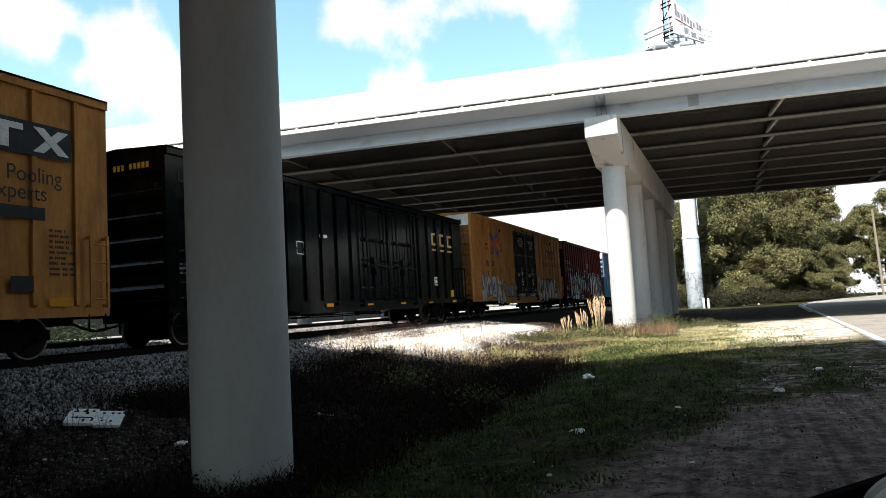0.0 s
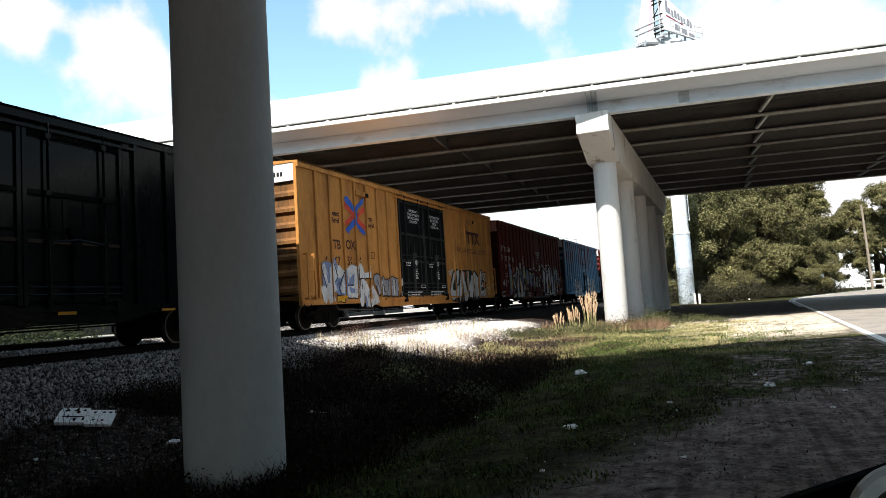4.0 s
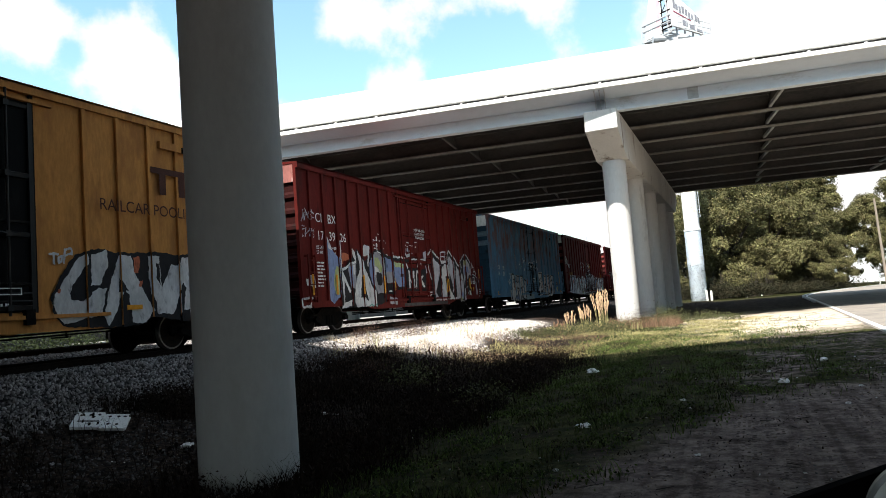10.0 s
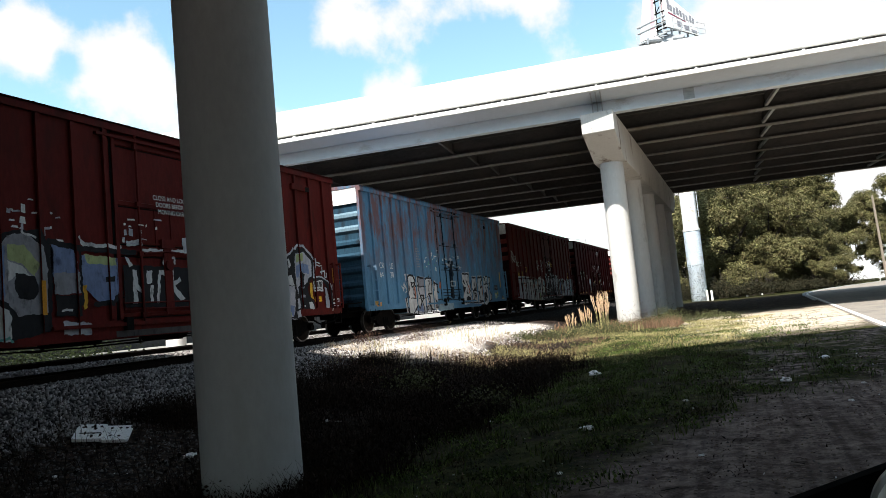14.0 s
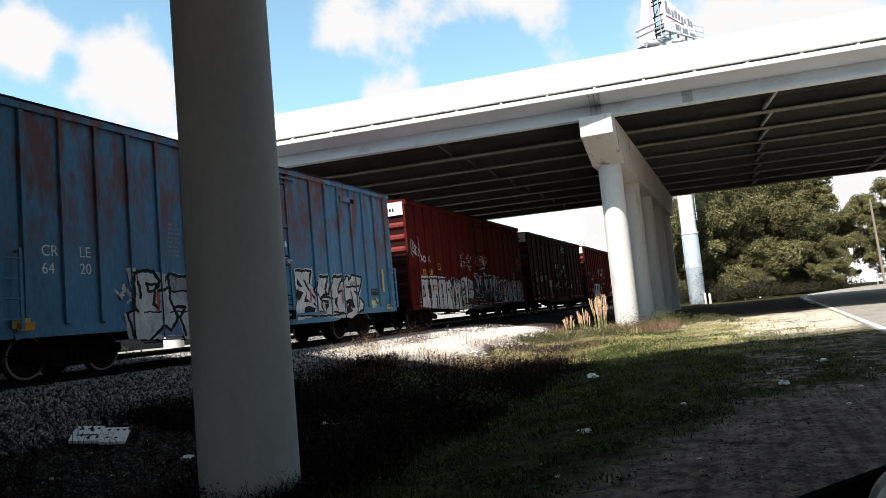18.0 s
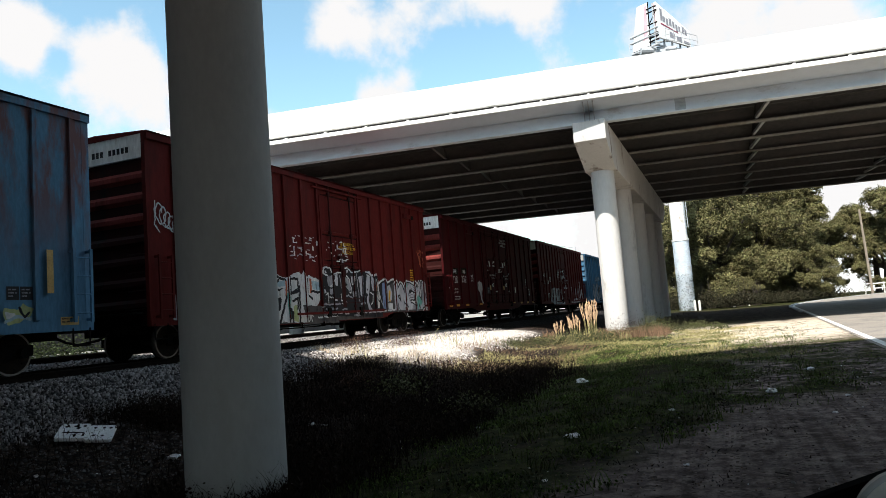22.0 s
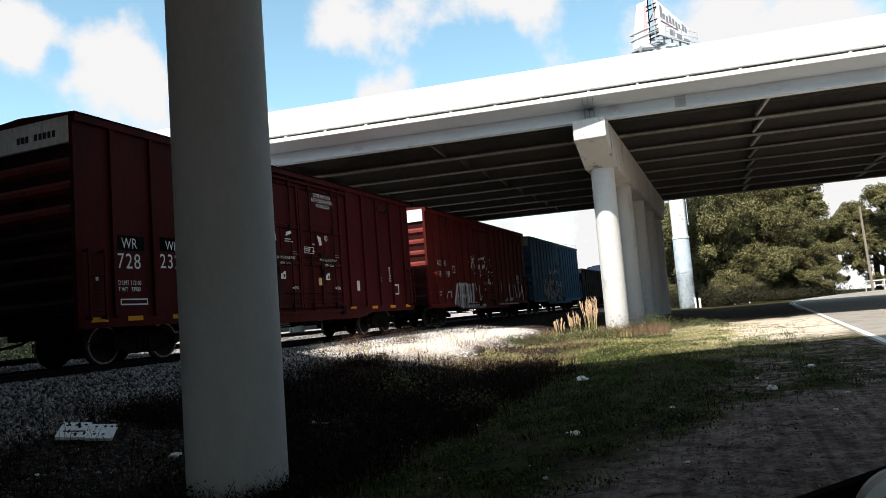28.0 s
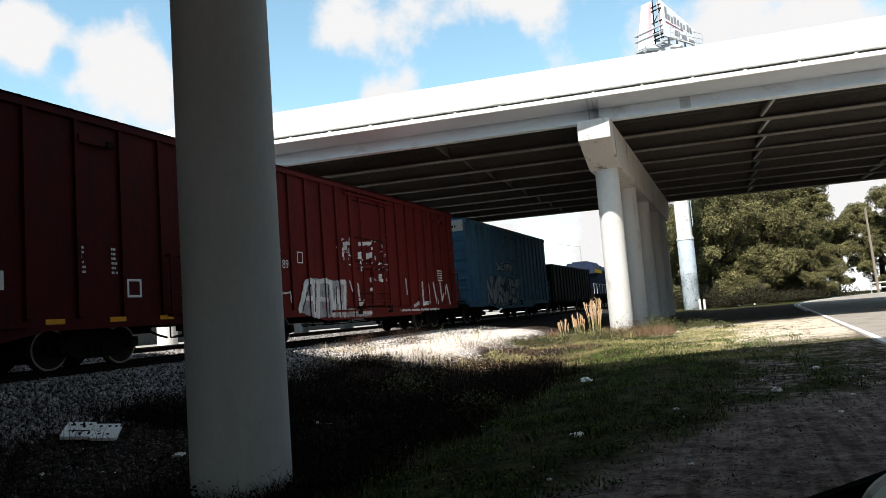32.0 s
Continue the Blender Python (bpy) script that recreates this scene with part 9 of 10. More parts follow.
# sign faces, catwalk and frame high over the bridge
SIGN_WHITE = material("white_sign_face", (0.75, 0.75, 0.75), 0.5, spread=0.04, scale=0.5, bump=0)
SIGN_MAROON = material("maroon_sign_print", (0.30, 0.06, 0.10), 0.5, spread=0.1, scale=1, bump=0)
SIGN_PINK = material("faded_pink_sign_print", (0.62, 0.38, 0.42), 0.5, spread=0.1, scale=1, bump=0)
SIGN_GREY = material("dark_sign_print", (0.26, 0.26, 0.29), 0.5, spread=0.1, scale=1, bump=0)
Z0, ZT = 26.5, 30.2
A, B, C2 = Vector((0.15, -1.2, 0)), Vector((2.9, 2.6, 0)), Vector((-2.7, 0.6, 0))
s = Shape()
n = (B - A).cross(Vector((0, 0, 1))).normalized() * 0.2
up = lambda p, z: p + Vector((0, 0, z))
s.hull([up(A, Z0 + 0.1), up(B, Z0 - 0.2), up(B, Z0 + 1.45), up(A, ZT)], [up(A - n, Z0 + 0.1), up(B - n, Z0 - 0.2), up(B - n, Z0 + 1.45), up(A - n, ZT)])
face = part("sign_face", s, SIGN_WHITE, bb, "white printed sign face")
u = (B - A).normalized()
for a, b, z0, z1, m in ((0.10, 0.16, 0.55, 0.9, SIGN_GREY), (0.17, 0.24, 0.55, 0.72, SIGN_GREY), (0.27, 0.33, 0.5, 0.72, SIGN_GREY), (0.36, 0.43, 0.55, 0.8, SIGN_GREY), (0.46, 0.52, 0.55, 0.78, SIGN_GREY), (0.55, 0.61, 0.48, 0.75, SIGN_GREY), (0.64, 0.69, 0.55, 0.75, SIGN_GREY), (0.75, 0.81, 0.55, 0.88, SIGN_GREY), (0.83, 0.89, 0.55, 0.85, SIGN_GREY),
                        (0.10, 0.62, 0.42, 0.46, SIGN_MAROON), (0.35, 0.5, 0.12, 0.32, SIGN_GREY), (0.56, 0.72, 0.10, 0.28, SIGN_GREY), (0.78, 0.95, 0.08, 0.22, SIGN_GREY)):
    s = Shape()
    ring = []
    for k, z in ((a, z0), (b, z0), (b, z1), (a, z1)):
        low, high = Z0 + 0.1 - 0.3 * k, ZT + (Z0 + 1.45 - ZT) * k
        ring.append(up(A.lerp(B, k) + n * 0.02, low + (high - low) * z))
    s.hull(ring, [p + n * 0.08 for p in ring])
    part("sign_print", s, m, face)
s = Shape()
for k in range(5):
    p = A.lerp(B, k / 4) - n * 2
    s.rod(p + Vector((0, 0, Z0 - 0.6)), p + Vector((0, 0, ZT + (Z0 + 1.45 - ZT) * k / 4)), 0.10, 6)
for z in (Z0 - 0.5, Z0 + 0.6, Z0 + 1.2):
    s.rod(A - n * 2 + Vector((0, 0, z)), B - n * 2 + Vector((0, 0, z)), 0.09, 6)
    s.rod(A + Vector((0, 0, z)), C2 + Vector((0, 0, z)), 0.09, 6)
    s.rod(C2 + Vector((0, 0, z)), B + Vector((0, 0, z)), 0.09, 6)
part("sign_frame", s, STEEL_GREY, bb, "grey steel sign frame")
s = Shape()
for z in (0.0, 0.35, 0.7, 1.7, 2.9, 3.3):
    s.rod(A + Vector((0, 0, Z0 + z)), A.lerp(C2, 0.34) + Vector((0, 0, Z0 + z)), 0.07, 6)
s.rod(A.lerp(C2, 0.31) + Vector((0, 0, Z0 - 0.6)), A.lerp(C2, 0.27) + Vector((0, 0, ZT + 0.3)), 0.06, 6)
s.rod(A.lerp(C2, 0.30) + Vector((0, 0, Z0 + 1.7)), A + Vector((0, 0, Z0 + 2.9)), 0.05, 6)
part("brace", s, BLACK_STEEL, bb, "dark steel braces between the two sign faces")
s = Shape()
low, high = [A.lerp(C2, 0.32), A.lerp(C2, 0.95)], [A.lerp(C2, 0.28), A.lerp(C2, 0.66)]
ring = [up(low[0], Z0 - 0.3), up(low[1], Z0 - 0.3), up(high[1], ZT + 0.3), up(high[0], ZT + 0.3)]
s.hull(ring, [p + Vector((0.05, 0.2, 0)) for p in ring])
back = part("sign_face", s, SIGN_WHITE, bb, "white sign face seen almost edge-on")
s = Shape()
ring = [up(low[0].lerp(low[1], 0.1), Z0 + 0.4), up(low[0].lerp(low[1], 0.35), Z0 + 0.4), up(high[0].lerp(high[1], 0.35), ZT), up(high[0].lerp(high[1], 0.1), ZT)]
ring = [p + Vector((-0.004, -0.016, 0)) for p in ring]
s.hull(ring, [p + Vector((0.002, 0.008, 0)) for p in ring])
part("sign_print", s, SIGN_PINK, back)
s = Shape()
for p, q in ((A + n * 4, B + n * 4), (A - n, C2 - n)):
    for z in (Z0 - 0.4, Z0 + 0.1, Z0 + 0.65):
        s.rod(p + Vector((0, 0, z)), q + Vector((0, 0, z)), 0.022, 5)
    for k in range(5):
        w = p.lerp(q, k / 4)
        s.rod(w + Vector((0, 0, Z0 - 0.45)), w + Vector((0, 0, Z0 + 0.65)), 0.03, 5)
part("catwalk_rail", s, STEEL_GREY, bb, "grey catwalk railing")
s = Shape()
s.rod((-1.7, -0.9, Z0 - 0.8), (1.5, 0.6, Z0 - 0.8), 0.35, 10)
s.box(-0.6, 0.6, -0.6, 0.6, 24.4, 25.6)
part("head_beam", s, STEEL_GREY, bb, "grey steel head beam")
s = Shape()
q = A.lerp(C2, 0.2)
s.hull([q + Vector((0.32, -0.1, Z0)), q + Vector((0.55, -0.1, Z0)), q + Vector((0.55, -0.1, ZT)), q + Vector((0.32, -0.1, ZT))], [q + Vector((0.32, 0.1, Z0)), q + Vector((0.55, 0.1, Z0)), q + Vector((0.55, 0.1, ZT)), q + Vector((0.32, 0.1, ZT))])
part("side_banner", s, SIGN_PINK, bb, "faded pink side strip")
s = Shape()
for x in (0.62, 0.86):
    s.rod((x, -0.62, 8.0), (x, -0.62, 12.5), 0.03, 5)
for k in range(14):
    s.rod((0.62, -0.62, 8.1 + k * 0.32), (0.86, -0.62, 8.1 + k * 0.32), 0.02, 4)
part("ladder", s, STEEL_GREY, bb)
s = Shape()
s.rod((0, 0, 6.8), (0, 0, 7.0), 0.80, 32)
part("collar", s, POLE_PAINT, bb)

r = np.random.default_rng(31)
a = r.uniform(math.pi, 2 * math.pi, 1500)
p = np.stack([-3.55 + 0.79 * np.cos(a), 71 + 0.79 * np.sin(a), 0.2 + 3.4 * r.uniform(0, 1, 1500) ** 1.5], 1)
tagged(new("creeper", leaf_mesh("creeper", p, r, 0.025, 0.06, SHRUB_LEAF)), "thin creeper climbing the foot of the pole", "creeper", kind="stuff")

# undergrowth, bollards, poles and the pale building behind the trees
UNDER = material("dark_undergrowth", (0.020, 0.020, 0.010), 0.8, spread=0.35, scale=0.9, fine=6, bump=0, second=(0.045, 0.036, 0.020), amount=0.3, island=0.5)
# Added dark leaf layer that makes the gaps between the crowns look shaded.
r = np.random.default_rng(77)
p = np.stack([r.uniform(-16, 11.5, 26000), r.uniform(106, 112, 26000), 0.2 + 8.0 * r.uniform(0, 1, 26000) ** 1.3], 1)
tagged(new("far_woods", leaf_mesh("far_woods", p, r, 0.15, 0.34, UNDER)), "dark leaf backdrop added to fill the shaded gaps behind the oaks", "woods", kind="stuff")
for i, (x, y, w, h) in enumerate(((-5.5, 80, 4, 1.6), (5.5, 84, 3.6, 1.3), (-9, 82, 6, 3.0), (-3.7, 73.5, 2.6, 1.5), (-1.6, 75.5, 2.2, 1.6), (-0.4, 76.5, 2.0, 1.9), (2.6, 84, 3.0, 1.1), (-0.1, 74, 1.6, 0.8), (1.3, 74.5, 2.2, 1.1), (3.2, 75.5, 2.4, 0.9), (6.0, 80, 3.4, 0.9), (9.5, 86, 4.0, 0.9))):
    r = np.random.default_rng(100 + i)
    k = 4200
    p = r.normal(0, 1, (k, 3)) * np.array([w / 2.8, w / 3.4, h / 3])
    p[:, 2] = np.abs(p[:, 2] + h * 0.4)
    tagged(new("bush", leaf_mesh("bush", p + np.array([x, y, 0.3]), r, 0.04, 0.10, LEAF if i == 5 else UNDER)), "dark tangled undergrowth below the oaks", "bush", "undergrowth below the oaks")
stems = Shape()
r = random.Random(91)
for _ in range(70):
    x, y, h = r.uniform(-3.0, 3.2), r.uniform(77.0, 79.5), r.uniform(1.2, 3.0)
    dx = r.uniform(-0.25, 0.25)
    stems.rod((x, y, 0.1), (x + dx * 0.6, y, 0.1 + h * 0.6), 0.028, 5, 0.02)
    stems.rod((x + dx * 0.6, y, 0.1 + h * 0.6), (x + dx * 1.5, y, 0.1 + h), 0.02, 5, 0.01)
tagged(whole("bare_saplings", stems, BARK, "thin bare saplings in front of the oaks", "saplings"), kind="stuff")
for x, y, h in ((-2.85, 70.6, 0.95), (-2.45, 70.8, 0.9), (0.6, 77, 0.9), (2.05, 78, 0.9)):
    s = Shape()
    s.rod((0, 0, -0.2), (0, 0, h), 0.11, 12)
    s.rod((0, 0, h), (0, 0, h + 0.05), 0.11, 12, 0.04)
    whole("bollard", s, POLE_PAINT, "short white post standing in the grass", "bollard", "white posts", m=Matrix.Translation((x, y, lie(x, y))))
WOOD_POLE = material("weathered_pole_wood", (0.24, 0.20, 0.16), 0.9, spread=0.2, scale=2, stretch=(4, 4, 0.3))
p = thing("utility_pole", pose(15.75, 95, 0.2, 0, -1.5, 0), "weathered wooden utility pole beside the road", "utility pole")
s = Shape()
s.rod((0, 0, -0.5), (0, 0, 10.0), 0.16, 12, 0.11)
part("pole", s, WOOD_POLE, p)
building = thing("warehouse", pose(30, 140, 0), "pale sunlit building behind the trees", "building")
s = Shape()
s.box(-14, 2, 0, 14, -0.5, 8.2)
part("wall", s, material("pale_building_paint", (0.75, 0.76, 0.78), 0.8, spread=0.05, scale=0.3), building)
s = Shape()
s.box(-14.4, 2.4, -0.4, 14.4, 8.2, 8.6)
part("roof", s, GALVANISED, building)
f = thing("rail_fence", pose(16, 101, 0.25, 0, 0, 14), "pale rail fence beyond the bend of the road", "fence")
for k in range(14):
    s = Shape()
    s.box(k * 2.2 - 0.06, k * 2.2 + 0.06, -0.06, 0.06, -0.3, 1.25)
    part("post", s, POLE_PAINT, f)
for z in (0.45, 1.05):
    s = Shape()
    s.box(-0.1, 28.7, -0.10, -0.06, z, z + 0.12)
    part("rail", s, POLE_PAINT, f)
# a street lamp far beyond the bridge
lamp = thing("street_lamp", pose(-19.2, 100, 0.3), "tall grey street lamp with a long arm", "street lamp")
s = Shape()
s.rod((0, 0, 0), (0, 0, 9.4), 0.10, 8, 0.07)
part("post", s, STEEL_GREY, lamp)
s = Shape()
s.rod((0, 0, 9.3), (-2.6, 0, 9.9), 0.05, 6)
part("arm", s, STEEL_GREY, lamp)
s = Shape()
s.box(-3.2, -2.5, -0.12, 0.12, 9.82, 9.98)
part("head", s, STEEL_GREY, lamp)

# hedge of shrubs on the far side of the tracks
for i, (x, y, w, h) in enumerate(((-26, 9.0, 4.0, 2.2), (-25.5, 12.5, 4.0, 1.8), (-26, 16.0, 4.0, 2.4), (-26, 19.5, 3.6, 1.7), (-27, 22.5, 3.0, 1.5))):
    r = np.random.default_rng(300 + i)
    p = r.normal(0, 1, (2400, 3)) * np.array([w / 3.4, w / 2.4, h / 3])
    p[:, 2] = np.abs(p[:, 2] + h * 0.4)
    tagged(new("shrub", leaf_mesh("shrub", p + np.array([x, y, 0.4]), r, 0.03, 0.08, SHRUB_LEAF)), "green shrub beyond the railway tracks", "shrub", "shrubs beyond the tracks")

# ---- plants, stones and litter on the verge ----
GREEN_BLADE = material("green_grass", (0.074, 0.106, 0.028), 0.7, spread=0.5, scale=0.9, fine=5, spec=0.05, bump=0, island=0.85, second=(0.05, 0.042, 0.022), amount=0.35)
DRY_BLADE = material("dry_grass", (0.32, 0.285, 0.135), 0.8, spread=0.3, scale=0.7, fine=5, spec=0.05, bump=0, island=0.45)
BROWN_BLADE = material("brown_dry_weeds", (0.19, 0.120, 0.078), 0.85, spread=0.3, scale=0.8, fine=5, spec=0.05, bump=0, island=0.45)
CREAM_BLADE = material("cream_dry_grass", (0.47, 0.375, 0.255), 0.85, spread=0.3, scale=0.8, fine=5, spec=0.05, bump=0, island=0.5)
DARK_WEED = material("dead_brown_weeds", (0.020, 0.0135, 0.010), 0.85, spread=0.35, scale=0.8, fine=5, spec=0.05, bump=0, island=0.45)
PLUME = material("tan_grass_plumes", (0.50, 0.345, 0.22), 0.8, spread=0.2, scale=3, fine=20, bump=0, island=0.3)
STONE = material("grey_ballast_stone", (0.185, 0.172, 0.168), 0.9, spec=0.04, spread=0.3, scale=4, fine=30, bump=0.1, island=0.9)


def blades(name, pts, rnd, lo, hi, wide, lean, mat, label, category="grass"):
    """Many thin bent blades, each a strip of two faces."""
    n = len(pts)
    a = rnd.uniform(0, 2 * np.pi, n)
    side = np.stack([np.cos(a), np.sin(a), np.zeros(n)], 1)
    b = rnd.uniform(0, 2 * np.pi, n)
    out = np.stack([np.cos(b), np.sin(b), np.zeros(n)], 1) * (lean * rnd.uniform(0.2, 1.0, n))[:, None]
    h = rnd.uniform(lo, hi, n) * rnd.uniform(0.6, 1.0, n)
    up = np.stack([np.zeros(n), np.zeros(n), h], 1)
    w = (wide * rnd.uniform(0.6, 1.3, n))[:, None]
    v = np.stack([pts - side * w, pts + side * w, pts + up * 0.55 + out * h[:, None] * 0.3 + side * w * 0.8, pts + up * 0.55 + out * h[:, None] * 0.3 - side * w * 0.8, pts + up + out * h[:, None]], 1).reshape(-1, 3)
    k = np.arange(n) * 5
    loops = np.stack([k, k + 1, k + 2, k + 3, k + 3, k + 2, k + 4], 1).ravel()
    me = bpy.data.meshes.new(name)
    me.vertices.add(5 * n)
    me.vertices.foreach_set("co", v.ravel())
    me.loops.add(7 * n)
    me.loops.foreach_set("vertex_index", loops)
    me.polygons.add(2 * n)
    me.polygons.foreach_set("loop_start", np.stack([np.arange(n) * 7, np.arange(n) * 7 + 4], 1).ravel())
    me.materials.append(mat)
    me.update(calc_edges=True)
    ob = new(name, me)
    return tagged(ob, label, category, kind="stuff")


def scatter(rnd, n, x0, x1, y0, y1, keep=None, clump=0.0):
    x, y = rnd.uniform(x0, x1, n), y0 + (y1 - y0) * rnd.uniform(0, 1, n) ** 1.25
    pts = []
    for a, b in zip(x, y):
        if keep is None or keep(a, b) > rnd.random():
            pts.append((a, b, lie(a, b) - 0.01))
    return np.array(pts)


def patch(x, y, s=0.5, seed=0.0):
    return smooth01(-0.15, 0.3, noise.noise((x * s, y * s, seed)))


def bare(x, y):
    """Where the dirt beside the road lies open."""
    w = 0.35 * noise.noise((x * 1.3, y * 1.3, 6.0))
    return smooth01(-4.3, -3.4, x + w - 0.4 * y) * smooth01(10.6, 9.0, y - 0.5 * x)


def pit(x, y):
    """The weedy ditch between verge and ballast."""
    w = 0.6 * noise.noise((x * 0.8, y * 0.8, 4.0))
    # Stops at the overpass shadow's edge; the dark weeds hold its shade.
    return smooth01(-10.6, -9.4, x + w) * (1 - smooth01(-4.2, -3.2, x + w + 0.35 * smooth01(16, 21, y))) * smooth01(4.2, 6.2, y) * (1 - smooth01(18.0 - 1.0 * smooth01(-6.5, -8.0, x), 21.0 - 2.2 * smooth01(-6.5, -8.0, x), y + w)) * (1 if x > -6.3 or y > 8.8 else 0.14) * (1 - smooth01(18.4, 19.6, y + w) * smooth01(-7.4, -8.4, x))


def turf(x, y):
    return (1 - bare(x, y)) * smooth01(-4.6, -3.4, x + 0.9 * smooth01(18, 22, y) + 0.2) * (1 - 0.55 * smooth01(-0.8, 0.8, x)) * (1 - 0.85 * smooth01(1.2, 2.4, x))


rnd = np.random.default_rng(11)
blades("grass", scatter(rnd, 90000, -6.5, 2.6, 3.5, 30, lambda x, y: (0.05 + 0.95 * patch(x, y, 1.1, 2.0)) * turf(x, y)), rnd, 0.03, 0.12, 0.005, 1.1, GREEN_BLADE, "short green grass on the verge")
mat_pts = scatter(rnd, 110000, -6.5, 2.4, 3.8, 24, lambda x, y: (0.04 + 0.96 * patch(x, y, 1.1, 2.0)) * turf(x, y))
tufted = scatter(rnd, 60000, -6.0, 1.6, 4.5, 22, lambda x, y: smooth01(0.12, 0.4, noise.noise((x * 2.3, y * 2.3, 13.0))) * turf(x, y))
blades("grass", tufted, rnd, 0.08, 0.20, 0.005, 0.9, GREEN_BLADE, "taller green tufts in the verge")
tagged(new("clover", leaf_mesh("clover", mat_pts + np.stack([np.zeros(len(mat_pts)), np.zeros(len(mat_pts)), rnd.uniform(0.01, 0.07, len(mat_pts))], 1), rnd, 0.010, 0.026, GREEN_BLADE)), "low green ground cover on the verge", "grass", kind="stuff")
# Pale blades packed into the sunlit strip carry part of its brightness.
blades("dry_grass", scatter(rnd, 85000, -7.5, 2.6, 17, 32, lambda x, y: (0.10 + 0.9 * patch(x, y, 0.5, 5.0)) * (1 - smooth01(0.2, 1.8, x)) * smooth01(-8.4, -7.2, x)), rnd, 0.03, 0.11, 0.006, 1.1, DRY_BLADE, "dry grass in the sunny strip, sunlight added to its yellow")
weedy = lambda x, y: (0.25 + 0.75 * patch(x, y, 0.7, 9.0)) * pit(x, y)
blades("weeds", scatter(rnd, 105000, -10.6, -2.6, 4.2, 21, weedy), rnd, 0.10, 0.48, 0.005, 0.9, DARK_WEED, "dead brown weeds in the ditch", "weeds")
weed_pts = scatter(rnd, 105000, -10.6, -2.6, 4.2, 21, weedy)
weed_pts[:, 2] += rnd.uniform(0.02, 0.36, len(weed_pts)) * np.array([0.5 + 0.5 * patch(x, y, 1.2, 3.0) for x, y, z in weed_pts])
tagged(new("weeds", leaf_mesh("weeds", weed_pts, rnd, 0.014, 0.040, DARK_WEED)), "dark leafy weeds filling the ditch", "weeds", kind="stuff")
blades("weeds", scatter(rnd, 700, -10.6, -7.2, 16.5, 26, lambda x, y: patch(x, y, 0.9, 4.0)), rnd, 0.15, 0.55, 0.008, 0.7, DRY_BLADE, "dry pale weeds along the ballast", "weeds")
blades("weeds", scatter(rnd, 5000, -8.3, -4.2, 18.5, 28.5, lambda x, y: patch(x, y, 0.8, 7.0)), rnd, 0.06, 0.24, 0.006, 0.8, BROWN_BLADE, "reddish brown dry weeds beside the gravel", "weeds")
blades("dry_grass", scatter(rnd, 16000, -10.2, -4.6, 17.2, 24.5, lambda x, y: patch(x, y, 0.7, 21.0) * (1 - smooth01(19.0, 22.0, y + 0.5 * x + 4.5))), rnd, 0.05, 0.22, 0.004, 1.0, CREAM_BLADE, "pale cream dry grass along the edge of the gravel")
blades("dry_grass", scatter(rnd, 900, -11.9, -10.5, 18.5, 20.0, lambda x, y: patch(x, y, 1.5, 2.0)), rnd, 0.06, 0.30, 0.005, 0.9, CREAM_BLADE, "pale dry grass in the gravel")
blades("weeds", scatter(rnd, 2500, -5.2, -2.2, 27.0, 30.5), rnd, 0.15, 0.5, 0.007, 0.7, BROWN_BLADE, "reddish brown dry weeds round the column", "weeds")
blades("weeds", scatter(rnd, 700, -6.2, -3.4, 26.5, 31.5), rnd, 0.12, 0.45, 0.010, 0.6, DRY_BLADE, "dry weeds round the sunlit column", "weeds")
blades("weeds", scatter(rnd, 1400, -4.8, -1.0, 31.5, 58, lambda x, y: patch(x, y, 0.6, 8.0)), rnd, 0.05, 0.30, 0.008, 0.9, DARK_WEED, "brown weeds along the row of columns", "weeds")
foot = np.array([(-5.04 + 0.62 * math.cos(t) + rnd.normal(0, 0.10), 6.35 + 0.62 * math.sin(t) + rnd.normal(0, 0.10), lie(-5.04, 6.0) + abs(rnd.normal(0.05, 0.09))) for t in rnd.uniform(3.3, 6.3, 2200)])
tagged(new("weeds", leaf_mesh("weeds", foot, rnd, 0.008, 0.020, DARK_WEED)), "dark small weeds at the foot of the column", "weeds", kind="stuff")
blades("weeds", foot[:160] * np.array([1, 1, 0]) + np.array([0, 0, lie(-5.04, 6.0) - 0.02]), rnd, 0.12, 0.34, 0.005, 0.5, DARK_WEED, "dark thin stalks at the foot of the column", "weeds")
blades("grass", scatter(rnd, 12000, -34, -21.5, 6, 24), rnd, 0.1, 0.35, 0.02, 0.6, GREEN_BLADE, "green grass beyond the tracks")


def leafy(name, x, y, w, h, n, mat, label, seed, lo=0.018, hi=0.042):
    r = np.random.default_rng(seed)
    n *= 3
    p = r.normal(0, 1, (n, 3)) * np.array([w / 2.6, w / 2.6, h / 3.2])
    p[:, 2] = np.abs(p[:, 2] + h * 0.42)
    ob = new(name, leaf_mesh(name, p + np.array([x, y, lie(x, y)]), r, lo, hi, mat))
    return tagged(ob, label, "shrub")


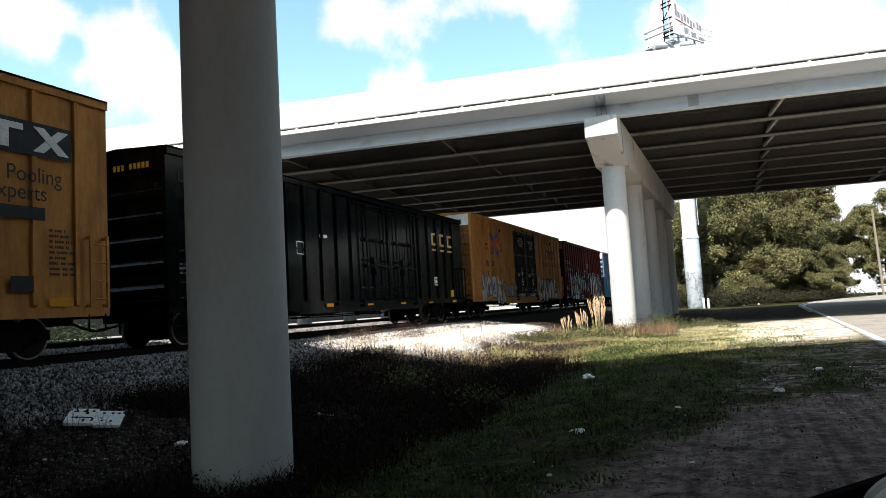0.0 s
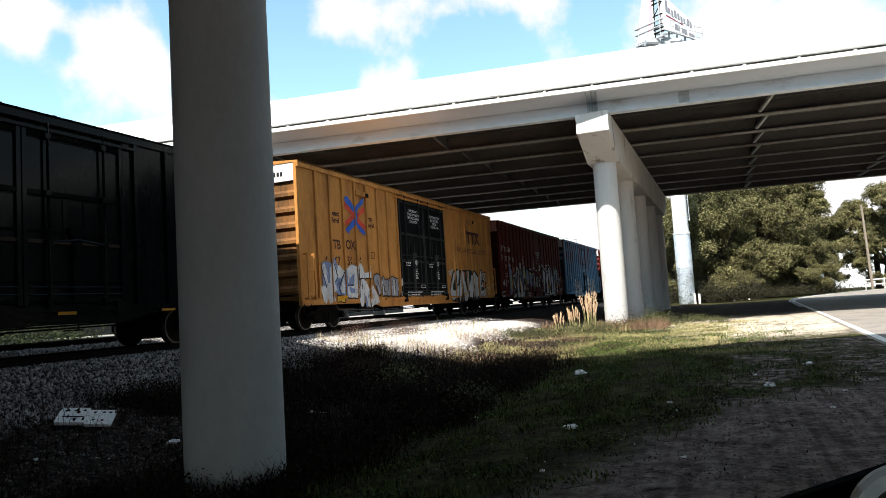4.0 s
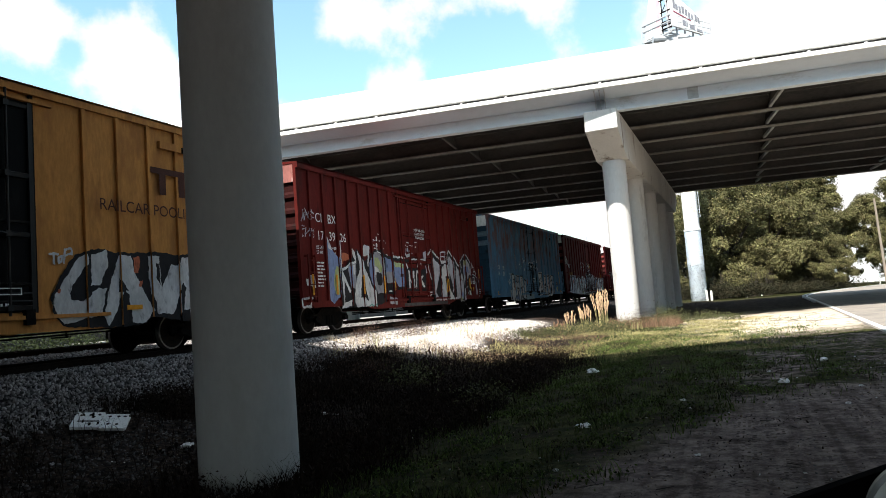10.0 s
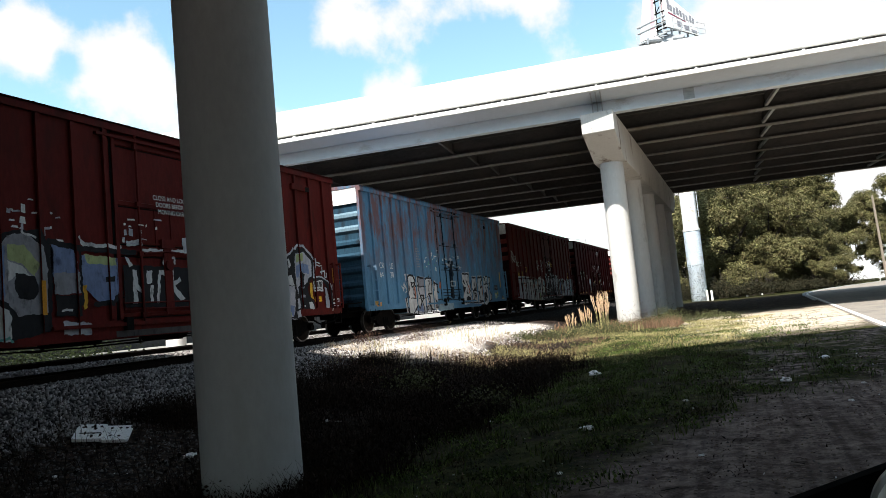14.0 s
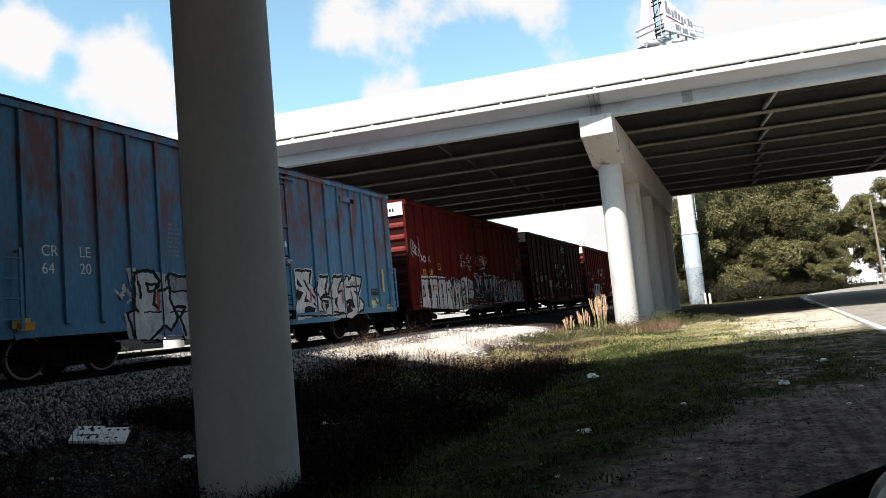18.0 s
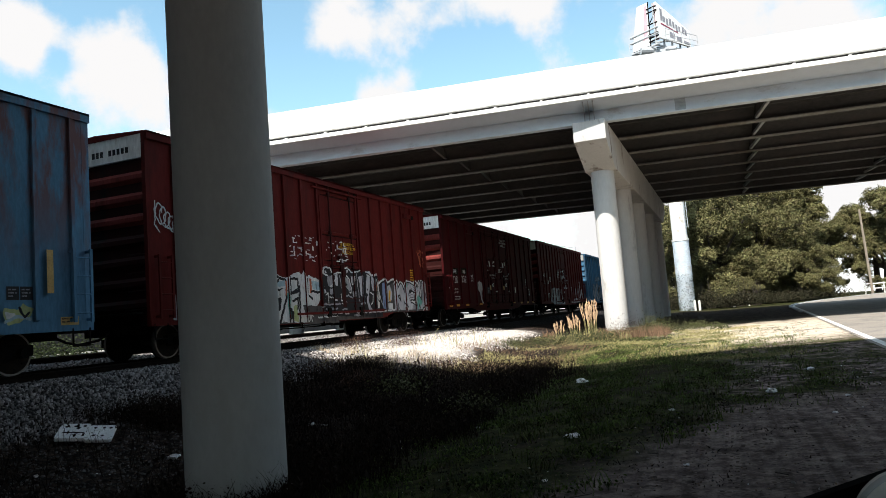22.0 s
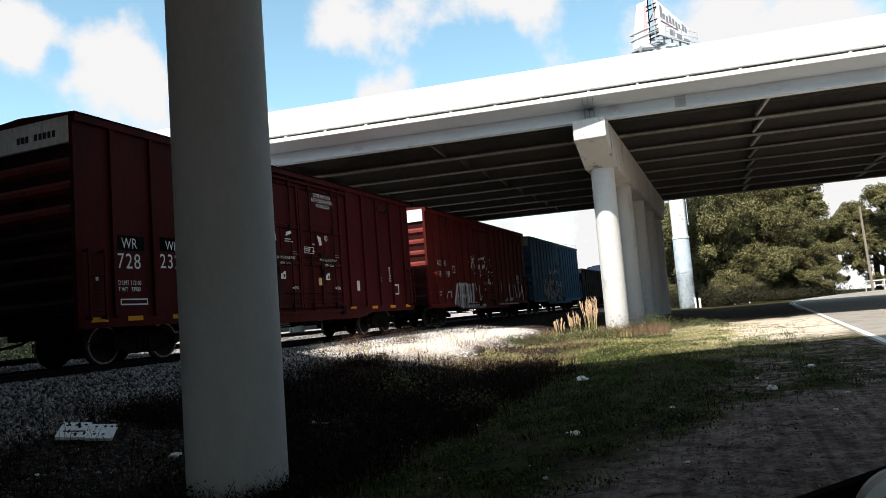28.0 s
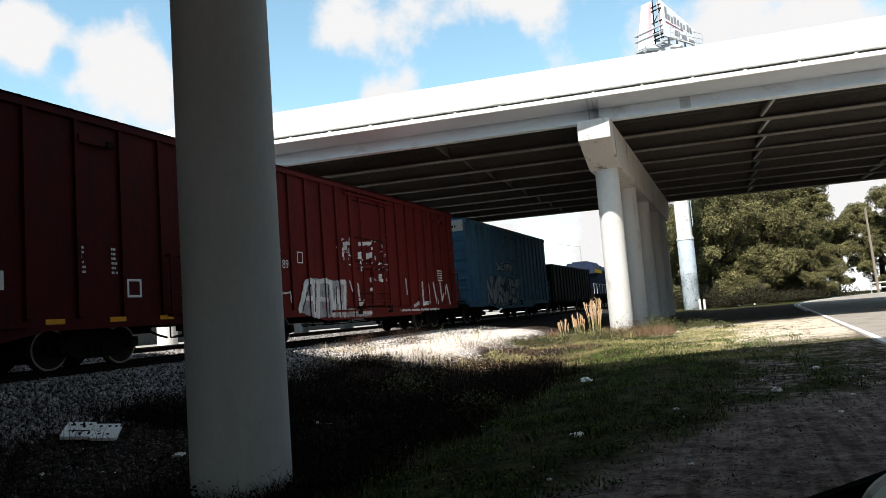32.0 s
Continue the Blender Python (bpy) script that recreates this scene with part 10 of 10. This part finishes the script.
# tall plumed grass beside the sunlit column
def plume_grass(x, y, n, tall, seed, brown=False):
    r = random.Random(seed)
    t = thing("plume_grass", Matrix.Translation((x, y, lie(x, y) - 0.03)), "clump of dry reddish brown stalks in the gravel" if brown else "clump of tall dry grass with tan plumes", "grass", group="dry clumps in the gravel" if brown else "plumed grass by the column")
    stems, heads = Shape(), Shape()
    for _ in range(n):
        a, q = r.uniform(0, 6.28), r.uniform(0.02, 0.22)
        lean = r.uniform(0.10, 0.42) if brown else r.uniform(0.03, 0.20)
        h = tall * r.uniform(0.6, 1.0)
        b = Vector((q * math.cos(a), q * math.sin(a), 0))
        m = b + Vector((lean * 0.35 * math.cos(a), lean * 0.35 * math.sin(a), h * 0.55))
        e = b + Vector((lean * math.cos(a), lean * math.sin(a), h))
        stems.rod(b, m, 0.011, 4, 0.008)
        stems.rod(m, e, 0.008, 4, 0.004)
        for k in range(14):
            p = m.lerp(e, 0.12 + 0.06 * k)
            d = Vector((r.uniform(-1, 1), r.uniform(-1, 1), r.uniform(1.6, 3.4))).normalized() * r.uniform(0.08, 0.17)
            heads.rod(p, p + d, 0.015, 4, 0.004)
    part("stems", stems, BROWN_BLADE if brown else DRY_BLADE, t)
    part("plumes", heads, BROWN_BLADE if brown else PLUME, t)


plume_grass(-4.88, 27.1, 24, 1.62, 1)
plume_grass(-5.52, 27.0, 10, 1.15, 2)
plume_grass(-6.05, 26.9, 9, 0.95, 3)
plume_grass(-6.5, 26.6, 8, 0.5, 7, True)
WEED_LEAF = material("dusty_weed_leaves", (0.075, 0.080, 0.035), 0.75, spread=0.35, scale=2, fine=9, bump=0, island=0.4)
RED_WEED = material("reddish_dry_weed", (0.075, 0.042, 0.031), 0.8, spread=0.3, scale=2, fine=9, bump=0, island=0.4)
for i, (x, y, w, h, n) in enumerate(((-5.3, 26.4, 1.2, 0.45, 420), (-6.4, 25.8, 1.1, 0.35, 360), (-4.4, 26.8, 0.9, 0.4, 320), (-7.3, 25.0, 1.0, 0.3, 300), (-3.4, 29.0, 0.8, 0.4, 320), (-2.4, 31.0, 0.9, 0.35, 320), (-1.4, 33.0, 0.9, 0.35, 300), (-3.2, 33.5, 1.0, 0.6, 400), (-0.4, 31.0, 0.6, 0.3, 200), (-6.8, 14.2, 0.8, 0.5, 260), (-4.2, 11.5, 0.7, 0.4, 240))):
    leafy("low_shrub", x, y, w, h, n, WEED_LEAF, "low dusty green weeds on the verge", 40 + i)
for i, (x, y, w, h, n) in enumerate(((-3.7, 28.2, 0.9, 0.75, 420), (-11.1, 19.9, 0.75, 0.42, 420), (-10.1, 21.4, 0.95, 0.50, 520), (-9.4, 15.4, 0.9, 0.6, 300), (-8.2, 14.6, 0.8, 0.45, 260), (-7.2, 17.6, 0.7, 0.5, 260))):
    leafy("dry_shrub", x, y, w, h, n, RED_WEED, "reddish dry weed clump", 60 + i, 0.010, 0.026)


def stones(name, pts, rnd, lo, hi, mat, label):
    base = np.array([(-1, -0.8, -0.7), (1, -0.7, -0.8), (0.8, 1, -0.7), (-0.9, 0.8, -0.8), (-0.7, -0.6, 0.7), (0.7, -0.8, 0.6), (0.6, 0.7, 0.8), (-0.8, 0.6, 0.6)]) * 0.5
    faces = np.array([(0, 3, 2, 1), (4, 5, 6, 7), (0, 1, 5, 4), (1, 2, 6, 5), (2, 3, 7, 6), (3, 0, 4, 7)])
    n = len(pts)
    size = rnd.uniform(lo, hi, (n, 1, 1)) * rnd.uniform(0.7, 1.3, (n, 1, 3))
    a = rnd.uniform(0, 6.28, n)
    c, s = np.cos(a), np.sin(a)
    v = base[None] * size * (1 + rnd.uniform(-0.25, 0.25, (n, 8, 3)))
    v = np.stack([v[..., 0] * c[:, None] - v[..., 1] * s[:, None], v[..., 0] * s[:, None] + v[..., 1] * c[:, None], v[..., 2]], -1)
    tip = rnd.normal(0, 0.5, (n, 2))
    v[..., 2] += v[..., 0] * tip[:, :1] + v[..., 1] * tip[:, 1:]
    v += pts[:, None]
    me = bpy.data.meshes.new(name)
    me.vertices.add(8 * n)
    me.vertices.foreach_set("co", v.ravel())
    me.loops.add(24 * n)
    me.loops.foreach_set("vertex_index", (faces[None] + (np.arange(n) * 8)[:, None, None]).ravel())
    me.polygons.add(6 * n)
    me.polygons.foreach_set("loop_start", np.arange(6 * n) * 4)
    me.materials.append(mat)
    me.update(calc_edges=True)
    return tagged(new(name, me), label, "gravel", kind="stuff")


rnd = np.random.default_rng(23)
# dark stones thin out where the paler, sunlit gravel begins
bed = scatter(rnd, 40000, -12.75, -9.3, 4.5, 34, lambda x, y: (1 - 0.9 * smooth01(16, 18.5, y + noise.noise((x, y, 3)))) * 1 - smooth01(-10.4, -9.3, x + 0.5 * noise.noise((x, y, 8))))
stones("ballast_stones", bed + np.array([0, 0, 0.015]), rnd, 0.028, 0.062, STONE, "loose grey ballast stones on the bank")
stones("ballast_stones", scatter(rnd, 26000, -18.6, -12.9, 6, 34) + np.array([0, 0, 0.01]), rnd, 0.035, 0.07, STONE, "grey ballast stones between the rails")
# Lighter copy of the ballast stone, with the strip's sunlight in its colour.
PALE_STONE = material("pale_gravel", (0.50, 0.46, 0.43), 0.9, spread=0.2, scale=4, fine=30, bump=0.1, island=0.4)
stones("gravel", scatter(rnd, 30000, -12.6, -6.6, 15.5, 31, lambda x, y: smooth01(-7.4, -8.4, x + 0.9 * noise.noise((x, y, 8))) * smooth01(17.2, 19.2, y + noise.noise((x, y, 3)))), rnd, 0.02, 0.055, PALE_STONE, "pale gravel beside the track, sunlight put into its colour")
DULL_STONE = material("dull_gravel", (0.085, 0.08, 0.078), 0.9, spread=0.3, scale=4, fine=30, bump=0.1, island=0.5)
stones("gravel", scatter(rnd, 2600, -9.8, -6.6, 4.0, 9.5) + np.array([0, 0, 0.005]), rnd, 0.015, 0.05, DULL_STONE, "scattered gravel in the dirt")
stones("gravel", scatter(rnd, 1800, -2.0, 3.0, 4.0, 15) + np.array([0, 0, 0.0]), rnd, 0.01, 0.03, DULL_STONE, "small pebbles in the dirt")

# sleepers of the two tracks
sl = Shape()
sl.box(-1.3, 1.3, -0.11, 0.11, 0.72, 0.875)
sleeper = sl.mesh("sleeper", TIMBER)
for t in [o for o in bpy.data.objects if o.name.startswith("railway_track")]:
    for k in range(90):
        o = part("sleeper", sleeper, TIMBER, t)
        o.location = (0, 2 + k * 0.56, 0)

# litter
FOAM = material("dirty_white_foam", (0.78, 0.78, 0.77), 0.8, spread=0.12, scale=6, fine=40, bump=0.1, second=(0.42, 0.39, 0.35), amount=0.15)
PAPER = material("crumpled_white_plastic", (0.76, 0.76, 0.75), 0.5, spread=0.1, scale=12, bump=0.2)
BOARD_X, BOARD_Y = -8.80, 7.72
board = thing("foam_board", pose(BOARD_X, BOARD_Y, lie(BOARD_X, BOARD_Y) + 0.10, 20, 6, 36) @ Matrix.Diagonal((0.86, 0.95, 1, 1)), "dirty white foam packing board lying in the weeds", "litter")
s = Shape()
s.box(-0.44, 0.02, -0.22, 0.24, 0, 0.05, 0.02)
s.box(0.02, 0.44, -0.27, 0.18, 0.004, 0.05, 0.03)
part("board", s, FOAM, board)
for k, (x, y) in enumerate(((-0.34, 0.14), (-0.20, 0.15), (-0.06, 0.16), (0.12, 0.10), (0.26, 0.10), (0.36, 0.10), (0.14, -0.14), (0.28, -0.15))):
    s = Shape()
    s.rod((x, y, 0.049), (x, y, 0.053), 0.026, 10)
    part("slot", s, BLACK_STEEL, board)
s = Shape()
s.box(-0.36, -0.02, -0.06, -0.03, 0.049, 0.053)
part("slot", s, BLACK_STEEL, board)


def scrap(x, y, size, seed, label="crumpled white plastic scrap on the ground"):
    r = random.Random(seed)
    bm = bmesh.new()
    bmesh.ops.create_icosphere(bm, subdivisions=2, radius=size / 2)
    for v in bm.verts:
        v.co *= 1 + 0.9 * noise.noise(v.co * (9 / size * 0.3) + Vector((seed, 0, 0))) + r.uniform(-0.30, 0.30)
        v.co.z *= 0.42
    me = bpy.data.meshes.new("litter")
    bm.to_mesh(me)
    bm.free()
    me.materials.append(PAPER)
    ob = new("litter", me)
    ob.location = (x, y, lie(x, y) + size * 0.2)
    tagged(ob, label, "litter", "litter on the verge")


for i, (x, y, z) in enumerate(((-1.81, 8.3, 0.15), (-1.90, 8.36, 0.10), (0.44, 10.99, 0.16), (-3.05, 15.2, 0.26), (-0.83, 9.94, 0.08), (1.16, 13.4, 0.14), (-6.78, 10.5, 0.14), (-6.55, 10.55, 0.10), (-0.48, 6.64, 0.06), (-1.66, 6.23, 0.07),
                              (-5.67, 5.46, 0.10), (-6.51, 4.75, 0.16), (-7.17, 7.68, 0.20), (-3.58, 9.94, 0.07), (0.98, 9.0, 0.07), (-6.9, 9.0, 0.08), (0.3, 12.4, 0.05), (1.3, 10.4, 0.06), (-4.6, 9.4, 0.05), (-7.9, 6.2, 0.07))):
    scrap(x, y, z * 0.85, i + 3)
# sticks and dead leaves on the dirt
LITTER_LEAF = material("dead_leaves", (0.16, 0.118, 0.085), 0.9, spec=0.04, spread=0.4, scale=3, bump=0, island=0.9)
r2 = np.random.default_rng(5)
pts = scatter(r2, 16000, -9.5, 3.2, 3.4, 18, lambda x, y: 0.15 + 0.85 * patch(x, y, 0.9, 17.0)) + np.array([0, 0, 0.015])
tagged(new("dead_leaves", leaf_mesh("dead_leaves", pts, r2, 0.006, 0.017, LITTER_LEAF)), "dead leaves strewn over the dirt", "leaves", kind="stuff")
specks = scatter(r2, 420, -9.5, 3.0, 3.4, 17, lambda x, y: 0.2 + 0.8 * patch(x, y, 0.6, 21.0)) + np.array([0, 0, 0.012])
tagged(new("litter_specks", leaf_mesh("litter_specks", specks, r2, 0.008, 0.026, PAPER)), "small pale scraps strewn over the dirt", "litter", kind="stuff")
edge_pts = scatter(r2, 30000, -3.4, 3.0, 3.6, 15, lambda x, y: smooth01(0.10, 0.36, noise.noise((x * 1.7, y * 1.7, 31.0))) * (0.35 + 0.65 * (1 - bare(x, y))))
blades("weeds", edge_pts, r2, 0.012, 0.045, 0.008, 1.8, DARK_WEED, "low dead tufts over the bare dirt", "weeds")
s = Shape()
rr = random.Random(4)
for _ in range(190):
    x, y, a, l = rr.uniform(-8.5, 3), rr.uniform(4, 14), rr.uniform(0, 6.28), rr.uniform(0.05, 0.22)
    z = lie(x, y) + 0.012
    s.rod((x, y, z), (x + l * math.cos(a), y + l * math.sin(a), z + 0.02), 0.004, 4)
tagged(new("twigs", s.mesh("twigs", BARK)), "dry twigs on the dirt", "twigs", kind="stuff")

# tread marks pressed into the dirt: two ends of each wheel line
TREAD = material("pressed_dirt", (0.17, 0.136, 0.122), 0.95, spec=0.03, spread=0.3, scale=2.5, fine=25, bump=0.2, island=0.25)
TRACK_LINES = (((0.27, 3.8), (0.13, 9.0), 0.20), ((-0.14, 3.8), (-0.06, 8.5), 0.20), ((-0.36, 3.8), (-0.45, 7.8), 0.18), ((0.50, 3.8), (0.52, 9.4), 0.20), ((0.95, 4.6), (1.05, 9.9), 0.19))
s = Shape()
rr = random.Random(14)
for (xa, ya), (xb, yb), wide in TRACK_LINES:
    a, b = Vector((xa, ya, 0)), Vector((xb, yb, 0))
    u = (b - a).normalized()
    v = Vector((-u.y, u.x, 0))
    for k in range(int((b - a).length / 0.075)):
        if noise.noise((xa * 3 + k * 0.11, 1.7, ya)) < -0.22:
            continue
        p = a + u * (k * 0.075)
        for side in (-1, 1):
            for lane in (0.25, 0.75):
                if rr.random() < 0.55:
                    continue
                q = p + v * side * wide * lane * 0.5 + u * rr.uniform(-0.012, 0.012) + u * lane * 0.03
                w = wide * 0.10 * rr.uniform(0.7, 1.1)
                z = lie(q.x, q.y)
                tip = [q - v * w - u * 0.017, q + v * w - u * 0.017, q + v * w + u * 0.017, q - v * w + u * 0.017]
                s.hull([Vector((c.x, c.y, z - 0.01)) for c in tip], [Vector((q.x + (c.x - q.x) * 0.7, q.y + (c.y - q.y) * 0.7, z + 0.005)) for c in tip])
tagged(new("tyre_marks", s.mesh("tyre_marks", TREAD)), "tyre tread marks pressed into the bare dirt", "tyre marks", kind="stuff")

# the corner of the car from which one looks out
car = thing("parked_car", pose(0.36, 0.75, 0), "corner of a parked car with black sill and grey mirror", "car")
CAR_BLACK = material("black_car_trim", (0.004, 0.004, 0.0045), 0.9, spec=0.01, spread=0.1, scale=8, bump=0.05)
CAR_GREY = material("grey_car_paint", (0.22, 0.23, 0.225), 0.35, spread=0.05, scale=5, bump=0)
CAR_LIP = material("pale_mirror_lip", (0.50, 0.52, 0.50), 0.3, spread=0.05, scale=5, bump=0)
MIRROR_GLASS = material("mirror_glass", (0.45, 0.50, 0.48), 0.06, 1.0, spread=0.03, scale=3, bump=0)
TYRE = material("black_rubber", (0.014, 0.014, 0.014), 0.8, spread=0.2, scale=8)
RIM = material("grey_wheel_rim", (0.35, 0.35, 0.36), 0.4, 0.7, spread=0.1, scale=8)
s = Shape()
s.prism_y([(-0.36, 0.1), (0.5, 0.1), (0.5, 1.555), (-0.36, 1.225)], 0.20, 0.222)
part("door_panel", s, CAR_BLACK, car, "black door edge with sloping sill")
s = Shape()
s.hull([(-0.22, 0.27, 0.30), (1.35, 0.27, 0.30), (1.35, 0.27, 0.92), (1.15, 0.27, 1.02), (0.0, 0.27, 1.02), (-0.20, 0.27, 0.90)], [(-0.14, 1.75, 0.34), (1.27, 1.75, 0.34), (1.27, 1.75, 0.62), (1.10, 1.75, 0.72), (0.02, 1.75, 0.72), (-0.12, 1.75, 0.60)])
part("bonnet", s, CAR_GREY, car, "smooth grey bonnet and wings", bevel=0.05, smooth=True)
s = Shape()
s.box(-0.16, 1.29, 1.70, 1.84, 0.22, 0.50, 0.05)
part("bumper", s, CAR_BLACK, car, bevel=0.02)
for x in (-0.22, 1.17):
    s = Shape()
    s.rod((x, 0.98, 0.36), (x + 0.18, 0.98, 0.36), 0.31, 32)
    w = part("wheel", s, TYRE, car, "black rubber tyre", smooth=True)
    s = Shape()
    s.rod((x - 0.006, 0.98, 0.36), (x + 0.186, 0.98, 0.36), 0.19, 24)
    part("rim", s, RIM, w)
def oval(y, wide, tall, n=36):
    return [(wide * math.cos(2 * math.pi * k / n), y, tall * math.sin(2 * math.pi * k / n)) for k in range(n)]


shell = Shape()
for (ya, a), (yb, b) in zip(((0.045, 0.030), (0.030, 0.050), (0.005, 0.062), (-0.020, 0.066)), ((0.030, 0.050), (0.005, 0.062), (-0.020, 0.066), (-0.034, 0.064))):
    ra, rb = oval(ya, a, a * 1.05), oval(yb, b, b * 1.05)
    for k in range(36):
        shell.face(ra[k], ra[(k + 1) % 36], rb[(k + 1) % 36], rb[k])
shell.face(*oval(0.045, 0.030, 0.0315))
mirror = part("mirror_housing", shell, CAR_GREY, car, "smooth grey mirror housing", smooth=True)
mirror.location = (-0.200, 0.13, 1.239)
lip = Shape()
for k in range(36):
    a, b = oval(-0.034, 0.064, 0.0672), oval(-0.030, 0.050, 0.0525)
    lip.face(a[k], a[(k + 1) % 36], b[(k + 1) % 36], b[k])
part("mirror_lip", lip, CAR_LIP, mirror, "pale lip round the mirror glass")
glass = Shape()
glass.face(*oval(-0.0295, 0.0505, 0.053))
part("mirror_glass", glass, MIRROR_GLASS, mirror, "dull greenish mirror glass")
set_writing()



def motions():
    """The train rolls along its track, slowing a little, and its wheels turn with it."""
    for car in CARS:
        x, y, z = car.location
        walk(car, [(t, pose(x, y - run(t), z)) for t in [2.0 * k for k in range(17)]])
    for w, y in ROLLING:
        x, yy, z = w.location
        walk(w, [(k / 6, pose(x, yy, z, math.degrees(run(k / 6) / 0.42) % 360.0)) for k in range(193)])


motions()
